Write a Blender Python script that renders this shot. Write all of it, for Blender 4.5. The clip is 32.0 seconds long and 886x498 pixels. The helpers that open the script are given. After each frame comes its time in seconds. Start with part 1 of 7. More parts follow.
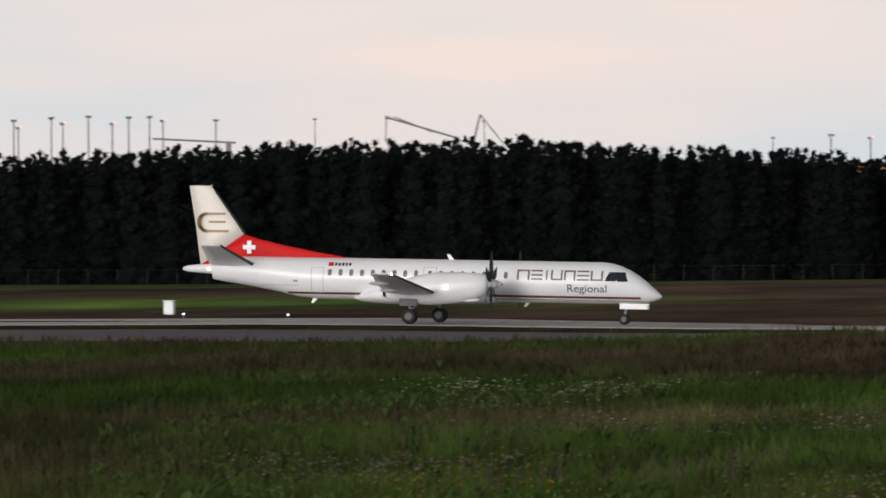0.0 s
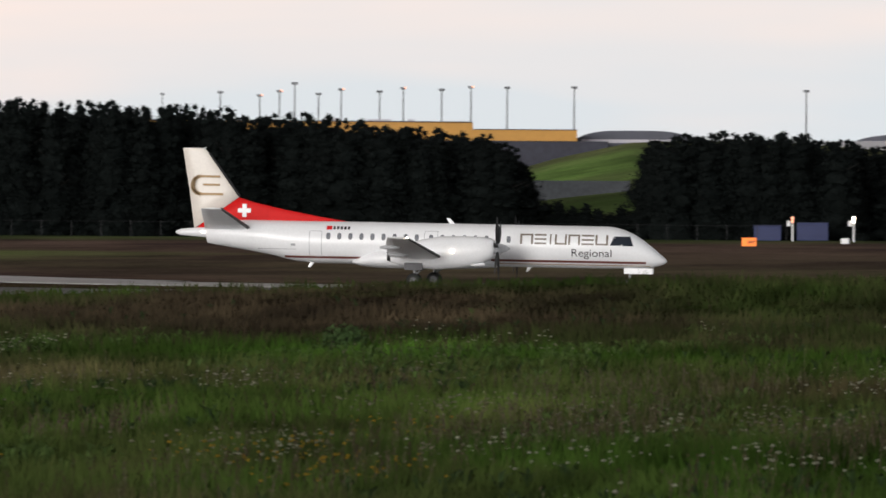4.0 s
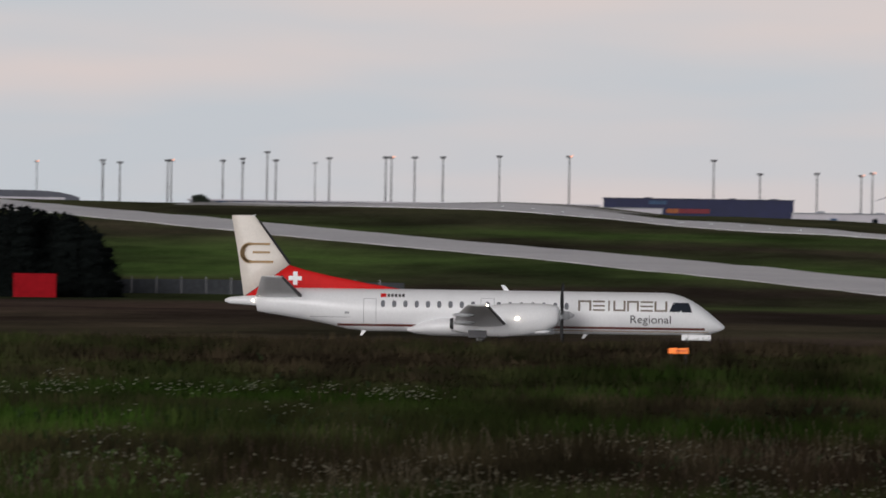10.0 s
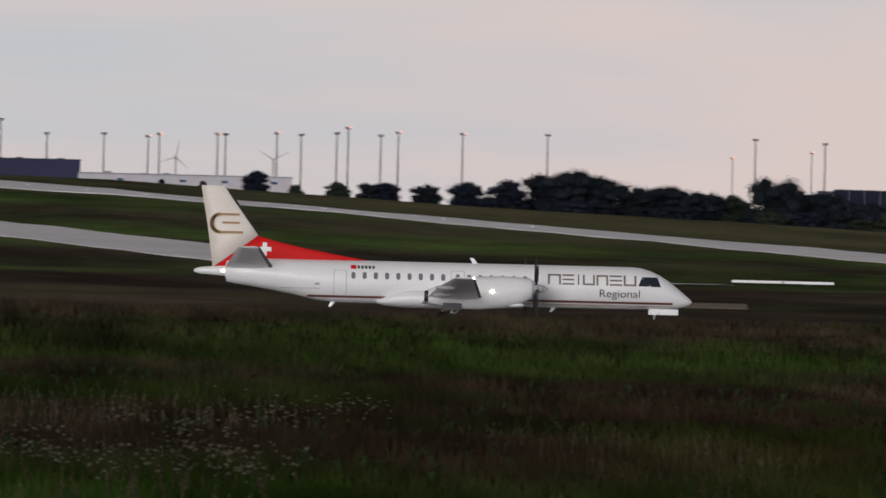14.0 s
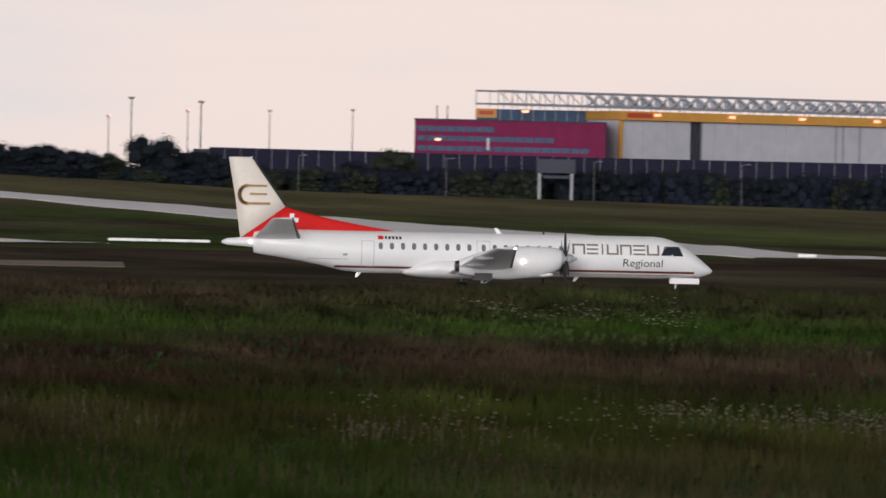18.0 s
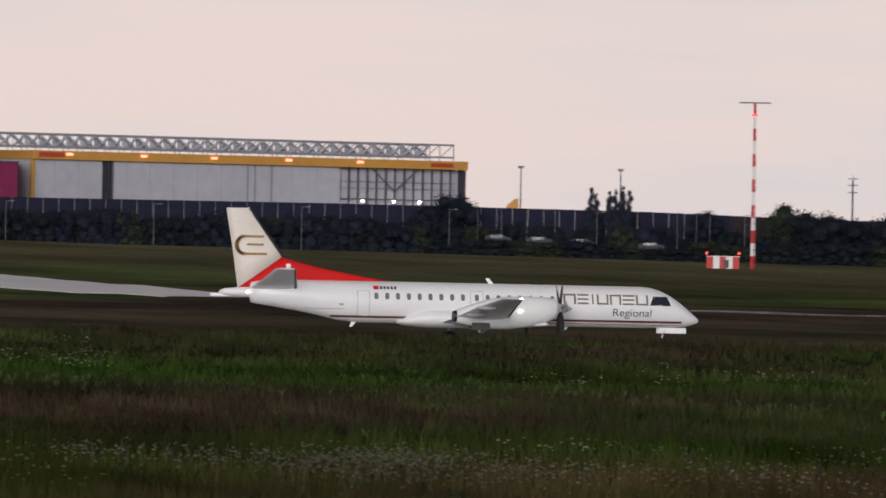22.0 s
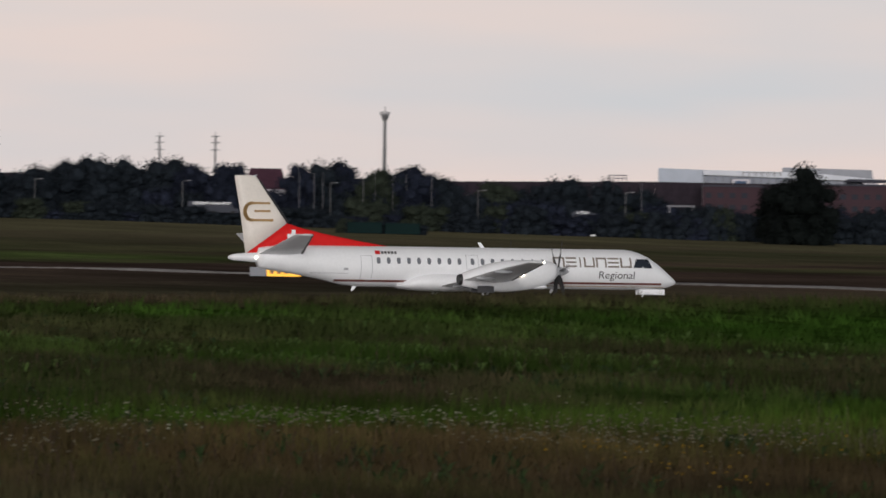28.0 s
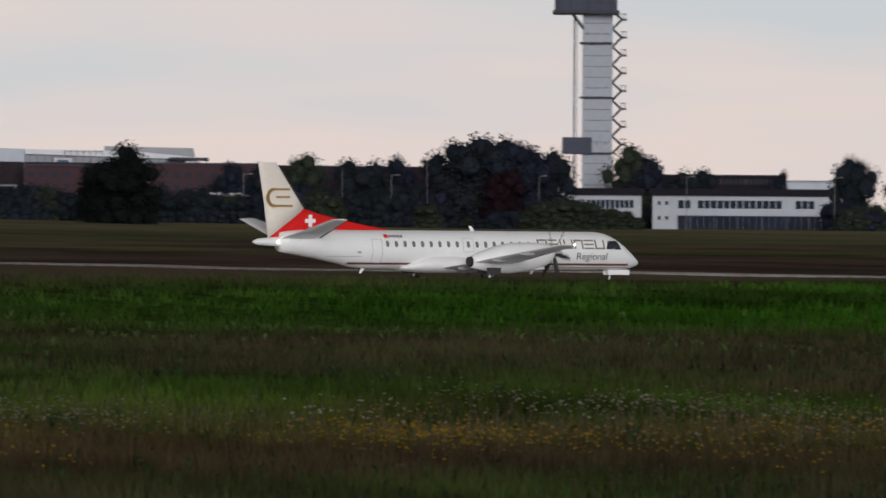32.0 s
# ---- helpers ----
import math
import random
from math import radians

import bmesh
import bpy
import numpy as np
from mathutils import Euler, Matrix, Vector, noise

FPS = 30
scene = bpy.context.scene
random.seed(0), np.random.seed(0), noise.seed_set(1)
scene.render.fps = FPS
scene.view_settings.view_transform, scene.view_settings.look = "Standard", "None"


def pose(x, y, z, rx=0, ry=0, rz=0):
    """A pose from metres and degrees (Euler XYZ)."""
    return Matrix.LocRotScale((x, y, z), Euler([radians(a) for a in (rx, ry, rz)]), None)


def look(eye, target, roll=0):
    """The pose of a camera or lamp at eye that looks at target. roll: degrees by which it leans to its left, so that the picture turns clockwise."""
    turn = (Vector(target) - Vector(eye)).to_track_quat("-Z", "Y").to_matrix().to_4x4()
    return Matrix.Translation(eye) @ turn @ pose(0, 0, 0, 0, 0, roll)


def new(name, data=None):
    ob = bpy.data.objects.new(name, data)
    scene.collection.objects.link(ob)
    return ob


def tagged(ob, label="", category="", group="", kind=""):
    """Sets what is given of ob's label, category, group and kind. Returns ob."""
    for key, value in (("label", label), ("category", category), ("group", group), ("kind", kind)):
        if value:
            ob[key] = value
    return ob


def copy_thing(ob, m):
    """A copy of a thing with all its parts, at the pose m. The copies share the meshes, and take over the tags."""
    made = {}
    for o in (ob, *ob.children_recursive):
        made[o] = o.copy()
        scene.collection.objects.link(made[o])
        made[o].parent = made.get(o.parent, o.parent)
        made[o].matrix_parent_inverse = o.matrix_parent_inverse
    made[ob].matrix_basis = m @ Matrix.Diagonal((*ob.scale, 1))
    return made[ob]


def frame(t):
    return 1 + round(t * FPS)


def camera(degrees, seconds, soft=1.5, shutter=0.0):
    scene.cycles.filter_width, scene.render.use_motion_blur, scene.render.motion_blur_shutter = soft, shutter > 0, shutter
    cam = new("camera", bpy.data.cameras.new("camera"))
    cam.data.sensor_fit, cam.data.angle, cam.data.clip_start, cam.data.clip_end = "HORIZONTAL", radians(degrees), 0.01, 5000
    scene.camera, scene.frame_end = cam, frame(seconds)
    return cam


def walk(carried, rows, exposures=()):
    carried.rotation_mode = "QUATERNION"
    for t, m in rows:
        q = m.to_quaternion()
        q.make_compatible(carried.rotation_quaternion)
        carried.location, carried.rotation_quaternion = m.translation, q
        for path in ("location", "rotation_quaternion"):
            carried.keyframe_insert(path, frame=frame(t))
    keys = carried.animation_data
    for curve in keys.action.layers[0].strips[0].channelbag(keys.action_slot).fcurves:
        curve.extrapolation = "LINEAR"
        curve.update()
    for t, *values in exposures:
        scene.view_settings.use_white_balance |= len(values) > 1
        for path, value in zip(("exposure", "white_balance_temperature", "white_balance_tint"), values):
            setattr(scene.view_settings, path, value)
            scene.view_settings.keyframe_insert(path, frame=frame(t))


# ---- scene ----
# ---- camera and its path: a tripod pan (seconds, bearing, pitch, roll) ----
EYE_Z = 5.0
cam = camera(5.945, 32.0, soft=1.6, shutter=0.5)
# the long lens is focused on the taxiway: the near meadow is soft
cam.data.dof.use_dof, cam.data.dof.focus_distance, cam.data.dof.aperture_fstop = True, 470.0, 5.4
PAN = [
    (0, -11.615, -0.050, -0.36), (0.5, -11.091, -0.019, -0.20), (1, -10.626, 0.003, -0.07), (1.5, -10.201, -0.022, 0.15), (2, -9.751, -0.127, 0.18), (2.5, -9.187, -0.256, 0.08),
    (3, -8.628, -0.325, 0.29), (3.5, -8.041, -0.339, 0.35), (5.5, -5.987, -0.369, 0.57), (6, -5.381, -0.352, 0.56), (6.5, -4.738, -0.271, 0.46), (7, -4.158, -0.170, 0.28),
    (7.5, -3.633, -0.166, 0.34), (8, -3.221, -0.230, 0.47), (8.5, -2.827, -0.248, 0.51), (9, -2.365, -0.190, 0.67), (9.5, -1.856, -0.048, 0.66), (10, -1.297, 0.089, 0.83),
    (10.5, -0.658, 0.175, 1.04), (11, 0.047, 0.181, 1.14), (11.5, 0.757, 0.219, 1.19), (12, 1.362, 0.171, 1.36), (12.5, 1.924, 0.073, 1.48), (13, 2.433, -0.010, 1.45),
    (13.5, 2.975, -0.062, 1.36), (14, 3.499, -0.090, 1.42), (14.5, 4.126, -0.089, 1.34), (15, 4.707, -0.043, 1.27), (15.5, 5.315, -0.019, 1.15), (17.5, 7.182, -0.261, 1.17),
    (18, 7.691, -0.275, 1.26), (18.5, 8.249, -0.235, 1.31), (19, 8.834, -0.157, 1.11), (19.5, 9.436, -0.085, 1.02), (20, 9.961, -0.058, 1.00), (20.5, 10.451, -0.050, 1.01),
    (21, 10.894, -0.031, 0.96), (21.5, 11.282, 0.031, 1.01), (22, 11.631, 0.067, 1.10), (22.5, 12.015, 0.012, 1.09), (23, 12.432, -0.107, 1.06), (23.5, 12.890, -0.204, 1.00),
    (24, 13.359, -0.203, 0.95), (24.5, 13.820, -0.122, 0.86), (26.5, 15.833, -0.312, 0.93), (27, 16.345, -0.311, 1.01), (27.5, 16.862, -0.257, 0.95), (28, 17.391, -0.167, 0.75),
    (28.5, 17.956, -0.109, 0.74), (29, 18.499, -0.068, 0.56), (29.5, 19.048, -0.062, 0.46), (30, 19.622, -0.091, 0.25), (30.5, 20.239, -0.145, 0.09), (31, 20.848, -0.209, 0.06),
    (31.5, 21.415, -0.235, 0.14), (32, 21.940, -0.266, 0.38),
]
walk(cam, [(t, look((0, 0, EYE_Z), (100 * math.sin(radians(a)), 100 * math.cos(radians(a)), EYE_Z + 100 * math.tan(radians(p))), r))
           for t, a, p, r in PAN],
     exposures=[(0, 0.05, 6500, 10.0), (1, 0.04, 6496, 10.0), (2, -0.12, 6492, 10.0), (3, 0.18, 6488, 10.0), (6, 0.12, 6453, 10.0), (8, -0.15, 6430, 10.7), (9, -0.02, 6440, 11.0), (10, -0.28, 6365, 12.0), (11, -0.5, 6320, 12.4), (12, -0.63, 6320, 13.0), (14, -0.33, 6400, 12.9), (15, -0.25, 6440, 12.8), (18, 0.03, 6460, 12.5), (20, -0.07, 6470, 12.5), (21, -0.12, 6475, 13.0), (22, -0.12, 6480, 13.5), (23, -0.27, 6485, 14.0), (24, 0.0, 6490, 14.5), (27, 0.06, 6460, 12.0), (28, -0.18, 6415, 11.2), (29, -0.25, 6360, 10.5), (30, -0.42, 6330, 10.3), (31, -0.22, 6370, 10.2), (32, -0.17, 6400, 10.0)])

# ---- world and sun: pale overcast dusk, glow behind the viewer ----
world = bpy.data.worlds.new("dusk_sky")
scene.world = world
world.use_nodes = True
wn, wl = world.node_tree.nodes, world.node_tree.links
wn.clear()
w_out, w_bg = wn.new("ShaderNodeOutputWorld"), wn.new("ShaderNodeBackground")
w_sky, w_mix = wn.new("ShaderNodeTexSky"), wn.new("ShaderNodeMix")
w_co, w_map, w_noise, w_ramp = wn.new("ShaderNodeTexCoord"), wn.new("ShaderNodeMapping"), wn.new("ShaderNodeTexNoise"), wn.new("ShaderNodeValToRGB")
w_sky.sky_type, w_sky.sun_disc, w_sky.sun_elevation, w_sky.sun_rotation = "NISHITA", False, radians(10), radians(197)
w_map.inputs["Scale"].default_value = (11, 11, 75)
w_noise.inputs["Scale"].default_value, w_noise.inputs["Detail"].default_value = 1.0, 3.0
w_ramp.color_ramp.elements[0].position, w_ramp.color_ramp.elements[0].color = 0.32, (0.68, 0.72, 0.755, 1)
w_ramp.color_ramp.elements[1].position, w_ramp.color_ramp.elements[1].color = 0.68, (0.90, 0.765, 0.715, 1)
w_mix.data_type = "RGBA"
w_mix.inputs["Factor"].default_value = 0.93
w_scale = wn.new("ShaderNodeVectorMath")
w_scale.operation = "SCALE"
w_scale.inputs["Scale"].default_value = 0.08
wl.new(w_co.outputs["Generated"], w_map.inputs["Vector"])
wl.new(w_map.outputs["Vector"], w_noise.inputs["Vector"])
# the pink grows to the right of the view
w_side, w_lean, w_add = wn.new("ShaderNodeSeparateXYZ"), wn.new("ShaderNodeMapRange"), wn.new("ShaderNodeMath")
w_lean.inputs["From Min"].default_value, w_lean.inputs["From Max"].default_value = -0.3, 0.45
w_pink = wn.new("ShaderNodeValToRGB")
w_span = wn.new("ShaderNodeMath")
w_span.operation = "MULTIPLY_ADD"
w_span.inputs[1].default_value, w_span.inputs[2].default_value = 0.4, -0.2
pe = w_pink.color_ramp.elements
pe[0].position, pe[0].color = 0.0, (0.5, 0.5, 0.5, 1)
pe[1].position, pe[1].color = 1.0, (0.48, 0.48, 0.48, 1)
for p_x, p_v in ((-0.16, 0.49), (-0.10, 0.25), (-0.05, 0.12), (0.0, 0.33), (0.06, 0.62), (0.13, 0.84), (0.23, 0.88), (0.28, 0.86), (0.34, 0.6)):
    p_e = pe.new((p_x + 0.3) / 0.75)
    p_e.color = (p_v, p_v, p_v, 1)
wl.new(w_co.outputs["Generated"], w_side.inputs["Vector"])
wl.new(w_side.outputs["X"], w_lean.inputs["Value"])
wl.new(w_noise.outputs["Fac"], w_add.inputs[0])
wl.new(w_lean.outputs["Result"], w_pink.inputs["Fac"])
wl.new(w_pink.outputs["Color"], w_span.inputs[0])
# on one side the pink lies low, on the other it lies high
w_off, w_tilt, w_sum = wn.new("ShaderNodeMath"), wn.new("ShaderNodeMath"), wn.new("ShaderNodeMath")
w_low, w_cap = wn.new("ShaderNodeMath"), wn.new("ShaderNodeClamp")
w_off.operation, w_tilt.operation, w_sum.operation, w_low.operation = "MULTIPLY_ADD", "MULTIPLY", "ADD", "SUBTRACT"
w_off.inputs[1].default_value, w_off.inputs[2].default_value = -48.0, 4.8
w_low.inputs[1].default_value = 0.016
w_cap.inputs["Min"].default_value, w_cap.inputs["Max"].default_value = -0.03, 0.03
wl.new(w_side.outputs["X"], w_off.inputs[0])
wl.new(w_side.outputs["Z"], w_low.inputs[0])
wl.new(w_low.outputs[0], w_cap.inputs["Value"])
w_most = wn.new("ShaderNodeClamp")
w_most.inputs["Min"].default_value, w_most.inputs["Max"].default_value = -20.0, 4.0
wl.new(w_off.outputs[0], w_most.inputs["Value"])
wl.new(w_most.outputs["Result"], w_tilt.inputs[0])
wl.new(w_cap.outputs["Result"], w_tilt.inputs[1])
wl.new(w_span.outputs[0], w_sum.inputs[0])
wl.new(w_tilt.outputs[0], w_sum.inputs[1])
wl.new(w_sum.outputs[0], w_add.inputs[1])
wl.new(w_add.outputs[0], w_ramp.inputs["Fac"])
wl.new(w_sky.outputs["Color"], w_scale.inputs[0])
wl.new(w_scale.outputs["Vector"], w_mix.inputs["A"])
wl.new(w_ramp.outputs["Color"], w_mix.inputs["B"])
# the cloud cover darkens overhead; the brightest sky lies low
w_sep, w_rng, w_dim = wn.new("ShaderNodeSeparateXYZ"), wn.new("ShaderNodeMapRange"), wn.new("ShaderNodeVectorMath")
w_rng.inputs["From Min"].default_value, w_rng.inputs["From Max"].default_value = 0.06, 0.5
w_rng.inputs["To Min"].default_value, w_rng.inputs["To Max"].default_value = 1.0, 0.20
w_dim.operation = "SCALE"
wl.new(w_co.outputs["Generated"], w_sep.inputs["Vector"])
wl.new(w_sep.outputs["Z"], w_rng.inputs["Value"])
wl.new(w_mix.outputs["Result"], w_dim.inputs[0])
wl.new(w_rng.outputs["Result"], w_dim.inputs["Scale"])
wl.new(w_dim.outputs["Vector"], w_bg.inputs["Color"])
w_bg.inputs["Strength"].default_value = 1.0
wl.new(w_bg.outputs["Background"], w_out.inputs["Surface"])

sun = new("sun", bpy.data.lights.new("sun", "SUN"))
sun.data.energy, sun.data.angle, sun.data.color = 2.0, radians(20), (1.0, 0.97, 0.935)
sun.matrix_world = look((-30, -100, 18), (0, 0, 0))


# ---- materials ----
def material(name, colour, rough=0.6, metal=0.0, vary=0.15, scale=3.0, bump=0.0, second=None, fine=40.0, glow=0.0, island=False, spec=0.5):
    """A surface with large stains, fine grain and relief."""
    m = bpy.data.materials.new(name)
    m.use_nodes = True
    n, l = m.node_tree.nodes, m.node_tree.links
    b = n["Principled BSDF"]
    b.inputs["Roughness"].default_value, b.inputs["Metallic"].default_value = rough, metal
    b.inputs["Specular IOR Level"].default_value = spec
    co = n.new("ShaderNodeTexCoord")
    big, small = n.new("ShaderNodeTexNoise"), n.new("ShaderNodeTexNoise")
    big.inputs["Scale"].default_value, big.inputs["Detail"].default_value = scale, 4
    small.inputs["Scale"].default_value, small.inputs["Detail"].default_value = fine, 3
    l.new(co.outputs["Object"], big.inputs["Vector"])
    l.new(co.outputs["Object"], small.inputs["Vector"])
    add = n.new("ShaderNodeMath")
    add.operation = "ADD"
    l.new(big.outputs["Fac"], add.inputs[0])
    l.new(small.outputs["Fac"], add.inputs[1])
    if island:
        geo, more = n.new("ShaderNodeNewGeometry"), n.new("ShaderNodeMath")
        more.operation = "MULTIPLY_ADD"
        more.inputs[1].default_value = 0.7
        l.new(geo.outputs["Random Per Island"], more.inputs[0])
        l.new(add.outputs[0], more.inputs[2])
        add = more
    ramp = n.new("ShaderNodeValToRGB")
    dark = tuple(c * (1 - vary) for c in colour)
    light = second or tuple(min(1, c * (1 + vary)) for c in colour)
    half = n.new("ShaderNodeMath")
    half.operation = "MULTIPLY"
    half.inputs[1].default_value = 0.37 if island else 0.5
    l.new(add.outputs[0], half.inputs[0])
    ramp.color_ramp.elements[0].position, ramp.color_ramp.elements[0].color = 0.36, (*dark, 1)
    ramp.color_ramp.elements[1].position, ramp.color_ramp.elements[1].color = 0.64, (*light, 1)
    l.new(half.outputs[0], ramp.inputs["Fac"])
    l.new(ramp.outputs["Color"], b.inputs["Base Color"])
    if bump:
        bp = n.new("ShaderNodeBump")
        bp.inputs["Strength"].default_value, bp.inputs["Distance"].default_value = bump, 0.02
        l.new(small.outputs["Fac"], bp.inputs["Height"])
        l.new(bp.outputs["Normal"], b.inputs["Normal"])
    if glow:
        b.inputs["Emission Color"].default_value = (*colour, 1)
        b.inputs["Emission Strength"].default_value = glow
    return m


def meadow_material():
    """Patches of green and brown seed heads, long across the field, with dry straw flecks."""
    m = bpy.data.materials.new("meadow")
    m.use_nodes = True
    n, l = m.node_tree.nodes, m.node_tree.links
    b = n["Principled BSDF"]
    b.inputs["Roughness"].default_value, b.inputs["Specular IOR Level"].default_value = 1.0, 0.0
    geo, co = n.new("ShaderNodeNewGeometry"), n.new("ShaderNodeTexCoord")

    def field(sx, sy, detail, off):
        mp, no = n.new("ShaderNodeMapping"), n.new("ShaderNodeTexNoise")
        mp.inputs["Scale"].default_value, mp.inputs["Location"].default_value = (sx, sy, 0), (off, off * 0.7, 0)
        no.inputs["Scale"].default_value, no.inputs["Detail"].default_value, no.inputs["Roughness"].default_value = 1, detail, 0.6
        l.new(geo.outputs["Position"], mp.inputs["Vector"])
        l.new(mp.outputs["Vector"], no.inputs["Vector"])
        return no.outputs["Fac"]

    def ramp(fac, p0, c0, p1, c1):
        r = n.new("ShaderNodeValToRGB")
        r.color_ramp.elements[0].position, r.color_ramp.elements[0].color = p0, (*c0, 1)
        r.color_ramp.elements[1].position, r.color_ramp.elements[1].color = p1, (*c1, 1)
        l.new(fac, r.inputs["Fac"])
        return r.outputs["Color"]

    def mix(fac, a, c, kind="MIX"):
        x = n.new("ShaderNodeMix")
        x.data_type, x.blend_type = "RGBA", kind
        if isinstance(fac, float):
            x.inputs["Factor"].default_value = fac
        else:
            l.new(fac, x.inputs["Factor"])
        l.new(a, x.inputs["A"])
        l.new(c, x.inputs["B"])
        return x.outputs["Result"]

    def edge(value):
        r = n.new("ShaderNodeMapRange")
        r.inputs["From Min"].default_value, r.inputs["From Max"].default_value = 0.85, 1.9
        r.inputs["To Min"].default_value, r.inputs["To Max"].default_value = 1.0, 0.0
        l.new(value, r.inputs["Value"])
        return r.outputs["Result"]

    patch = ramp(field(0.028, 0.016, 4, 3.1), 0.43, (0, 0, 0), 0.63, (1, 1, 1))
    mown = ramp(field(0.01, 0.006, 3, 4.4), 0.62, (0, 0, 0), 0.78, (0.7, 0.7, 0.7))
    # lush swards: centre and reach in metres
    for cx, cy, rx, ry in ((156, 350, 58, 50), (188, 388, 36, 32), (238, 890, 34, 50), (62, 338, 30, 34), (-36, 262, 24, 22), (-64, 272, 16, 40), (-14, 157, 12, 9), (-155, 650, 42, 55), (-145, 1240, 45, 140), (20, 1235, 70, 40), (60, 1060, 60, 45), (-60, 1010, 40, 50), (120, 930, 40, 40), (148, 1085, 60, 40)):
        mp, wob, ad, ln = n.new("ShaderNodeMapping"), field(0.05, 0.03, 3, cx * 0.1), n.new("ShaderNodeMath"), n.new("ShaderNodeVectorMath")
        mp.inputs["Scale"].default_value, mp.inputs["Location"].default_value = (1 / rx, 1 / ry, 0), (-cx / rx, -cy / ry, 0)
        ln.operation = "LENGTH"
        l.new(geo.outputs["Position"], mp.inputs["Vector"])
        l.new(mp.outputs["Vector"], ln.inputs[0])
        l.new(ln.outputs["Value"], ad.inputs[0])
        l.new(wob, ad.inputs[1])
        sward = edge(ad.outputs[0])
        patch = mix(1.0, patch, sward, "LIGHTEN")
        mown = mix(1.0, mown, sward, "LIGHTEN")
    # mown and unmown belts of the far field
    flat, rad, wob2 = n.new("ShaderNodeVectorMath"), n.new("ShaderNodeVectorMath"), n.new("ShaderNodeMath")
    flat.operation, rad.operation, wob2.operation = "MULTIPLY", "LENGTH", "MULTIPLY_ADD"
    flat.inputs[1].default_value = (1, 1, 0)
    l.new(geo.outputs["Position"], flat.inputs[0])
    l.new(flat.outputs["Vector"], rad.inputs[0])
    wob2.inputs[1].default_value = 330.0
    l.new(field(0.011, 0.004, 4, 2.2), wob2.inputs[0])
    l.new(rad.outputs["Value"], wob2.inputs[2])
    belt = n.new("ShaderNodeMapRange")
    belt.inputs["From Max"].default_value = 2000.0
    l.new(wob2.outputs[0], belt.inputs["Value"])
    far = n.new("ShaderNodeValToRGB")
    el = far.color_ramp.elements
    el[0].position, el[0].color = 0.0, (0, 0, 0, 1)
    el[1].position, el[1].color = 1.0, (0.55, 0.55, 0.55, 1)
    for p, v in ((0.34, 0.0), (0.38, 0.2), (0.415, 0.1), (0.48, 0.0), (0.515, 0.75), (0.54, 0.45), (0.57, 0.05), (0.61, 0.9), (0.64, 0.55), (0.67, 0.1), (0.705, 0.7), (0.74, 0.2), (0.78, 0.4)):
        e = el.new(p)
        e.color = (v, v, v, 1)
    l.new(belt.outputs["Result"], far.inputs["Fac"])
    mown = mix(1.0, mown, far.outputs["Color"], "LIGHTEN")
    # the eastern field is unmown and mostly brown
    east, ex = n.new("ShaderNodeSeparateXYZ"), n.new("ShaderNodeMapRange")
    ex.inputs["From Min"].default_value, ex.inputs["From Max"].default_value = 170.0, 290.0
    ex.inputs["To Min"].default_value, ex.inputs["To Max"].default_value = 1.0, 0.5
    l.new(geo.outputs["Position"], east.inputs[0])
    l.new(east.outputs["X"], ex.inputs["Value"])
    mown = mix(1.0, mown, ex.outputs["Result"], "MULTIPLY")
    green = ramp(field(0.06, 0.03, 5, 8.0), 0.35, (0.022, 0.038, 0.010), 0.65, (0.042, 0.088, 0.016))
    brown = ramp(field(0.05, 0.024, 5, 1.7), 0.35, (0.032, 0.026, 0.018), 0.65, (0.070, 0.055, 0.037))
    # worn brown grass along the taxiway
    worn = n.new("ShaderNodeMapRange")
    worn.inputs["From Min"].default_value, worn.inputs["From Max"].default_value = 405.0, 428.0
    worn.inputs["To Min"].default_value, worn.inputs["To Max"].default_value = 1.0, 0.15
    l.new(east.outputs["Y"], worn.inputs["Value"])
    patch = mix(1.0, patch, worn.outputs["Result"], "MULTIPLY")
    base = mix(patch, brown, green)
    clumps = ramp(field(0.42, 0.014, 5, 21.0), 0.36, (0.66, 0.66, 0.68), 0.64, (1.30, 1.29, 1.25))
    base = mix(1.0, base, clumps, "MULTIPLY")
    # short mown grass beyond the taxiway, coloured paler to make up for weak light
    mown_green = ramp(field(0.02, 0.008, 4, 6.0), 0.35, (0.064, 0.100, 0.036), 0.65, (0.108, 0.185, 0.054))
    mown_brown = ramp(field(0.018, 0.008, 4, 9.0), 0.35, (0.060, 0.046, 0.042), 0.65, (0.100, 0.076, 0.066))
    beyond = n.new("ShaderNodeMapRange")
    beyond.inputs["From Min"].default_value, beyond.inputs["From Max"].default_value = 446.0, 488.0
    l.new(east.outputs["Y"], beyond.inputs["Value"])
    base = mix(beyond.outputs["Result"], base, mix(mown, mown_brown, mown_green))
    # an olive strip of dry grass along the foot of the far hedge
    foot, fx, both = n.new("ShaderNodeMapRange"), n.new("ShaderNodeMapRange"), n.new("ShaderNodeMath")
    foot.inputs["From Min"].default_value, foot.inputs["From Max"].default_value = 1130.0, 1460.0
    fx.inputs["From Min"].default_value, fx.inputs["From Max"].default_value = 20.0, 90.0
    both.operation = "MULTIPLY"
    l.new(wob2.outputs[0], foot.inputs["Value"])
    l.new(east.outputs["X"], fx.inputs["Value"])
    l.new(foot.outputs["Result"], both.inputs[0])
    l.new(fx.outputs["Result"], both.inputs[1])
    drift = ramp(field(0.035, 0.011, 6, 17.0), 0.38, (0.62, 0.62, 0.64), 0.62, (1.45, 1.42, 1.36))
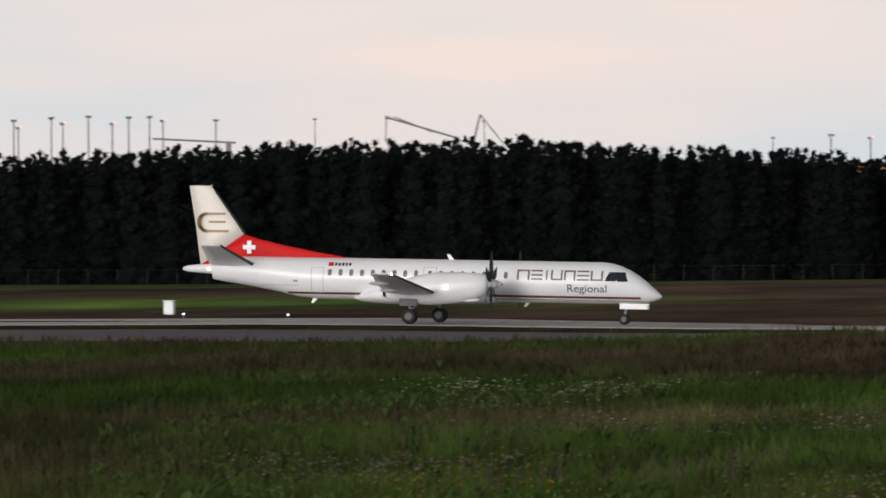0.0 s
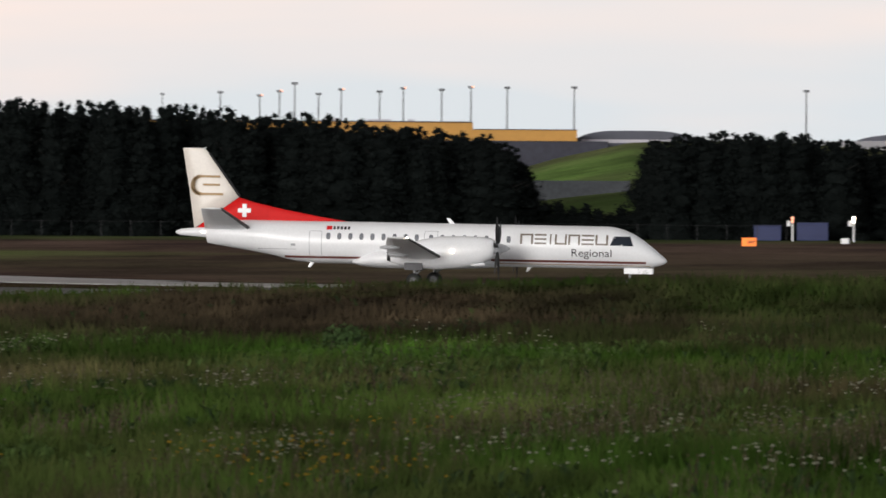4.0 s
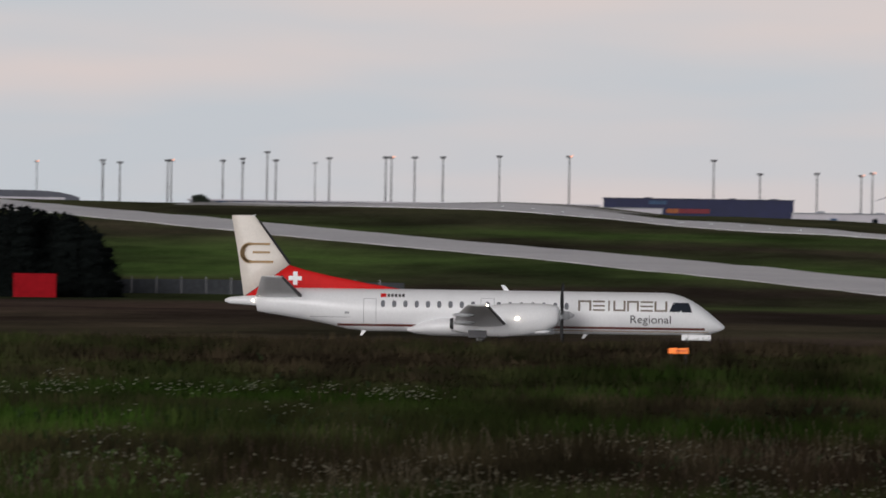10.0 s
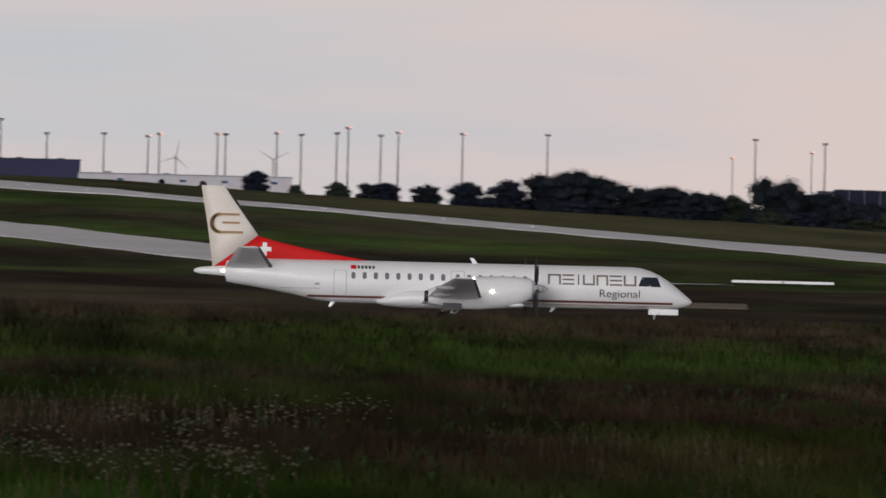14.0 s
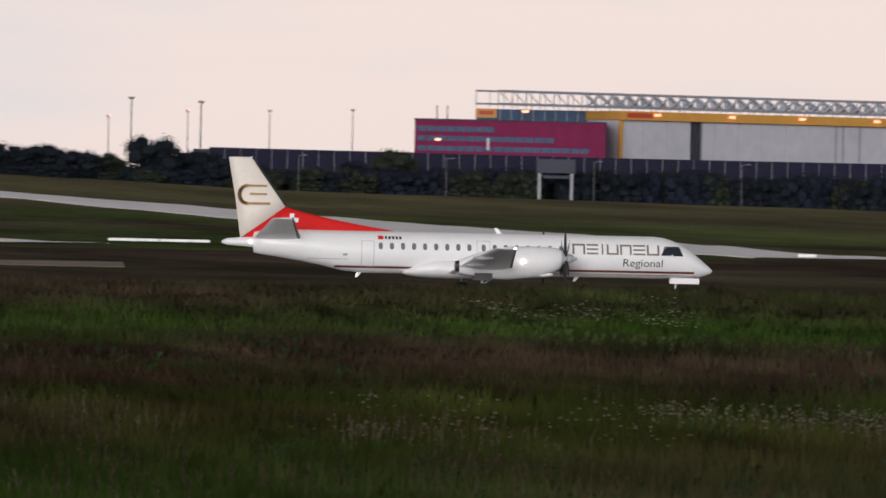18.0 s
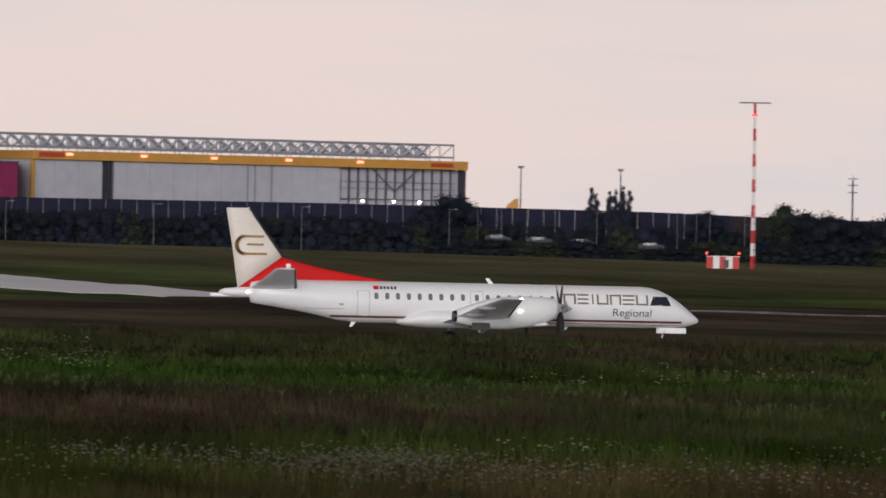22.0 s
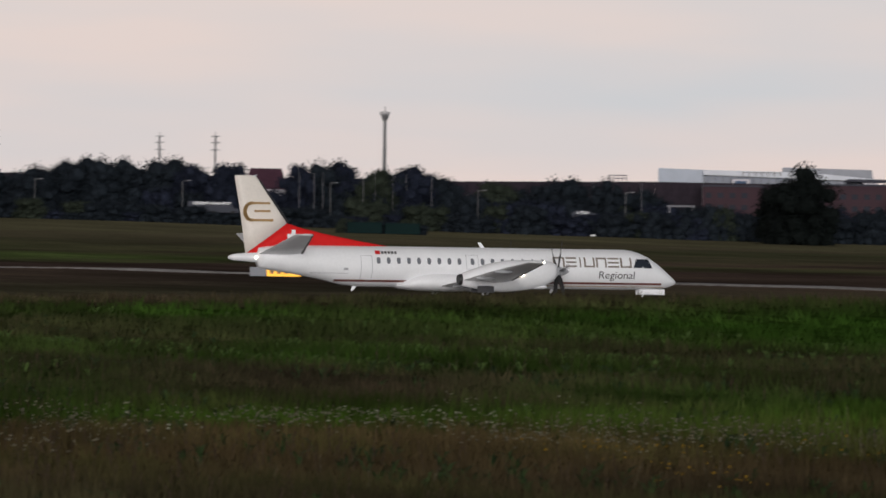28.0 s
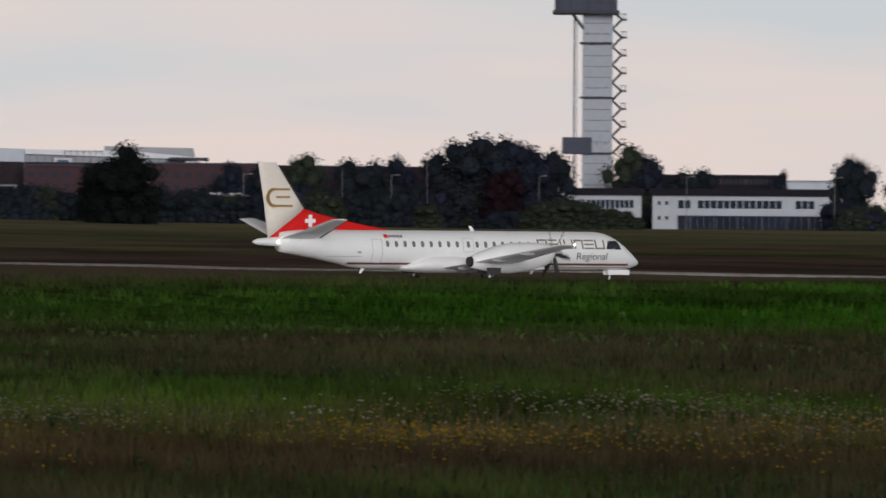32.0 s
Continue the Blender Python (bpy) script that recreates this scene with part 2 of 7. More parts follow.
    base = mix(beyond.outputs["Result"], base, mix(1.0, base, drift, "MULTIPLY"))
    # patches of grass multiplied paler and lusher, or darker
    for cx, cy, rx, ry, tone in ((-32, 195, 18, 85, (1.55, 1.7, 1.35)), (-12, 190, 12, 80, (1.15, 1.2, 1.1)), (4, 240, 23, 150, (0.68, 0.70, 0.68)), (-150, 1260, 45, 170, (1.9, 1.95, 1.8)), (160, 350, 50, 52, (0.84, 1.24, 0.70)), (-60, 1130, 35, 110, (1.5, 1.6, 1.4)), (270, 800, 130, 330, (0.98, 0.92, 0.92)), (25, 222, 20, 62, (0.84, 0.64, 0.78)), (-118, 640, 85, 210, (1.5, 1.34, 1.36)), (62, 180, 46, 34, (1.42, 1.34, 1.02))):
        mp, wob, ad, ln = n.new("ShaderNodeMapping"), field(0.03, 0.02, 3, cx * 0.3), n.new("ShaderNodeMath"), n.new("ShaderNodeVectorMath")
        mp.inputs["Scale"].default_value, mp.inputs["Location"].default_value = (1 / rx, 1 / ry, 0), (-cx / rx, -cy / ry, 0)
        ln.operation = "LENGTH"
        l.new(geo.outputs["Position"], mp.inputs["Vector"])
        l.new(mp.outputs["Vector"], ln.inputs[0])
        l.new(ln.outputs["Value"], ad.inputs[0])
        l.new(wob, ad.inputs[1])
        base = mix(1.0, base, ramp(edge(ad.outputs[0]), 0.0, (1, 1, 1), 1.0, tone), "MULTIPLY")
    olive = ramp(field(0.03, 0.01, 4, 13.0), 0.35, (0.105, 0.100, 0.062), 0.65, (0.185, 0.172, 0.104))
    base = mix(both.outputs[0], base, olive)
    blotch = ramp(field(0.2, 0.055, 5, 11.0), 0.36, (0.62, 0.62, 0.62), 0.64, (1.3, 1.28, 1.2))
    close = n.new("ShaderNodeMapRange")
    close.inputs["From Min"].default_value, close.inputs["From Max"].default_value = 446.0, 520.0
    close.inputs["To Min"].default_value, close.inputs["To Max"].default_value = 1.0, 0.3
    l.new(east.outputs["Y"], close.inputs["Value"])
    base = mix(close.outputs["Result"], base, blotch, "MULTIPLY")
    speck = ramp(field(1.3, 0.9, 4, 5.0), 0.3, (0.68, 0.68, 0.68), 0.7, (1.16, 1.16, 1.16))
    base = mix(1.0, base, speck, "MULTIPLY")
    tint = ramp(geo.outputs["Random Per Island"], 0.0, (0.78, 0.78, 0.76), 1.0, (1.04, 1.03, 1.0))
    base = mix(1.0, base, tint, "MULTIPLY")
    l.new(base, b.inputs["Base Color"])
    return m


MEADOW = meadow_material()
ASPHALT = material("asphalt", (0.040, 0.040, 0.048), 0.9, scale=0.08, fine=3, second=(0.085, 0.084, 0.088), bump=0.3)
CONCRETE = material("concrete", (0.65, 0.65, 0.69), 0.48, vary=0.12, scale=0.05, fine=1.2, second=(0.76, 0.76, 0.79), bump=0.2)
OLD_CONCRETE = material("weathered_concrete", (0.27, 0.265, 0.26), 0.6, vary=0.2, scale=0.05, fine=1.2, second=(0.40, 0.39, 0.38), bump=0.2)
EARTH = material("dry_earth", (0.110, 0.080, 0.055), 0.95, scale=0.1, fine=2, second=(0.155, 0.115, 0.075))
WORN_CONCRETE = material("worn_concrete", (0.15, 0.14, 0.135), 0.9, vary=0.35, scale=0.03, fine=0.8, second=(0.27, 0.26, 0.255), bump=0.2)
# far darker than foliage: the crown's own shade is put into the leaf colour
LEAF = material("leaf_shade_dark", (0.0066, 0.0088, 0.0084), 0.9, vary=0.25, scale=0.3, fine=4, island=True, spec=0.05)
LEAF_OLIVE = material("leaf_olive", (0.0290, 0.0370, 0.0270), 0.9, vary=0.3, scale=0.3, fine=4, island=True, spec=0.05)
# next two: bluish haze of the distance is mixed into the leaf colour
LEAF_HAZE_BLUE = material("leaf_haze_blue", (0.0168, 0.0208, 0.0345), 0.9, vary=0.3, scale=0.3, fine=4, island=True, spec=0.05)
LEAF_HAZE_MID = material("leaf_haze_mid", (0.0160, 0.0212, 0.0275), 0.9, vary=0.3, scale=0.3, fine=4, island=True, spec=0.05)
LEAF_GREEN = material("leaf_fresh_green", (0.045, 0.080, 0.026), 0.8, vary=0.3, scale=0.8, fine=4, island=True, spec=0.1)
# grey poplar leaf, its colour lifted towards blue to stand for haze
LEAF_POPLAR = material("leaf_poplar_haze_grey", (0.027, 0.033, 0.052), 0.9, vary=0.3, scale=0.3, fine=4, island=True, spec=0.05)
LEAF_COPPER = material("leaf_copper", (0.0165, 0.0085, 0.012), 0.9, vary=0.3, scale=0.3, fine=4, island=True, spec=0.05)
BARK = material("bark", (0.014, 0.012, 0.010), 0.9, vary=0.3, scale=2, bump=0.5)
WHITE = material("white_paint", (0.83, 0.84, 0.86), 0.35, vary=0.04, scale=0.7, fine=9)
CREAM = material("cream_paint", (0.76, 0.71, 0.65), 0.4, vary=0.05, scale=0.7, fine=9)
RED = material("red_paint", (0.62, 0.012, 0.012), 0.6, vary=0.08, spec=0.2)
GOLD = material("gold_paint", (0.36, 0.22, 0.08), 0.45, vary=0.12)
TITLE = material("bronze_grey_paint", (0.19, 0.16, 0.13), 0.45, vary=0.12)
STRIPE = material("brown_red_paint", (0.15, 0.035, 0.025), 0.45, vary=0.1)
PALE_GREY = material("pale_grey_paint", (0.76, 0.77, 0.79), 0.45, vary=0.05)
HUB = material("dark_metal_hub", (0.06, 0.06, 0.065), 0.5, 0.4, vary=0.1)
GREY = material("grey_paint", (0.36, 0.37, 0.39), 0.45, vary=0.07)
DARK = material("dark_trim", (0.015, 0.015, 0.016), 0.5, vary=0.2)
RUBBER = material("rubber", (0.012, 0.012, 0.012), 0.85, vary=0.2)
STEEL = material("steel", (0.35, 0.36, 0.37), 0.4, 0.8, vary=0.1)
GLASS = material("dark_window_glass", (0.02, 0.025, 0.035), 0.12, vary=0.1)
CABIN = material("cabin_window_pane", (0.15, 0.16, 0.18), 0.3, vary=0.15)
LAMP_WHITE = material("lit_lamp_white", (1.0, 0.86, 0.66), 0.5, glow=14)
LAMP_ORANGE = material("lit_lamp_orange", (1.0, 0.40, 0.24), 0.5, glow=1.6)
LAMP_RED = material("lit_lamp_red", (1.0, 0.06, 0.06), 0.5, glow=3)
POLE = material("weathered_zinc", (0.27, 0.27, 0.285), 0.7, 0.2, vary=0.1)
LAMPPOLE = material("dark_zinc_pole", (0.13, 0.13, 0.14), 0.8, 0.1, vary=0.1, spec=0.2)
MAST = material("galvanised_mast", (0.16, 0.16, 0.165), 0.6, 0.3, vary=0.12)


# ---- building helpers ----
def part(name, bm, mat, parent, label=""):
    me = bpy.data.meshes.new(name)
    bm.to_mesh(me)
    bm.free()
    me.materials.append(mat)
    ob = new(name, me)
    ob.parent = parent
    return tagged(ob, label)


def thing(name, m, label, category, group="", kind=""):
    ob = new(name)
    ob.matrix_world = m
    return tagged(ob, label, category, group, kind)


def box(bm, x0, x1, y0, y1, z0, z1, bevel=0.0):
    r = bmesh.ops.create_cube(bm, size=1, matrix=Matrix.Translation(((x0 + x1) / 2, (y0 + y1) / 2, (z0 + z1) / 2)) @ Matrix.Diagonal((x1 - x0, y1 - y0, z1 - z0, 1)))
    if bevel:
        es = list({e for v in r["verts"] for e in v.link_edges})
        bmesh.ops.bevel(bm, geom=es, offset=bevel, segments=1, affect="EDGES")
    return bm


def tube(bm, a, b, r0, r1=None, n=8, caps=True):
    a, b = Vector(a), Vector(b)
    d = b - a
    m = Matrix.Translation((a + b) / 2) @ d.to_track_quat("Z", "Y").to_matrix().to_4x4()
    bmesh.ops.create_cone(bm, cap_ends=caps, segments=n, radius1=r0, radius2=r0 if r1 is None else r1, depth=d.length, matrix=m)
    return bm


def ball(bm, c, r, sx=1.0, sy=1.0, sz=1.0, u=12, v=8):
    bmesh.ops.create_uvsphere(bm, u_segments=u, v_segments=v, radius=1, matrix=Matrix.Translation(c) @ Matrix.Diagonal((r * sx, r * sy, r * sz, 1)))
    return bm


def smooth(ob):
    ob.data.polygons.foreach_set("use_smooth", [True] * len(ob.data.polygons))
    return ob


def raw(name, verts, faces, mat, parent=None):
    me = bpy.data.meshes.new(name)
    me.from_pydata(verts, [], faces)
    me.materials.append(mat)
    ob = new(name, me)
    ob.parent = parent
    return ob


# ---- lie of the land ----
def step(a, b, x):
    t = min(1.0, max(0.0, (x - a) / (b - a)))
    return t * t * (3 - 2 * t)


RIDGE = ([-3.2, -2.3, -1.6, -0.9, -0.45, -0.2, 0.24, 1.3], [0, 0.42, 0.78, 1.55, 1.5, 1.06, 0.08, 0])
PLATEAU = ([-16, -7.05, -6.75, -6.25, -5.5, -3.2, 1.3, 3.6, 5.4, 6.5, 10, 15, 19, 22, 26], [9.0, 9.4, 11.6, 14.3, 14.8, 14.2, 12.85, 10.0, 8.4, 7.4, 6.3, 5.0, 3.0, 1.9, 1.9])


def taxi_z(x):
    xs = [-104, -96, -88, -80, -71, -64, -50, -36, -28, -14, 0, 15, 28, 43, 60, 70, 140, 190]
    return float(np.interp(x, xs, [0.52, 0.43, 0.28, 0.16, 0.08, 0.02, -0.08, -0.14, -0.14, -0.08, -0.07, -0.10, -0.06, -0.02, 0.06, 0.10, 0.09, 0.15]))


def ground_z(x, y):
    d, az = math.hypot(x, y), math.degrees(math.atan2(x, y))
    far = float(np.interp(az, *PLATEAU))
    z = 0.8 * step(500, 900, d) + (far - 0.8) * min(1.0, max(0.0, (d - 900) / 500))
    z += float(np.interp(az, *RIDGE)) * step(1290, 1395, d)
    z += (0.85 + 0.28 * step(112, 140, x) + 0.12 * step(-50, -30, x) * (1 - step(2, 16, x))) * step(-78, -46, x) * step(330, 398, y) * (1 - step(425, 452, y))
    z += taxi_z(x) * step(400, 450, y) * (1 - step(485, 540, y))
    z += 3.4 * (1 - step(15, 100, d))
    rough = step(100, 180, d) * (1 - step(405, 440, y) * (1 - step(500, 560, y)))
    return z + 0.16 * rough * noise.noise((x * 0.06, y * 0.06, 0.3)) * (1 - step(1300, 1600, d))


def at(az, d, up=0.0):
    x, y = d * math.sin(radians(az)), d * math.cos(radians(az))
    return Vector((x, y, ground_z(x, y) + up))


def site(az, d, turn=0.0, up=0.0):
    """A pose on the ground at that bearing and range, its y axis pointing away from the viewer."""
    p = at(az, d, up)
    return pose(p.x, p.y, p.z, 0, 0, -az + turn)


def height(el, d):
    return EYE_Z + d * math.tan(radians(el))


# ---- ground: one sheet to the horizon ----
def ground():
    azs = [-180 + 9 * i for i in range(18)] + [-18 + 0.25 * i for i in range(185)] + [30 + 10 * i for i in range(15)]
    ds = [2, 10, 20, 35, 55, 80, 105] + [130 + 6 * i for i in range(66)] + [530 + 16 * i for i in range(68)] + [1650, 1900, 2300, 2900, 3600, 4400, 4950]
    v = [(0, 0, ground_z(0, 0.1))]
    for d in ds:
        for a in azs:
            p = at(a, d)
            v.append(tuple(p))
    n = len(azs)
    f = [(0, 1 + (j + 1) % n, 1 + j) for j in range(n)]
    for i in range(len(ds) - 1):
        for j in range(n):
            k = (j + 1) % n
            f.append((1 + i * n + j, 1 + i * n + k, 1 + (i + 1) * n + k, 1 + (i + 1) * n + j))
    g = smooth(raw("ground", v, f, MEADOW))
    tagged(g, "rough airfield meadow in green and brown patches", "ground", kind="structure")


ground()


def strip(name, ends, width, mat, label, lift=0.15):
    """A paved band along points (bearing, range), laid on the land."""
    pts = [at(a, d) for a, d in ends]
    line = []
    for p, q in zip(pts, pts[1:]):
        m = max(2, int((q - p).length / 6))
        line += [p.lerp(q, i / m) for i in range(m)]
    line.append(pts[-1])
    v, f = [], []
    for i, p in enumerate(line):
        t = (line[min(i + 1, len(line) - 1)] - line[max(i - 1, 0)])
        s = Vector((t.y, -t.x, 0)).normalized() * width / 2
        for k in (-1, -0.5, 0, 0.5, 1):
            q = p + s * k
            v.append((q.x, q.y, ground_z(q.x, q.y) + lift))
        for k in (-1, 1):
            q = p + s * k * 1.01
            v.append((q.x, q.y, ground_z(q.x, q.y) - 0.5))
    for i in range(len(line) - 1):
        a, b = 7 * i, 7 * (i + 1)
        for k in range(4):
            f.append((a + k, b + k, b + k + 1, a + k + 1))
        f += [(a + 5, b + 5, b, a), (a + 4, b + 4, b + 6, a + 6)]
    return tagged(raw(name, v, f, mat), label, "taxiway", kind="structure")


def xy(x, y):
    return math.degrees(math.atan2(x, y)), math.hypot(x, y)


strip("road_taxiway", [xy(-260, 465), xy(-160, 465), xy(240, 465), xy(420, 500)], 17, OLD_CONCRETE, "pale weathered concrete taxiway", 0.03)
strip("road_service", [xy(-260, 427), xy(-160, 427), xy(-58, 427), xy(-40, 430)], 21, ASPHALT, "dark asphalt service road beside the taxiway", 0.03)
strip("road_side_taxiway", [xy(-230, 520), xy(-143, 500), xy(-107, 484), xy(-80, 472)], 13, OLD_CONCRETE, "pale concrete side taxiway joining the main one", 0.035)
strip("road_hill_taxiway", [(-4.9, 1395), (-4.02, 1335), (-3.23, 1281), (-2.34, 1220), (-1.61, 1172), (-0.25, 1097), (1.37, 1004), (2.74, 932), (3.64, 890), (4.75, 830)], 21, CONCRETE, "pale concrete taxiway coming down the hillside", 0.12)
strip("road_far_taxiway", [(-2.5, 1402), (-1.17, 1376), (-0.21, 1352), (0.2, 1344), (0.5, 1330), (0.95, 1306), (1.4, 1290), (3.25, 1256), (5.4, 1162), (7.24, 1048), (8.0, 1010), (9.46, 910), (10.5, 850)], 22, CONCRETE, "pale concrete taxiway along the far hillside", 0.12)
strip("road_ridge_apron", [(-3.0, 1394), (-1.6, 1388), (-0.6, 1376), (-0.1, 1370)], 26, OLD_CONCRETE, "weathered concrete apron on the ridge", 0.07)
strip("road_field_taxiway", [(12.6, 790), (14.4, 767), (15.8, 742), (19, 691), (20.4, 665), (26, 620)], 5.0, WORN_CONCRETE, "thin pale concrete taxiway across the field", 0.1)


# ---- the airliner: x forward, origin on the ground under the main wheels, nose 13.4 m ahead ----
AXIS = 2.4
# stations behind the nose tip: centre height against the body axis, half width, half height
STATIONS = [(0.0, -0.70, 0.03, 0.03), (0.12, -0.68, 0.22, 0.16), (0.4, -0.62, 0.42, 0.33), (0.8, -0.50, 0.62, 0.55), (1.3, -0.33, 0.80, 0.76), (1.8, -0.19, 0.93, 0.93),
            (2.3, -0.08, 1.02, 1.04), (2.8, -0.02, 1.10, 1.12), (3.3, 0.0, 1.15, 1.155), (6, 0.0, 1.155, 1.155), (12, 0, 1.155, 1.155), (19.4, 0.0, 1.155, 1.155), (20.6, 0.055, 1.13, 1.10),
            (21.8, 0.19, 1.06, 0.965), (23.0, 0.30, 0.95, 0.86), (24.2, 0.38, 0.80, 0.75), (25.0, 0.40, 0.64, 0.66), (25.5, 0.41, 0.50, 0.57), (25.57, 0.42, 0.29, 0.28), (26.3, 0.42, 0.25, 0.24), (27.0, 0.41, 0.18, 0.18), (27.28, 0.40, 0.07, 0.07)]


def section(s):
    col = list(zip(*STATIONS))
    return tuple(float(np.interp(s, col[0], c)) for c in col[1:])


def on_body(s, z, side, out=0.008):
    """A point on the fuselage skin at station s and height z against the body axis; side is -1 for starboard."""
    zc, ry, rz = section(s)
    k = max(-0.999, min(0.999, (z - zc) / rz))
    return Vector((13.4 - s, side * (ry * math.sqrt(1 - k * k) + out), z + AXIS + out * k))


def skin(bm, s0, s1, z0, z1, side, ns=2, nz=3, out=0.008, slant=0.0):
    grid = [[bm.verts.new(on_body(s0 + (s1 - s0) * i / ns + slant * j / nz, z0 + (z1 - z0) * j / nz, side, out)) for j in range(nz + 1)] for i in range(ns + 1)]
    for i in range(ns):
        for j in range(nz):
            q = (grid[i][j], grid[i + 1][j], grid[i + 1][j + 1], grid[i][j + 1])
            bm.faces.new(q if side > 0 else q[::-1])
    return bm


def oval(bm, s, z, a, b, side, out):
    """A rounded pane on the fuselage skin."""
    mid = bm.verts.new(on_body(s, z, side, out))
    rim = []
    for i in range(14):
        t = 2 * math.pi * i / 14
        c, n = math.cos(t), math.sin(t)
        rim.append(bm.verts.new(on_body(s + a * math.copysign(abs(c) ** 0.7, c), z + b * math.copysign(abs(n) ** 0.7, n), side, out)))
    for i in range(14):
        q = (mid, rim[i], rim[(i + 1) % 14])
        bm.faces.new(q if side > 0 else q[::-1])
    return bm


def lettering(word, s0, s1, z0, tall, side, out):
    """A word of the built-in font wrapped on the fuselage skin, reading from left to right on either side."""
    cu = bpy.data.curves.new("word", "FONT")
    cu.body = word
    ob = new("word", cu)
    me = bpy.data.meshes.new_from_object(ob.evaluated_get(bpy.context.evaluated_depsgraph_get()))
    bpy.data.objects.remove(ob)
    bm = bmesh.new()
    bm.from_mesh(me)
    bpy.data.meshes.remove(me)
    xs, ys = [v.co.x for v in bm.verts], [v.co.y for v in bm.verts]
    for v in bm.verts:
        u = (v.co.x - min(xs)) / (max(xs) - min(xs))
        s = s0 + (s1 - s0) * (u if side < 0 else 1 - u)
        v.co = on_body(s, z0 + tall * v.co.y / max(ys), side, out)
    return bm


def loft(bm, rings, close=True):
    """Rings of equal counts of points, skinned one to the next."""
    vs = [[bm.verts.new(p) for p in r] for r in rings]
    n = len(vs[0])
    for a, b in zip(vs, vs[1:]):
        for i in range(n):
            bm.faces.new((a[i], a[(i + 1) % n], b[(i + 1) % n], b[i]))
    if close:
        bm.faces.new(vs[0][::-1])
        bm.faces.new(vs[-1])
    bmesh.ops.recalc_face_normals(bm, faces=bm.faces[:])
    return bm


def foil(le, te, thick, n=7):
    """An aerofoil outline in the plane of le, te and up; le and te are (x, y, z)."""
    le, te = Vector(le), Vector(te)
    prof = [0.0, 0.02, 0.08, 0.2, 0.4, 0.7, 1.0]
    half = [0.0, 0.35, 0.7, 0.95, 1.0, 0.6, 0.05]
    up = [le.lerp(te, a) + thick * 0.6 * h for a, h in zip(prof, half)]
    lo = [le.lerp(te, a) - thick * 0.4 * h for a, h in zip(prof, half)]
    return up + lo[:0:-1]


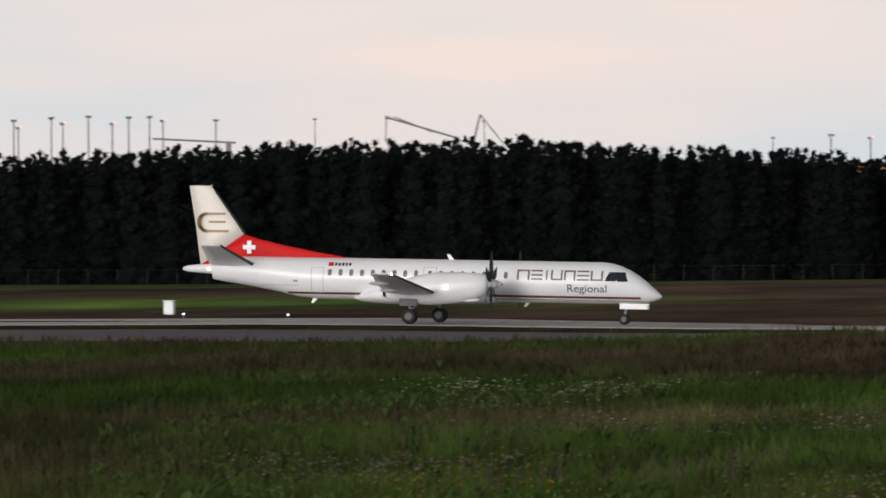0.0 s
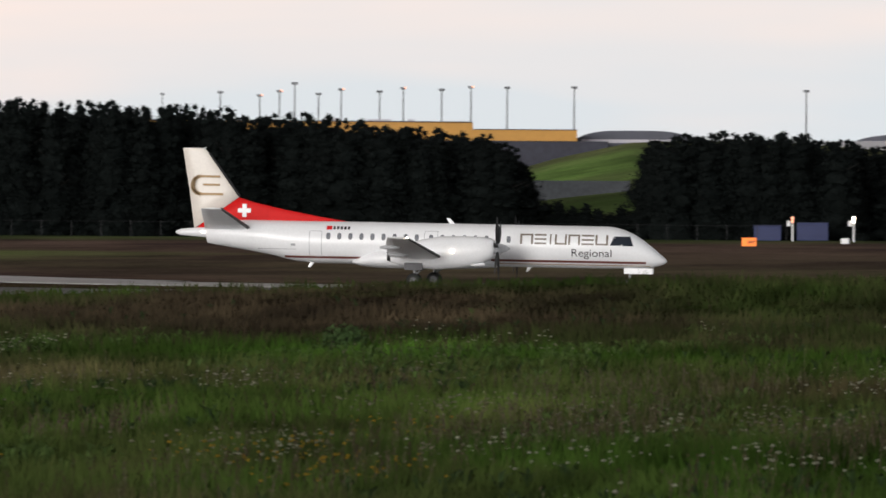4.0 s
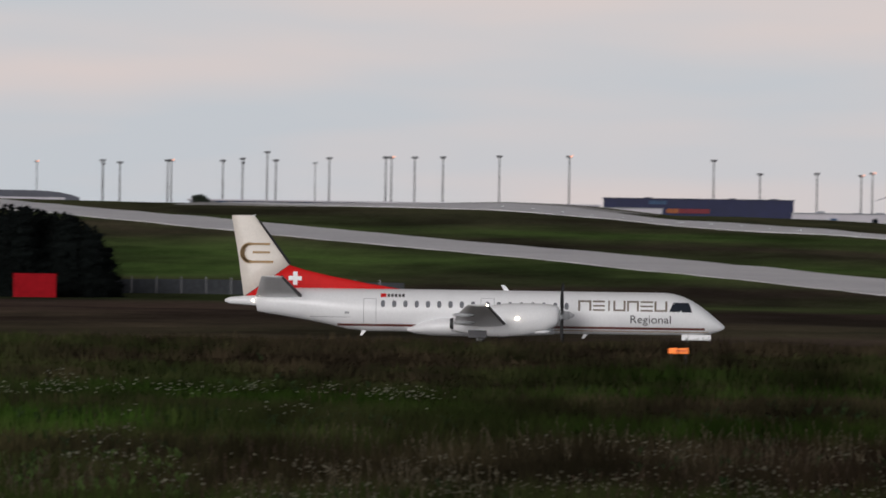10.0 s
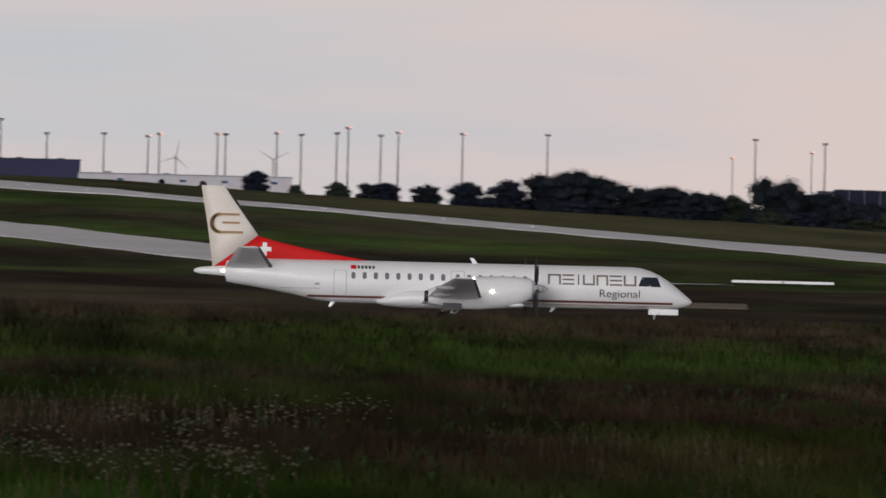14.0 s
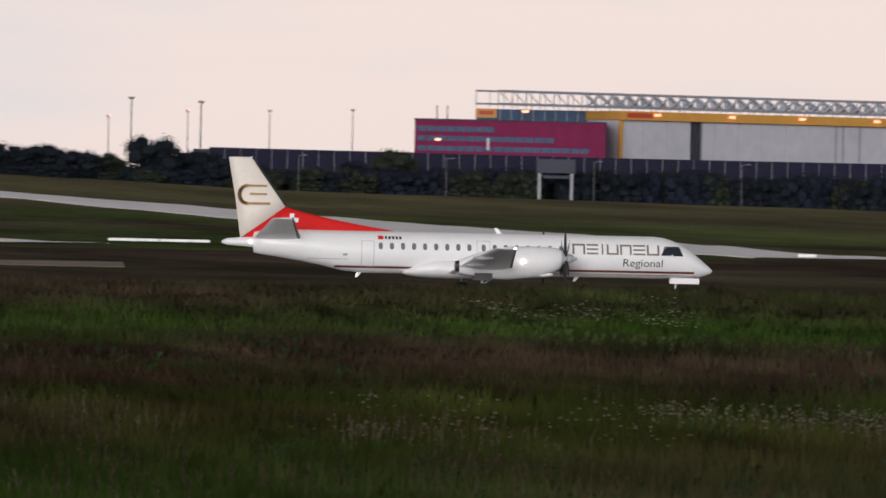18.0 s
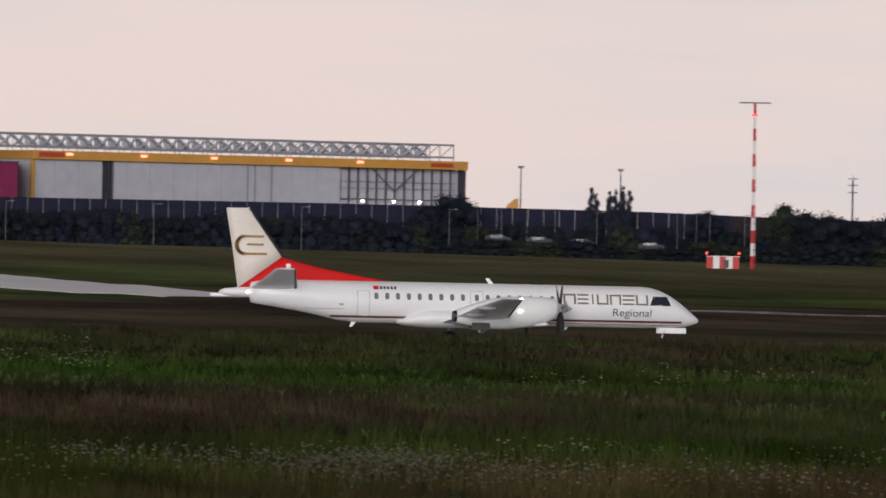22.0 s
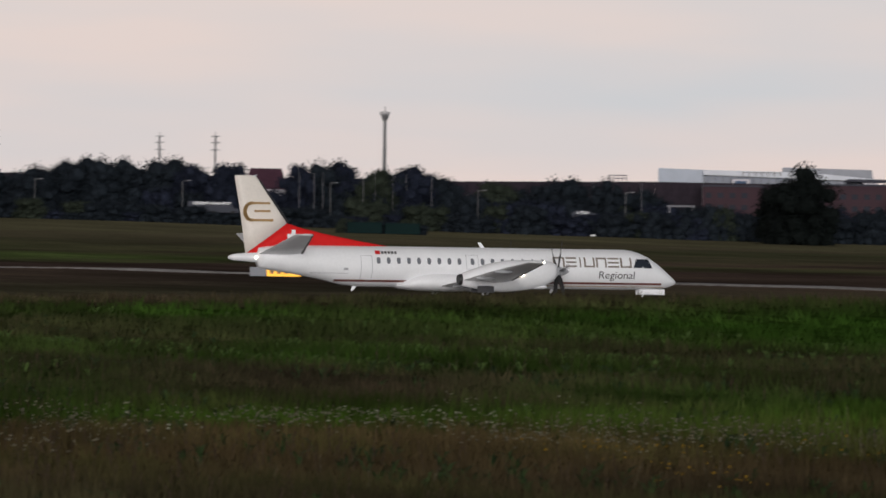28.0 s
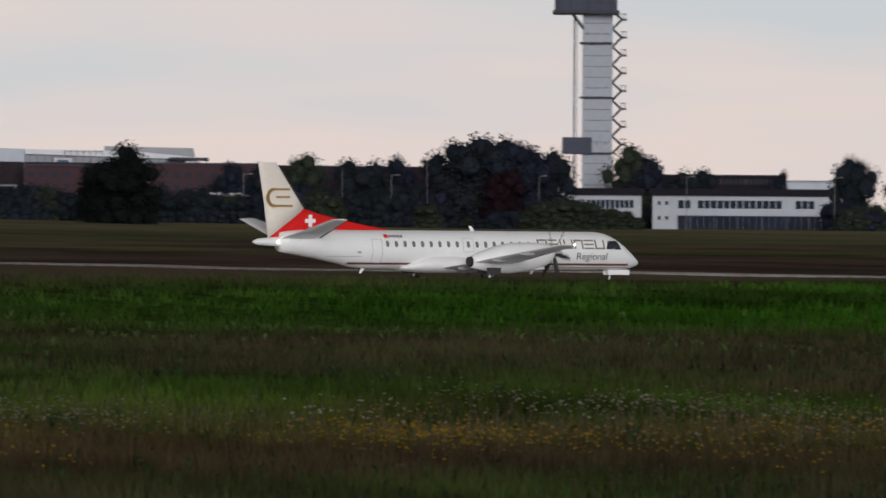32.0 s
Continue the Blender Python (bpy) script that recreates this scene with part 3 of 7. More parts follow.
def airliner():
    plane = thing("airliner", pose(0, 0, 0), "white twin-propeller airliner with a red and cream tail, taxiing", "airplane")
    bm = bmesh.new()
    ss = sorted({s for s, *_ in STATIONS} | {3.3 + 0.9 * i for i in range(19)} | {0.05, 0.25, 0.6, 1.05, 1.55, 2.05, 2.55, 3.05})
    rings = []
    for s in ss:
        zc, ry, rz = section(s)
        rings.append([Vector((13.4 - s, ry * math.cos(a), AXIS + zc + rz * math.sin(a))) for a in (2 * math.pi * i / 36 for i in range(36))])
    smooth(part("fuselage", loft(bm, rings), WHITE, plane, "glossy white fuselage"))
    # belly fairing under the wing
    bm = bmesh.new()
    rings = []
    for s, w, top, bot in ((17.3, 0.72, -0.98, -1.14), (16.85, 1.10, -0.72, -1.26), (16.25, 1.34, -0.44, -1.32), (15.5, 1.46, -0.28, -1.36), (14, 1.5, -0.25, -1.37), (12, 1.45, -0.35, -1.34), (10.5, 1.2, -0.55, -1.28), (9.3, 0.7, -0.85, -1.2)):
        rings.append([Vector((13.4 - s, w * math.copysign(abs(math.cos(a)) ** 0.6, math.cos(a)), AXIS + (top + bot) / 2 + (top - bot) / 2 * math.sin(a))) for a in (2 * math.pi * i / 24 for i in range(24))])
    smooth(part("belly_fairing", loft(bm, rings), WHITE, plane))
    # fin: cream upper part and red lower part with a long dorsal fillet
    def fin_points(pairs):
        return [foil((13.4 - a[0], 0, AXIS + a[1]), (13.4 - b[0], 0, AXIS + b[1]), Vector((0, th, 0))) for a, b, th in pairs]
    smooth(part("fin", loft(bmesh.new(), fin_points([((23.78, 2.40), (26.26, 0.62), 0.32), ((24.2, 2.98), (26.40, 1.6), 0.28), ((24.75, 3.73), (26.58, 2.85), 0.24), ((25.5, 4.78), (26.88, 4.5), 0.18), ((25.66, 4.96), (26.95, 4.9), 0.16), ((25.72, 5.02), (26.97, 5.02), 0.14), ((25.95, 5.07), (26.93, 5.06), 0.08)])), CREAM, plane, "cream upper fin"))
    smooth(part("fin_base", loft(bmesh.new(), fin_points([((23.77, 2.38), (26.25, 0.60), 0.325), ((22.9, 2.12), (26.15, 0.52), 0.34), ((21.5, 1.81), (25.9, 0.45), 0.36), ((19.5, 1.44), (25.5, 0.45), 0.34), ((17.7, 1.16), (25.0, 0.45), 0.26)])), RED, plane, "bright red fin base and long dorsal fillet"))
    bm = bmesh.new()
    tube(bm, (13.4 - 25.85, 0, AXIS + 5.0), (13.4 - 25.65, 0, AXIS + 5.1), 0.05, 0.02)
    part("fin_tip_aerial", bm, WHITE, plane)
    # leading edge boot
    bm = bmesh.new()
    tube(bm, (13.4 - 23.76, 0, AXIS + 2.44), (13.4 - 25.48, 0, AXIS + 4.78), 0.075, 0.06)
    part("fin_boot", bm, DARK, plane, "black rubber leading edge")
    for side in (-1, 1):
        # emblem bars, flag cross
        def on_fin(bm, s, z, w, h, out=0.2, lean=0.0):
            c = Vector((13.4 - s, side * out, AXIS + z))
            box(bm, c.x - w / 2, c.x + w / 2, c.y - 0.012, c.y + 0.012, c.z - h / 2, c.z + h / 2)
        bm = bmesh.new()
        on_fin(bm, 25.40, 3.50, 1.08, 0.12, 0.145)
        on_fin(bm, 25.32, 3.05, 0.95, 0.11, 0.155)
        on_fin(bm, 25.30, 2.53, 1.28, 0.13, 0.165)
        for i in range(15):
            a = radians(90 + 12.9 * i)
            on_fin(bm, 25.95 - 0.42 * math.cos(a), 3.015 + 0.485 * math.sin(a), 0.12 + 0.10 * math.sin(math.pi * i / 15), 0.17, 0.150)
        part("tail_emblem", bm, GOLD, plane, "gold curved bars of the tail emblem")
        bm = bmesh.new()
        on_fin(bm, 23.45, 1.66, 0.72, 0.24, 0.19)
        on_fin(bm, 23.45, 1.66, 0.24, 0.72, 0.192)
        part("flag_cross", bm, WHITE, plane, "white cross on the red fin base")
        # tailplane
        tp = loft(bmesh.new(), [foil((13.4 - 23.1, side * 0.45, AXIS + 0.62), (13.4 - 25.6, side * 0.45, AXIS + 0.62), Vector((0, 0, 0.26))),
                                foil((13.4 - 23.5, side * 2.6, AXIS + 1.12), (13.4 - 25.35, side * 2.6, AXIS + 1.12), Vector((0, 0, 0.2))),
                                foil((13.4 - 23.95, side * 5.05, AXIS + 1.72), (13.4 - 25.1, side * 5.05, AXIS + 1.72), Vector((0, 0, 0.13))),
                                foil((13.4 - 24.15, side * 5.2, AXIS + 1.76), (13.4 - 25.05, side * 5.2, AXIS + 1.76), Vector((0, 0, 0.05)))])
        t = smooth(part("tailplane", tp, PALE_GREY, plane, "light grey tailplane with a black leading edge"))
        bm = bmesh.new()
        tube(bm, (13.4 - 23.12, side * 0.7, AXIS + 0.7), (13.4 - 23.98, side * 5.02, AXIS + 1.74), 0.10, 0.07)
        part("boot", bm, DARK, t)
        # wing
        wing = loft(bmesh.new(), [foil((13.4 - 11.35, side * 0.9, AXIS - 1.12), (13.4 - 14.9, side * 0.9, AXIS - 1.12), Vector((0, 0, 0.52))),
                                  foil((13.4 - 11.85, side * 4.1, AXIS - 0.74), (13.4 - 14.75, side * 4.1, AXIS - 0.74), Vector((0, 0, 0.42))),
                                  foil((13.4 - 12.3, side * 8.3, AXIS - 0.16), (13.4 - 14.45, side * 8.3, AXIS - 0.16), Vector((0, 0, 0.28))),
                                  foil((13.4 - 12.72, side * 12.1, AXIS + 0.36), (13.4 - 13.85, side * 12.1, AXIS + 0.36), Vector((0, 0, 0.18))),
                                  foil((13.4 - 13.0, side * 12.38, AXIS + 0.42), (13.4 - 13.8, side * 12.38, AXIS + 0.42), Vector((0, 0, 0.06)))])
        w = smooth(part("wing", wing, WHITE, plane, "white wing with a grey underside and black leading edge"))
        bm = bmesh.new()
        tube(bm, (13.4 - 11.95, side * 5.0, AXIS - 0.62), (13.4 - 12.7, side * 11.9, AXIS + 0.34), 0.08, 0.055)
        part("boot", bm, DARK, w, "black rubber leading edge")
        for y in (2.6, 6.3, 9.2):
            bm = bmesh.new()
            z = AXIS - 0.92 + (y - 2.6) * 0.137
            ball(bm, (13.4 - 14.05, side * y, z - 0.14), 0.13, 4.6, 0.7, 0.9)
            smooth(part("flap_fairing", bm, GREY, w))
        bm = bmesh.new()
        ball(bm, (13.4 - 12.75, side * 12.2, AXIS + 0.40), 0.055)
        part("tip_light", bm, LAMP_WHITE, w, "lit white wing tip light")
        # nacelle with propeller
        bm = bmesh.new()
        rings = []
        for s, zc, ry, rz in ((9.0, -0.13, 0.36, 0.40), (9.2, -0.17, 0.52, 0.58), (9.8, -0.26, 0.62, 0.74), (10.8, -0.36, 0.68, 0.86), (12, -0.44, 0.70, 0.90), (13, -0.52, 0.66, 0.80), (14, -0.6, 0.5, 0.56), (14.7, -0.66, 0.36, 0.36)):
            rings.append([Vector((13.4 - s, side * 4.12 + ry * math.cos(a), AXIS + zc + rz * math.sin(a))) for a in (2 * math.pi * i / 24 for i in range(24))])
        n = smooth(part("nacelle", loft(bm, rings), WHITE, plane, "white engine nacelle"))
        bm = bmesh.new()
        tube(bm, (13.4 - 14.66, side * 4.12, AXIS - 0.66), (13.4 - 14.9, side * 4.12, AXIS - 0.66), 0.33, 0.27, 16)
        part("exhaust", bm, DARK, n, "black exhaust pipe")
        bm = bmesh.new()
        ball(bm, (13.4 - 10.1, side * 4.12, AXIS - 1.02), 0.3, 2.2, 0.8, 0.45)
        smooth(part("air_intake", bm, WHITE, n))
        bm = bmesh.new()
        ball(bm, (13.4 - 11.25, side * 4.84, AXIS - 0.33), 0.09)
        part("landing_light", bm, LAMP_WHITE, n, "lit landing light")
        bm = bmesh.new()
        tube(bm, (-0.18, 0, 0), (0.12, 0, 0), 0.30, 0.27, 16)
        tube(bm, (0.12, 0, 0), (0.42, 0, 0), 0.27, 0.19, 16)
        tube(bm, (0.42, 0, 0), (0.68, 0, 0), 0.19, 0.04, 16)
        me = bpy.data.meshes.new("propeller")
        bm.to_mesh(me)
        bm.free()
        me.materials.append(GREY)
        prop = smooth(new("propeller", me))
        prop.parent = plane
        tagged(prop, "grey pointed spinner with six black blades")
        PROPS.append((prop, Vector((13.4 - 8.85, side * 4.12, AXIS - 0.13)), side))
        blade = bmesh.new()
        rows = []
        for r, chord, tw in ((0.22, 0.13, 60), (0.6, 0.26, 48), (1.1, 0.30, 36), (1.5, 0.22, 27), (1.78, 0.12, 22), (1.86, 0.05, 22)):
            c, sn = math.cos(radians(tw)), math.sin(radians(tw))
            rows.append([Vector((u * chord * sn + k * 0.02 * c, u * chord * c - k * 0.02 * sn, r)) for u, k in ((-0.5, 0), (0, 1), (0.5, 0), (0, -1))])
        loft(blade, rows)
        me = bpy.data.meshes.new("blade")
        blade.to_mesh(me)
        blade.free()
        me.materials.append(DARK)
        for i in range(6):
            b = new("blade", me)
            b.parent = prop
            b.matrix_local = pose(0, 0, 0, 60 * i, 0, 0)
        # main gear
        bm = bmesh.new()
        tube(bm, (0, side * 4.12, 0.45), (0.05, side * 4.12, 1.5), 0.09)
        tube(bm, (0, side * 3.75, 0.42), (0, side * 4.49, 0.42), 0.07)
        tube(bm, (0.9, side * 4.12, 1.45), (0.05, side * 4.12, 0.75), 0.05)
        part("gear_leg", bm, STEEL, plane)
        for k in (-1, 1):
            bm = box(bmesh.new(), -0.5, 0.5, side * 4.12 + k * 0.5 - 0.015, side * 4.12 + k * 0.5 + 0.015, 1.0, 1.4, 0.01)
            part("gear_door", bm, HUB, plane)
        for k in (-0.24, 0.24):
            wheel(plane, Vector((0, side * 4.12 + k, 0.42)), 0.42, 0.28)
        # windows and markings
        for i in range(17):
            s = 18.62 - 0.613 * i - (0.18 if i >= 9 else 0)
            part("cabin_window", oval(bmesh.new(), s, 0.345, 0.115, 0.185, side, 0.008), CABIN, plane)
        for s0, s1, z0, z1 in ((18.98, 19.68, -0.80, 0.62), (12.55, 13.3, -0.1, 0.72)):
            bm = bmesh.new()
            skin(bm, s0, s0 + 0.025, z0, z1, side, 1, 8, 0.005)
            skin(bm, s1 - 0.025, s1, z0, z1, side, 1, 8, 0.005)
            skin(bm, s0, s1, z1 - 0.02, z1, side, 2, 1, 0.0055)
            skin(bm, s0, s1, z0, z0 + 0.02, side, 2, 1, 0.0055)
            part("door_outline", bm, GREY, plane)
        bm = skin(bmesh.new(), 1.1, 9.6, -0.86, -0.74, side, 40, 2, 0.006)
        part("front_stripe", bm, STRIPE, plane, "thin brown-red stripe")
        bm = skin(bmesh.new(), 0.9, 9.3, -0.99, -0.95, side, 40, 1, 0.006)
        part("gold_stripe", bm, GOLD, plane)
        bm = skin(bmesh.new(), 16.8, 21.1, -0.88, -0.76, side, 24, 2, 0.006)
        part("rear_stripe", bm, STRIPE, plane)
        # cockpit glazing: side pane and windscreen pane
        bm = skin(bmesh.new(), 2.45, 3.05, 0.12, 0.62, side, 3, 4, 0.006, -0.22)
        part("side_cockpit_window", bm, GLASS, plane)
        bm = skin(bmesh.new(), 1.78, 2.36, 0.10, 0.62, side, 4, 4, 0.008, 0.2)
        part("windscreen", bm, GLASS, plane)
        # plain shapes for the titles: bars, gates and troughs of thin strokes
        bars = ((0, 1, 0.83, 1), (0, 1, 0.42, 0.58), (0, 1, 0, 0.17))
        gate = ((0, 1, 0.83, 1), (0, 0.16, 0, 0.83), (0.84, 1, 0, 0.83))
        trough = ((0, 1, 0, 0.17), (0, 0.16, 0.17, 1), (0.84, 1, 0.17, 1))
        post = ((0.36, 0.64, 0, 1),)
        s = 8.0
        for strokes, wide in ((gate, 0.72), (bars, 0.64), (post, 0.3), (trough, 0.66), (gate, 0.64), (bars, 0.68), (trough, 0.7)):
            bm = bmesh.new()
            for u0, u1, v0, v1 in strokes:
                skin(bm, s - wide * u1, s - wide * u0, 0.12 + 0.56 * v0, 0.12 + 0.56 * v1, side, 3, 3, 0.012)
            part("title_shape", bm, TITLE, plane, "bronze-grey bars of the title")
            s -= wide + 0.085
        part("title_word", lettering("Regional", 5.15, 2.95, -0.50, 0.40, side, 0.02), HUB, plane, "dark grey word Regional")
        bm = skin(bmesh.new(), 18.45, 18.75, 0.7, 0.9, side, 2, 2, 0.008)
        part("flag_patch", bm, RED, plane)
        bm = bmesh.new()
        for i in range(5):
            skin(bm, 18.25 - 0.2 * i, 18.38 - 0.2 * i, 0.72, 0.88, side, 1, 1, 0.008)
        part("registration_bars", bm, DARK, plane)
        bm = skin(bmesh.new(), 20.45, 20.7, -0.22, -0.1, side, 2, 1, 0.006)
        part("outflow_vent", bm, GREY, plane)
        bm = skin(bmesh.new(), 20.4, 22.6, -0.42, -0.395, side, 8, 1, 0.006)
        part("panel_line", bm, GREY, plane)
        bm = bmesh.new()
        ball(bm, (13.4 - 25.75, side * 0.32, AXIS + 0.42), 0.05)
        part("tail_light", bm, LAMP_WHITE, plane, "lit tail light")
        # nose gear doors
        bm = box(bmesh.new(), 13.4 - 2.35, 13.4 - 0.75, side * 0.24 - 0.02, side * 0.24 + 0.02, AXIS - 1.42, AXIS - 1.10, 0.015)
        part("nose_gear_door", bm, WHITE, plane)
    # roof and belly aerials
    for s, z0, dz, lean in ((11.75, 1.13, 0.32, 0.28), (20.5, 1.14, 0.1, 0.1)):
        bm = loft(bmesh.new(), [foil((13.4 - s, 0, AXIS + z0), (13.4 - s - 0.3, 0, AXIS + z0), Vector((0, 0.05, 0))), foil((13.4 - s - lean, 0, AXIS + z0 + dz), (13.4 - s - 0.2 - lean, 0, AXIS + z0 + dz), Vector((0, 0.04, 0)))])
        part("roof_aerial", bm, WHITE, plane)
    for s in (7.4, 19.5):
        bm = loft(bmesh.new(), [foil((13.4 - s, 0, AXIS - 1.12), (13.4 - s - 0.28, 0, AXIS - 1.12), Vector((0, 0.05, 0))), foil((13.4 - s - 0.25, 0, AXIS - 1.4), (13.4 - s - 0.4, 0, AXIS - 1.4), Vector((0, 0.04, 0)))])
        part("belly_aerial", bm, WHITE, plane)
    # nose gear
    bm = bmesh.new()
    tube(bm, (13.4 - 2.1, 0, 0.42), (13.4 - 1.95, 0, 1.35), 0.07)
    tube(bm, (13.4 - 2.1, -0.2, 0.42), (13.4 - 2.1, 0.2, 0.42), 0.05)
    part("nose_gear_leg", bm, STEEL, plane)
    for k in (-0.16, 0.16):
        wheel(plane, Vector((13.4 - 2.1, k, 0.30 + 0.118)), 0.30, 0.18)
    bm = bmesh.new()
    ball(bm, (13.4 - 2.0, -0.16, 0.52), 0.04)
    part("taxi_light", bm, LAMP_WHITE, plane, "lit taxi light on the nose leg")
    return plane


PROPS, WHEELS = [], []


def wheel(plane, c, r, w):
    bm = bmesh.new()
    prof = [(r * 0.55, w * 0.5), (r * 0.85, w * 0.5), (r * 0.97, w * 0.36), (r, w * 0.15), (r, -w * 0.15), (r * 0.97, -w * 0.36), (r * 0.85, -w * 0.5), (r * 0.55, -w * 0.5)]
    loft(bm, [[Vector((q * math.cos(a), y, q * math.sin(a))) for a in (2 * math.pi * i / 20 for i in range(20))] for q, y in prof])
    ob = smooth(part("wheel", bm, RUBBER, plane, "black rubber tyre"))
    ob.location = c
    hub = bmesh.new()
    tube(hub, (0, -w * 0.52, 0), (0, w * 0.52, 0), r * 0.5, None, 12)
    for i in range(5):
        a = 2 * math.pi * i / 5
        tube(hub, (r * 0.3 * math.cos(a), -w * 0.56, r * 0.3 * math.sin(a)), (r * 0.3 * math.cos(a), w * 0.56, r * 0.3 * math.sin(a)), r * 0.07, None, 6)
    part("hub", hub, HUB, ob)
    WHEELS.append((ob, c.copy(), r))
    return ob


PLANE = airliner()


# ---- trees ----
def leaf_mesh(name, pts, outward, size, mat, rng, core=None):
    """Many small leaf sprays, each a bent pair of triangles, over lumpy dense inner clumps."""
    n = len(pts)
    nor = outward + rng.normal(size=(n, 3)) * 0.55
    nor[: n // 4] = rng.normal(size=(n // 4, 3))
    nor /= np.linalg.norm(nor, axis=1)[:, None]
    a = np.cross(nor, rng.normal(size=(n, 3)))
    a /= np.linalg.norm(a, axis=1)[:, None]
    b = np.cross(nor, a)
    s = size * rng.uniform(0.6, 1.4, (n, 1))
    v = np.empty((n, 4, 3))
    v[:, 0], v[:, 1], v[:, 2], v[:, 3] = pts - b * s * 0.45, pts + a * s, pts + b * s * 0.45, pts - a * s * 0.35
    idx = np.arange(n)[:, None] * 4
    verts = v.reshape(-1, 3).tolist()
    faces = np.concatenate([idx + [0, 1, 2], idx + [0, 2, 3]]).tolist()
    if core is not None:
        k = len(verts)
        verts += core[0].tolist()
        faces += [[q + k for q in f] for f in core[1]]
    me = bpy.data.meshes.new(name)
    me.from_pydata(verts, [], faces)
    me.materials.append(mat)
    return me


def trunk_mesh(h, r, lean, rng, limbs):
    bm = bmesh.new()
    tip = Vector((lean, lean * 0.5, h))
    tube(bm, (0, 0, -0.6), tip * 0.5, r, r * 0.65, 7)
    tube(bm, tip * 0.5, tip, r * 0.65, r * 0.12, 6)
    for _ in range(limbs):
        k = rng.uniform(0.3, 0.85)
        a = rng.uniform(0, 2 * math.pi)
        l = h * rng.uniform(0.14, 0.26)
        p = tip * k
        tube(bm, p, p + Vector((math.cos(a) * l, math.sin(a) * l, l * 0.7)), r * 0.3, r * 0.06, 5)
    me = bpy.data.meshes.new("trunk")
    bm.to_mesh(me)
    bm.free()
    me.materials.append(BARK)
    return me


def tree_kind(name, seed, h, width, leaves, size, mat, label, shape, low, lobes):
    """One tree of a kind: a tapered trunk with limbs, and a crown of leaf sprays over many uneven clumps."""
    rng = np.random.default_rng(seed)
    root = thing(name, pose(0, 0, -500), label, "tree")
    t = new("trunk", trunk_mesh(h * 0.8, h * 0.018, h * 0.02, rng, 3 if shape == "pine" else 6))
    t.parent = root
    centres, radii = [], []
    for k in range(lobes):
        a = rng.uniform(0, 2 * math.pi)
        if shape == "pine":
            u = (k + rng.uniform(0, 1)) / lobes
            girth = width * (0.86 * (1 - u) ** 0.55 + 0.14)
            out = girth * rng.uniform(0.25, 0.8)
            r = (0.20 * girth + 0.14) * rng.uniform(0.6, 1.3)
            centres.append((out * math.cos(a), out * math.sin(a), h * (low + (1 - low) * u)))
        elif shape == "poplar":
            u = (k + rng.uniform(0, 1)) / lobes
            girth = width * math.sin(math.pi * min(1.0, 0.12 + 0.88 * u)) ** 0.6
            out = girth * rng.uniform(0.1, 0.6)
            r = (0.35 * girth + 0.25) * rng.uniform(0.7, 1.2)
            centres.append((out * math.cos(a), out * math.sin(a), h * (low + (1 - low) * u)))
        else:
            v = rng.uniform(-0.95, 1.0)
            q, mid, semi = math.sqrt(1 - v * v), h * (low + 1) / 2, h * (1 - low) / 2
            out = width * q * rng.uniform(0.5, 0.95) if v > 0 else width * rng.uniform(0.5, 0.9)
            r = width * rng.uniform(0.20, 0.38)
            centres.append((out * math.cos(a), out * math.sin(a), mid + semi * v * rng.uniform(0.7, 0.95)))
        radii.append(r)
    if shape == "round":
        centres += [(0.0, 0.0, h * 0.3), (0.2, 0.0, h * 0.55)]
        radii += [width * 0.62, width * 0.55]
        for k in range(9):
            a = 0.7 * k
            centres.append((width * 0.62 * math.cos(a), width * 0.62 * math.sin(a), h * 0.10 * rng.uniform(0.4, 1.6)))
            radii.append(width * rng.uniform(0.26, 0.38))
        for k in range(8):
            a = 0.8 * k
            centres.append((width * 0.64 * math.cos(a), width * 0.64 * math.sin(a), h * rng.uniform(0.22, 0.40)))
            radii.append(width * rng.uniform(0.28, 0.38))
        for k in range(6):
            a = 1.05 * k
            centres.append((width * 0.40 * math.cos(a), width * 0.40 * math.sin(a), h * rng.uniform(0.62, 0.78)))
            radii.append(width * rng.uniform(0.28, 0.36))
    if shape == "pine":
        for u in (0.06, 0.2, 0.34, 0.48, 0.62, 0.74, 0.84):
            centres.append((0.0, 0.0, h * u))
            radii.append(width * 0.72 * (1 - u) ** 0.6 + 0.2)
    c, r = np.array(centres), np.array(radii)
    # the highest clump reaches the tree's full height
    c[:, 2] *= h / np.max(c[:, 2] + r)
    share = r * r / np.sum(r * r)
    own = rng.choice(len(r), leaves, p=share)
    d = rng.normal(size=(leaves, 3))
    d /= np.linalg.norm(d, axis=1)[:, None]
    d[:, 2] = np.where(rng.uniform(size=leaves) < 0.3, np.abs(d[:, 2]), d[:, 2])
    rag = np.array([1 + 0.3 * noise.noise(Vector(q) * 2.3 + Vector((o * 1.7, seed, 0))) for q, o in zip(d.tolist(), own.tolist())])[:, None]
    pts = c[own] + d * r[own][:, None] * rag * (rng.uniform(0.55, 1.5, (leaves, 1)) if shape == "pine" else rng.uniform(0.68, 1.24, (leaves, 1)))
    pts[:, 2] = np.maximum(pts[:, 2], 0.0)
    bm = bmesh.new()
    bmesh.ops.create_icosphere(bm, subdivisions=2, radius=1)
    unit, tris = np.array([q.co[:] for q in bm.verts]), [[q.index for q in f.verts] for f in bm.faces]
    bm.free()
    cv, cf = [], []
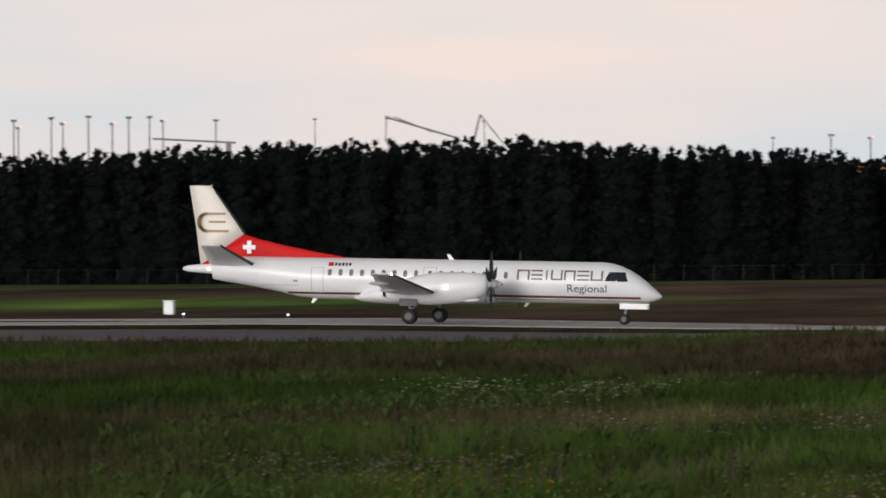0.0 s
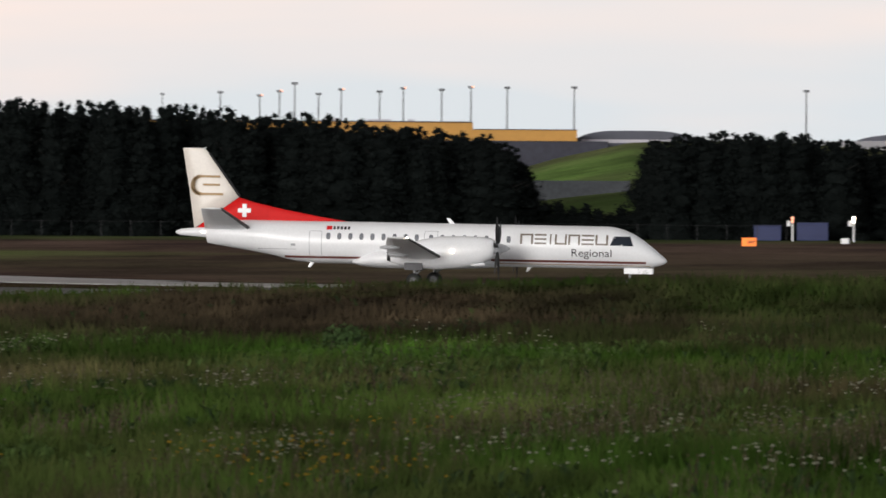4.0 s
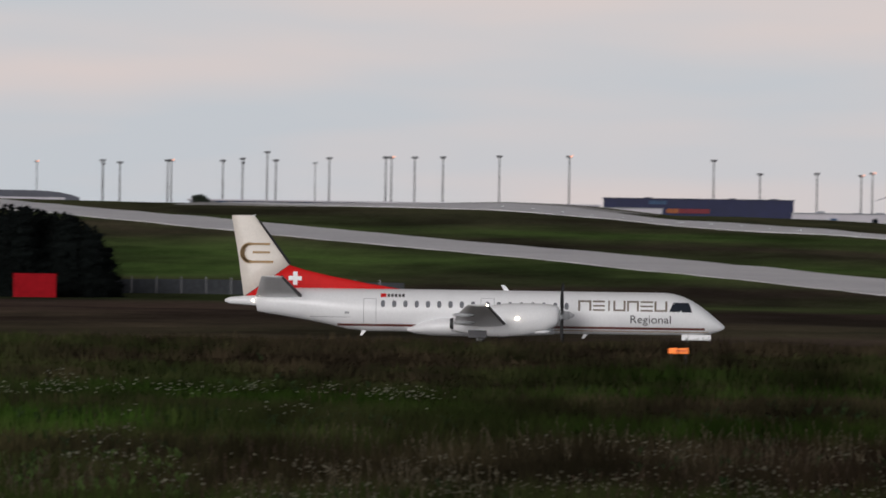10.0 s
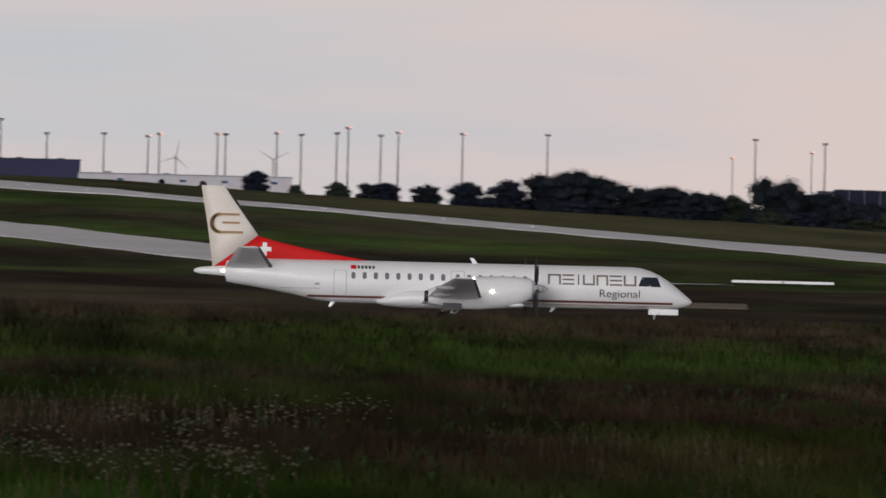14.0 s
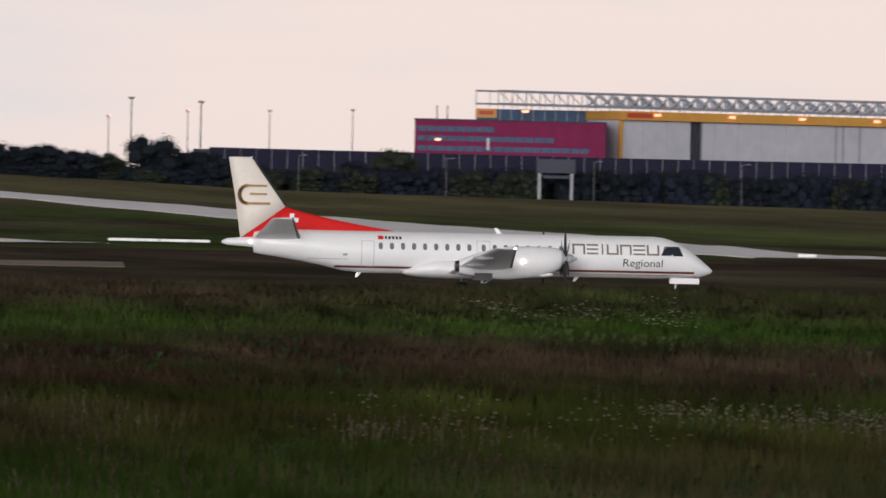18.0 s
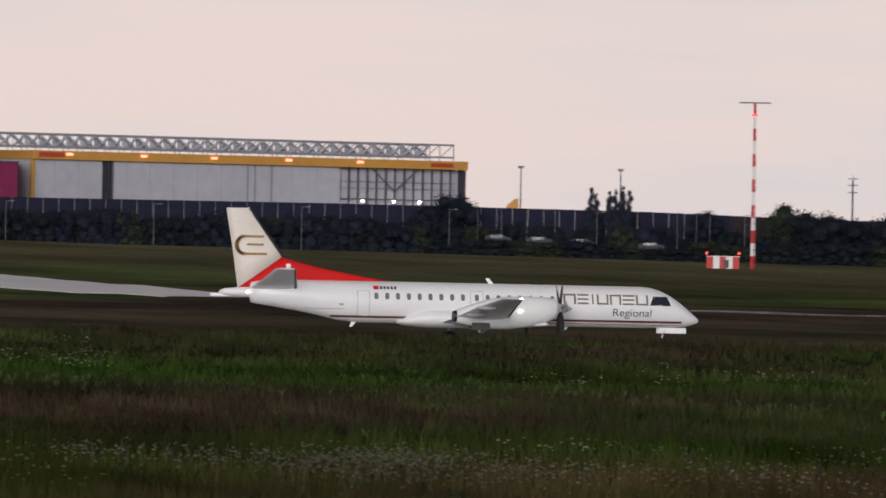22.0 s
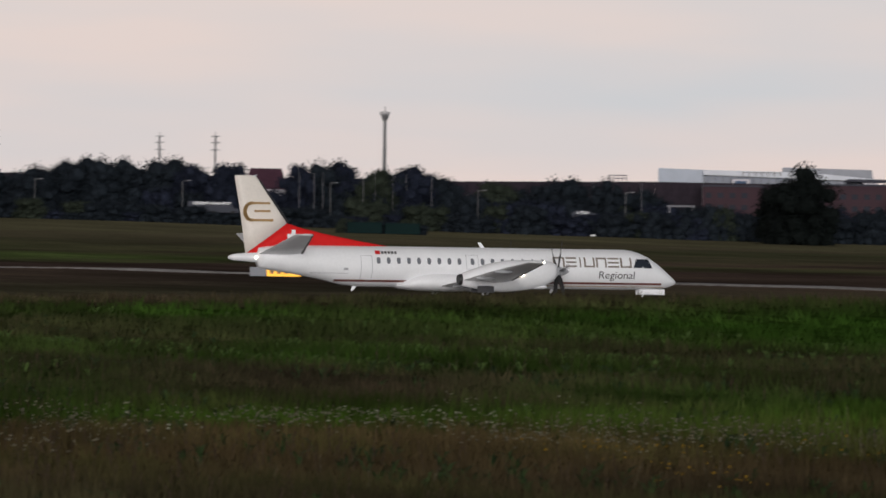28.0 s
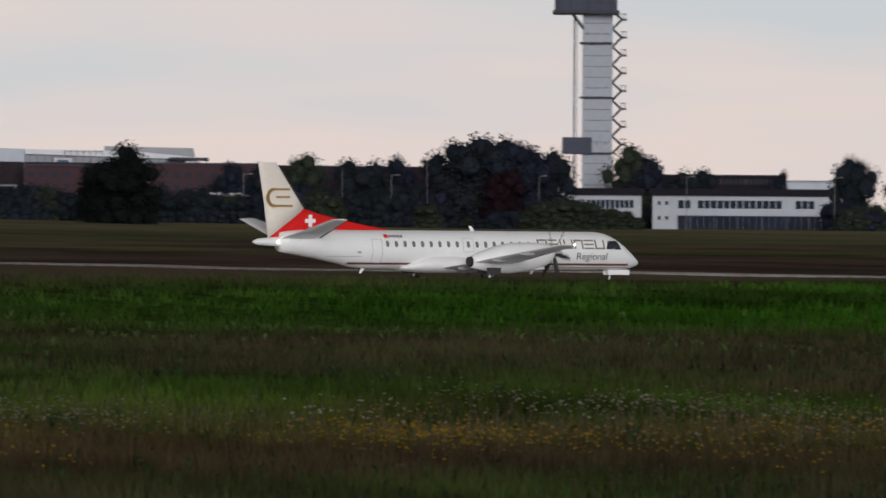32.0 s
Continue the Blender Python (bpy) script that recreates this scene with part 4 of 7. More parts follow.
    for k in range(len(r)):
        bumpy = np.array([1 + 0.35 * noise.noise(Vector(q) * 1.9 + Vector((k * 1.7, seed, 0))) for q in unit.tolist()])[:, None]
        cf += [[q + len(unit) * k for q in f] for f in tris]
        cv.append(c[k] + unit * r[k] * (0.74 if shape == "pine" else 0.66) * bumpy)
    crown = new("crown", leaf_mesh("crown", pts, d, size, mat, rng, (np.concatenate(cv), cf)))
    crown.parent = root
    return root


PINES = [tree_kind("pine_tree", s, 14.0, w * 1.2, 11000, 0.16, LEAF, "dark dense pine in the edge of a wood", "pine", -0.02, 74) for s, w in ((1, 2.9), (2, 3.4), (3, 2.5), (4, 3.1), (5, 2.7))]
BROADS = [tree_kind("broadleaf_tree", s, 9.0, w, 9000, 0.21, mt, "dark round broadleaf tree", "round", lo, 22) for s, w, lo, mt in ((11, 4.0, 0.03, LEAF_HAZE_MID), (12, 3.5, 0.06, LEAF_HAZE_BLUE), (13, 4.3, 0.03, LEAF_HAZE_MID), (14, 4.1, 0.05, LEAF_OLIVE), (15, 3.7, 0.04, LEAF_HAZE_BLUE))]
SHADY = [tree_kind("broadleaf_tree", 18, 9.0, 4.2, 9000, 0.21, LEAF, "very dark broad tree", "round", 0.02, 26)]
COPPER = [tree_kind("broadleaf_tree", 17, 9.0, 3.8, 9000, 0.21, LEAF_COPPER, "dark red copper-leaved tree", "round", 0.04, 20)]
BUSHES = [tree_kind("bush", s, 4.0, w, 3600, 0.17, mt, "dark leafy bush in a hedge", "round", 0.0, 14) for s, w, mt in ((21, 2.6, LEAF_HAZE_MID), (22, 3.2, LEAF_HAZE_BLUE), (23, 2.2, LEAF_OLIVE), (24, 2.8, LEAF_HAZE_MID))]
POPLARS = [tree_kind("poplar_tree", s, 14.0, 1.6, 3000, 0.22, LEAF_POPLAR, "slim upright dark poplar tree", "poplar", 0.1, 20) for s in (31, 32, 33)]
rng_t = np.random.default_rng(5)


def plant(kinds, az, d, h, base_h, group, sideways=1.0, sink=0.0):
    src = kinds[int(rng_t.integers(len(kinds)))]
    p = at(az, d)
    s = h * (1 + sink) / base_h
    ob = copy_thing(src, pose(p.x, p.y, p.z - 0.15 - sink * h, 0, 0, float(rng_t.uniform(0, 360))) @ Matrix.Diagonal((s * sideways, s * sideways, s, 1)))
    return tagged(ob, group=group)


def wood(edge, d0, rows, gap, group, ragged):
    """Trees in rows along bearings; edge gives (bearing, elevation of the tops)."""
    az0, az1 = edge[0][0], edge[-1][0]
    xs, es = zip(*edge)
    for r in range(rows):
        d = d0 + 7.0 * r
        a = az0 + rng_t.uniform(0, 0.1)
        while a < az1:
            top = float(np.interp(a, xs, es))
            p = at(a, d)
            h = height(top, d) - p.z
            h *= 1 - (ragged * rng_t.uniform(0, 1) if r else 0.03 + 1.2 * ragged * rng_t.uniform(0, 1))
            if h > 1.2:
                plant(PINES, a, d + rng_t.uniform(-6, 3), h, 14.0, group, max(1.0, min(1.8, 16.0 / h)))
            a += gap * rng_t.uniform(0.7, 1.3)


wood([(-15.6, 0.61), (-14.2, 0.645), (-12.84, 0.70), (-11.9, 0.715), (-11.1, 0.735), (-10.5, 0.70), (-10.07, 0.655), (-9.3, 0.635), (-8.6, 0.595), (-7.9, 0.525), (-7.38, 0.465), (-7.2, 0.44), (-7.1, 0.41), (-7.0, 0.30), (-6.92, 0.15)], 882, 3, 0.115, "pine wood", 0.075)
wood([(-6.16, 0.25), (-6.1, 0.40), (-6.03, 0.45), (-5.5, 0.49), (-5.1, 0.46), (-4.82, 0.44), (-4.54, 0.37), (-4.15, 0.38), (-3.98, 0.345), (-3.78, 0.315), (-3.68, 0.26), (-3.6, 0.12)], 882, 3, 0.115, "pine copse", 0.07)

def bank_z(az):
    """Height of the road bank behind the field hedge."""
    return float(np.interp(az, [11.4, 12, 13, 15.7, 18.4, 20.5, 21.3, 22.2], [6.2, 7.8, 7.0, 6.1, 6.1, 6.2, 5.4, 3.0]))


# single broadleaf trees and the hedge along the far road: bearing, elevation of the top, width factor
for az, top, wide in ((2.235, 0.412, 1.0), (1.6, 0.345, 0.7), (1.874, 0.335, 0.8), (2.5, 0.325, 1.0), (2.785, 0.35, 1.1), (3.0, 0.35, 1.1), (3.1, 0.355, 1.2), (3.38, 0.352, 1.0), (3.66, 0.372, 1.1), (3.9, 0.39, 1.2), (4.2, 0.44, 1.1), (4.38, 0.472, 1.2),
                      (4.55, 0.43, 1.0), (4.79, 0.37, 1.3), (5.0, 0.38, 1.2), (5.24, 0.345, 1.1), (5.45, 0.33, 1.0), (5.72, 0.452, 1.1), (6.05, 0.36, 1.0), (6.35, 0.3, 1.0), (7.33, 0.395, 1.2), (7.1, 0.31, 1.1), (11.66, 0.44, 1.4), (11.5, 0.36, 1.1),
                      (13.4, 0.36, 1.0), (13.9, 0.419, 1.1), (14.12, 0.378, 1.1), (14.24, 0.34, 1.1), (14.45, 0.33, 1.1), (14.62, 0.36, 1.1), (14.76, 0.38, 1.1), (14.9, 0.41, 1.1), (15.04, 0.437, 1.2), (15.22, 0.435, 1.2), (15.36, 0.36, 1.1), (15.54, 0.44, 1.3), (15.7, 0.39, 1.0), (15.86, 0.396, 1.1), (15.97, 0.397, 1.0), (16.05, 0.33, 0.8), (16.40, 0.402, 0.8), (16.63, 0.437, 1.1),
                      (16.76, 0.40, 1.2), (16.94, 0.37, 1.1), (17.07, 0.375, 1.1), (17.19, 0.399, 1.1), (17.33, 0.345, 1.1), (17.74, 0.30, 1.2), (18.0, 0.29, 1.2), (18.2, 0.335, 1.1), (18.5, 0.335, 0.9), (18.75, 0.27, 1.2), (20.5, 0.315, 0.9),
                      (20.72, 0.31, 0.9), (21.02, 0.378, 1.1), (21.38, 0.348, 1.2), (21.66, 0.365, 0.9), (21.98, 0.40, 1.3), (22.09, 0.47, 1.5), (22.2, 0.515, 1.8), (22.3, 0.50, 1.5), (22.42, 0.47, 1.4), (22.62, 0.42, 1.2), (23.22, 0.452, 1.2), (23.3, 0.38, 1.0), (23.63, 0.30, 1.0), (24.2, 0.285, 0.5), (24.68, 0.385, 1.0), (25.1, 0.30, 1.2), (25.5, 0.33, 1.3), (26.0, 0.3, 1.3)):
    d = (1415 if az < 22.9 else 1468) + rng_t.uniform(-6, 10)
    h = height(top, d) - at(az, d).z
    plant(BROADS, az, d, h, 9.0, "far hedge trees", wide * 1.1 * max(0.6, min(1.5, 9.0 / h)), 0.1 if az < 6.5 else 0.04)
for az, top in ((12.62, 0.505), (12.655, 0.47), (12.745, 0.48), (12.785, 0.50), (12.83, 0.515), (12.875, 0.49)):
    plant(POPLARS, az, 1432, height(top, 1432) - at(az, 1432).z, 14.0, "poplar row", 0.9)
lone = plant(SHADY, 19.78, 1330, height(0.435, 1330) - at(19.78, 1330).z, 9.0, "", 1.1)
tagged(lone, "large dark broad tree standing alone by the field")
plant(SHADY, 19.72, 1338, height(0.33, 1338) - at(19.72, 1338).z, 9.0, "", 1.2)
a, back = 3.3, True
while a < 26.5:
    tall = float(np.interp(a, [3.3, 5.5, 6.2, 8, 10, 12, 14, 16, 18, 22, 23, 26], [0.27, 0.25, 0.26, 0.30, 0.30, 0.28, 0.27, 0.28, 0.25, 0.2, 0.05, 0.1]))
    clear = any(abs(a - q) < 0.14 for q in (12.0, 12.28, 12.56, 13.03, 15.84, 18.3, 18.5, 18.98, 20.5))
    for d in (1402, 1410) if a < 11.6 else (1393, 1416) if back else (1393,):
        e = tall - rng_t.uniform(0.0, 0.13) * (1.0 if d < 1405 else 0.6) * (0.5 if 6.5 < a < 11.6 else 1.0)
        if d == 1393:
            e = math.degrees(math.atan2(bank_z(a) - EYE_Z, 1404)) + (rng_t.uniform(0.02, 0.06) if clear else rng_t.uniform(0.0, 0.12))
        if 19.1 < a < 19.55 or 19.95 < a < 20.5:
            e = min(e, rng_t.uniform(0.12, 0.18))
        if 22.85 < a < 24.55:
            e -= 0.14
        h = height(e, d) - at(a, d).z
        if h > 1.0 and not (8.3 < a < 8.58 and d == 1402):
            plant(BUSHES, a + rng_t.uniform(-0.05, 0.05), d + rng_t.uniform(-3, 3), h, 4.0, "far road hedge", 1.25 * max(0.7, min(1.7, 4.6 / h)))
    back = not back
    a += 0.16 if a < 11.6 else 0.12
for az, top in ((22.55, 0.02), (22.62, 0.06), (22.7, 0.085), (22.78, 0.09), (22.86, 0.075), (22.95, 0.04), (23.05, 0.03), (23.15, 0.01), (23.22, -0.03)):
    plant(BUSHES[2:3], az, 1390, height(top, 1390) - at(az, 1390).z, 4.0, "bushes before the tower", 1.5)
for az, top in ((-6.98, 0.05), (-6.9, 0.03), (-6.82, -0.02), (-6.73, 0.0), (-6.64, -0.04), (-6.55, -0.02), (-6.46, -0.05), (-6.38, -0.08), (-6.3, -0.03), (-3.55, -0.1), (-3.5, -0.15)):
    plant(PINES, az, 884, height(top, 884) - at(az, 884).z, 14.0, "brush between the woods", 2.4)
plant(BUSHES, -2.93, 1440, 1.9, 4.0, "", 1.5)
for i in range(9):
    plant(BUSHES, 16.73 + 0.062 * i, 1305, height(0.04 - 0.004 * i, 1305) - at(17, 1305).z, 4.0, "low bushes at the field's edge", 1.2)
plant(COPPER, 22.34, 1407, height(0.285, 1407) - at(22.34, 1407).z, 9.0, "", 0.95)
for k in PINES + BROADS + SHADY + COPPER + BUSHES + POPLARS:
    for o in (*k.children_recursive, k):
        bpy.data.objects.remove(o)


# ---- floodlight masts on the far apron: bearing, elevation of the head, lit ----
def floodlight(az, el, lit, d=2400.0, thin=1.0):
    m = site(az, d)
    h = height(el, d) - m.translation.z
    ob = thing("floodlight_mast", m, "tall grey apron floodlight mast, " + ("lamps lit" if lit else "lamps off"), "floodlight mast", "apron floodlights")
    bm = bmesh.new()
    tube(bm, (0, 0, -1), (0, 0, h), 0.27 * thin, 0.17 * thin, 8)
    part("pole", bm, LAMPPOLE, ob)
    bm = bmesh.new()
    box(bm, -0.8 * thin, 0.8 * thin, -0.15, 0.15, h - 0.2, h + 0.05)
    part("crossbar", bm, LAMPPOLE, ob)
    for k in (-0.6, 0.0, 0.6) if thin >= 1 else (-0.5, 0.5):
        bm = bmesh.new()
        box(bm, k * thin - 0.25, k * thin + 0.25, -0.45, 0.15, h + 0.055, h + 0.48, 0.07)
        part("lamp_head", bm, LAMP_ORANGE if lit and k > 0 else LAMPPOLE, ob)


for az, el, lit in ((-14.49, 0.824, 0), (-14.46, 0.775, 1), (-14.238, 0.842, 0), (-14.162, 0.803, 1), (-13.99, 0.848, 0), (-13.83, 0.80, 1), (-13.72, 0.842, 0), (-13.58, 0.845, 0), (-13.49, 0.818, 1), (-13.135, 0.82, 0),
                    (-9.006, 0.694, 0), (-8.741, 0.674, 1), (-8.609, 0.704, 1), (-8.507, 0.756, 0), (-8.347, 0.687, 0), (-8.195, 0.718, 1), (-7.937, 0.706, 0), (-7.778, 0.729, 1), (-7.52, 0.721, 0), (-7.323, 0.739, 1), (-7.08, 0.737, 0), (-6.63, 0.742, 0),
                    (-5.073, 0.727, 0), (-3.589, 0.648, 0), (-3.473, 0.635, 0), (-3.153, 0.653, 0), (-3.128, 0.655, 1), (-2.782, 0.658, 0), (-2.65, 0.672, 0), (-2.485, 0.718, 0), (-2.427, 0.664, 0), (-2.068, 0.684, 0), (-1.689, 0.695, 0), (-1.651, 0.695, 1),
                    (-1.495, 0.697, 0), (-1.305, 0.70, 0), (-0.926, 0.712, 0), (-0.456, 0.717, 1), (0.513, 0.704, 0), (0.824, 0.617, 0), (1.206, 0.626, 0), (1.503, 0.615, 1), (1.578, 0.632, 1), (1.969, 0.642, 1), (2.022, 0.64, 0), (2.367, 0.656, 1), (2.53, 0.649, 0),
                    (2.769, 0.666, 0), (2.845, 0.702, 1), (3.065, 0.658, 0), (3.182, 0.68, 1), (3.614, 0.682, 1), (4.185, 0.687, 0), (5.58, 0.69, 0), (6.047, 0.673, 0), (12.145, 0.625, 0), (12.815, 0.617, 0)):
    floodlight(az, el, lit)
for az, el, lit in ((-12.47, 0.826, 0), (-11.333, 0.805, 1), (-9.395, 0.68, 0), (-4.03, 0.635, 1), (-3.585, 0.627, 0), (-2.648, 0.645, 0), (-2.163, 0.651, 0), (5.428, 0.564, 1), (5.959, 0.613, 1), (6.509, 0.624, 0), (7.066, 0.642, 0)):
    floodlight(az, el, lit, 2700.0, 0.75)


# ---- slender masts behind the trees ----
def platform_mast(az, el, d, arm, label, r=0.35):
    m = site(az, d)
    h = height(el, d) - m.translation.z
    ob = thing("radio_mast", m, label, "mast")
    bm = bmesh.new()
    tube(bm, (0, 0, -1), (0, 0, h * 0.94), r, r * 0.7, 8)
    part("pole", bm, MAST, ob)
    bm = bmesh.new()
    tube(bm, (0, 0, h * 0.94), (0, 0, h), r * 0.3, r * 0.15, 6)
    part("tip", bm, MAST, ob)
    if arm:
        bm = bmesh.new()
        tube(bm, (0, 0, h * 0.88), (0, 0, h * 0.92), arm * 0.55, arm, 10)
        tube(bm, (0, 0, h * 0.92), (0, 0, h * 0.935), arm, arm, 10)
        part("platform", bm, MAST, ob)
        for k in range(6):
            bm = bmesh.new()
            c, s = math.cos(k * 1.047), math.sin(k * 1.047)
            box(bm, arm * c - 0.15, arm * c + 0.15, arm * s - 0.1, arm * s + 0.1, h * 0.925, h * 0.955)
            part("aerial", bm, MAST, ob)
    else:
        for z in (0.8, 0.88, 0.95):
            bm = bmesh.new()
            tube(bm, (-1.0, 0, h * z), (1.0, 0, h * z), 0.1, None, 5)
            part("aerial", bm, MAST, ob)


platform_mast(16.99, 0.787, 1700, 0.8, "grey steel radio mast with a round platform", 0.42)
platform_mast(14.373, 0.62, 1700, 0, "thin grey radio mast with short cross arms", 0.24)
platform_mast(15.479, 0.596, 1900, 0, "thin lattice radio mast", 0.3)
platform_mast(15.854, 0.60, 1900, 0, "thin lattice radio mast", 0.3)
MASTRED, MASTWHITE = material("warning_red", (0.5, 0.03, 0.03), 0.6, vary=0.1), material("warning_white", (0.75, 0.74, 0.74), 0.6, vary=0.06)


def striped_mast():
    d = 1290.0
    m = site(13.706, d)
    h = height(1.088, d) - m.translation.z
    ob = thing("striped_mast", m, "tall red and white banded mast with red lamps", "mast")
    n = 13
    for i in range(n):
        z0, z1 = h * i / n, h * (i + 1) / n
        bm = bmesh.new()
        r0, r1 = (0.40 - 0.018 * i), (0.40 - 0.018 * (i + 1))
        for k in range(3):
            a, b = 2.094 * k, 2.094 * (k + 1)
            tube(bm, (r0 * math.cos(a), r0 * math.sin(a), z0), (r1 * math.cos(a), r1 * math.sin(a), z1), 0.07, None, 5)
            tube(bm, (r0 * math.cos(a), r0 * math.sin(a), z0), (r1 * math.cos(b), r1 * math.sin(b), z1), 0.04, None, 4)
            tube(bm, (r1 * math.cos(a), r1 * math.sin(a), z1 - 0.05), (r1 * math.cos(b), r1 * math.sin(b), z1 - 0.05), 0.05, None, 4)
        tube(bm, (0, 0, z0), (0, 0, z1), r0 * 0.55, r1 * 0.55, 6)
        part("band", bm, MASTRED if i % 2 == 0 else MASTWHITE, ob)
    bm = bmesh.new()
    box(bm, -2.4, 2.4, -0.1, 0.1, h - 0.12, h + 0.1)
    part("top_bar", bm, MAST, ob)
    for k in (-0.3, 0.3):
        bm = bmesh.new()
        ball(bm, (k, -0.2, h * 0.925), 0.2)
        part("obstruction_lamp", bm, LAMP_RED, ob, "lit red lamp")
    hut = thing("equipment_hut", site(13.511, d - 2), "red and white banded equipment hut with red lamps on top", "hut")
    w = 4.9
    for i in range(5):
        bm = bmesh.new()
        x0, x1 = -w / 2 + w * i / 5, -w / 2 + w * (i + 1) / 5
        box(bm, x0, x1, -1.2, 1.2, 0, 1.8)
        part("wall_band", bm, MASTRED if i % 2 == 0 else MASTWHITE, hut)
    bm = bmesh.new()
    box(bm, -w / 2 - 0.1, w / 2 + 0.1, -1.3, 1.3, 1.803, 1.9)
    part("roof", bm, MASTWHITE, hut)
    for k in (-1, 1):
        bm = bmesh.new()
        tube(bm, (k * w / 2, -1.2, 1.9), (k * w / 2, -1.2, 2.2), 0.05)
        part("lamp_post", bm, MAST, hut)
        bm = bmesh.new()
        ball(bm, (k * w / 2, -1.2, 2.3), 0.19)
        part("obstruction_lamp", bm, LAMP_RED, hut, "lit red lamp")
    bm = box(bmesh.new(), 0.1, 0.9, -1.24, -1.2, 0.1, 1.3)
    part("door", bm, DARK, hut)


striped_mast()


# ---- buildings on the far side ----
class Place:
    """A building plot at a bearing and range; bearings and elevations become local metres."""

    def __init__(self, az, d, name, label, category="building", group="", turn=0.0):
        self.az, self.d, self.turn, self.m = az, d, radians(turn), site(az, d, turn)
        self.ob = thing(name, self.m, label, category, group)

    def x(self, az):
        t = math.tan(radians(az - self.az))
        return self.d * t / (math.cos(self.turn) - t * math.sin(self.turn))

    def z(self, el):
        return height(el, self.d) - self.m.translation.z

    def block(self, name, a0, a1, e0, e1, mat, y0=0.0, y1=12.0, label="", bevel=0.0):
        bm = box(bmesh.new(), self.x(a0), self.x(a1), y0, y1, -1.0 if e0 is None else self.z(e0), self.z(e1), bevel)
        return part(name, bm, mat, self.ob, label)


YELLOW = material("yellow_cladding", (0.53, 0.265, 0.05), 0.6, vary=0.08, scale=0.05, fine=0.6)
STEELBLUE = material("dark_blue_grey_steel", (0.035, 0.04, 0.065), 0.7, 0.0, vary=0.1)
MAROON = material("maroon_cladding", (0.165, 0.012, 0.062), 0.7, vary=0.12, scale=0.06, fine=0.5, spec=0.2)
TRUSS = material("truss_steel", (0.27, 0.28, 0.32), 0.6, 0.2, vary=0.1)
NAVY = material("navy_cladding", (0.009, 0.013, 0.058), 0.7, vary=0.15, scale=0.06, fine=0.5)
PALE = material("pale_cladding", (0.50, 0.48, 0.53), 0.6, vary=0.06, scale=0.06, fine=0.5)
RUST = material("faded_orange_paint", (0.30, 0.085, 0.025), 0.7, vary=0.25, scale=0.5, fine=3)
DULLRED = material("faded_red_paint", (0.17, 0.015, 0.025), 0.7, vary=0.25, scale=0.5, fine=3)
ROOFGREY = material("dark_blue_grey_roof_sheet", (0.085, 0.09, 0.115), 0.7, vary=0.1, scale=0.05, fine=0.5)
WALLGREY = material("grey_cladding", (0.24, 0.25, 0.28), 0.6, vary=0.1, scale=0.06, fine=0.5)
SLATE = material("dark_slate_wall", (0.036, 0.037, 0.053), 0.8, vary=0.2, scale=0.1, fine=1)
BAND = material("blue_grey_glazing", (0.035, 0.075, 0.15), 0.5, vary=0.3, scale=0.3, fine=2, spec=0.2)
ROOFMAUVE = material("dull_red_roof_tile", (0.070, 0.032, 0.048), 0.8, vary=0.15, scale=0.2, fine=2, spec=0.1)
BRICKRED = material("brick_red_wall", (0.038, 0.014, 0.022), 0.8, vary=0.15, scale=0.1, fine=1)
ROOFPALE = material("white_sheet_roof", (0.60, 0.62, 0.68), 0.6, vary=0.08, scale=0.05, fine=0.5)
DUSKGLASS = material("dark_blue_glazing", (0.055, 0.07, 0.12), 0.35, vary=0.15, scale=0.1, fine=1)
ROOFBLUE = material("pale_blue_roof", (0.37, 0.41, 0.49), 0.5, vary=0.08, scale=0.05, fine=0.5)
NIGHTGLASS = material("unlit_window_glass", (0.014, 0.018, 0.030), 0.5, vary=0.3, scale=0.3, fine=2, spec=0.12)
FLATROOF = material("dark_roofing_felt", (0.016, 0.015, 0.021), 0.9, vary=0.2, scale=0.1, fine=1, spec=0.1)
TOWERPALE = material("pale_blue_concrete", (0.34, 0.37, 0.43), 0.7, vary=0.08, scale=0.1, fine=1)
CABBLUE = material("dark_blue_sheet", (0.050, 0.058, 0.088), 0.6, vary=0.12, scale=0.2, fine=1, spec=0.2)
PALETRUSS = material("zinc_truss", (0.42, 0.46, 0.55), 0.5, 0.2, vary=0.1)
OPSWHITE = material("cool_white_render", (0.40, 0.43, 0.49), 0.7, vary=0.08, scale=0.1, fine=1)
SHADEGLASS = material("shaded_window_glass", (0.020, 0.026, 0.042), 0.7, vary=0.3, scale=0.3, fine=2, spec=0.05)
HANGARPALE = material("pale_blue_grey_door_sheet", (0.42, 0.42, 0.48), 0.7, vary=0.08, scale=0.06, fine=0.5)
BAYSTEEL = material("dull_mauve_steel", (0.095, 0.09, 0.11), 0.7, 0.0, vary=0.1)
SIGNRED = material("red_sign_paint", (0.42, 0.05, 0.02), 0.6, vary=0.1)


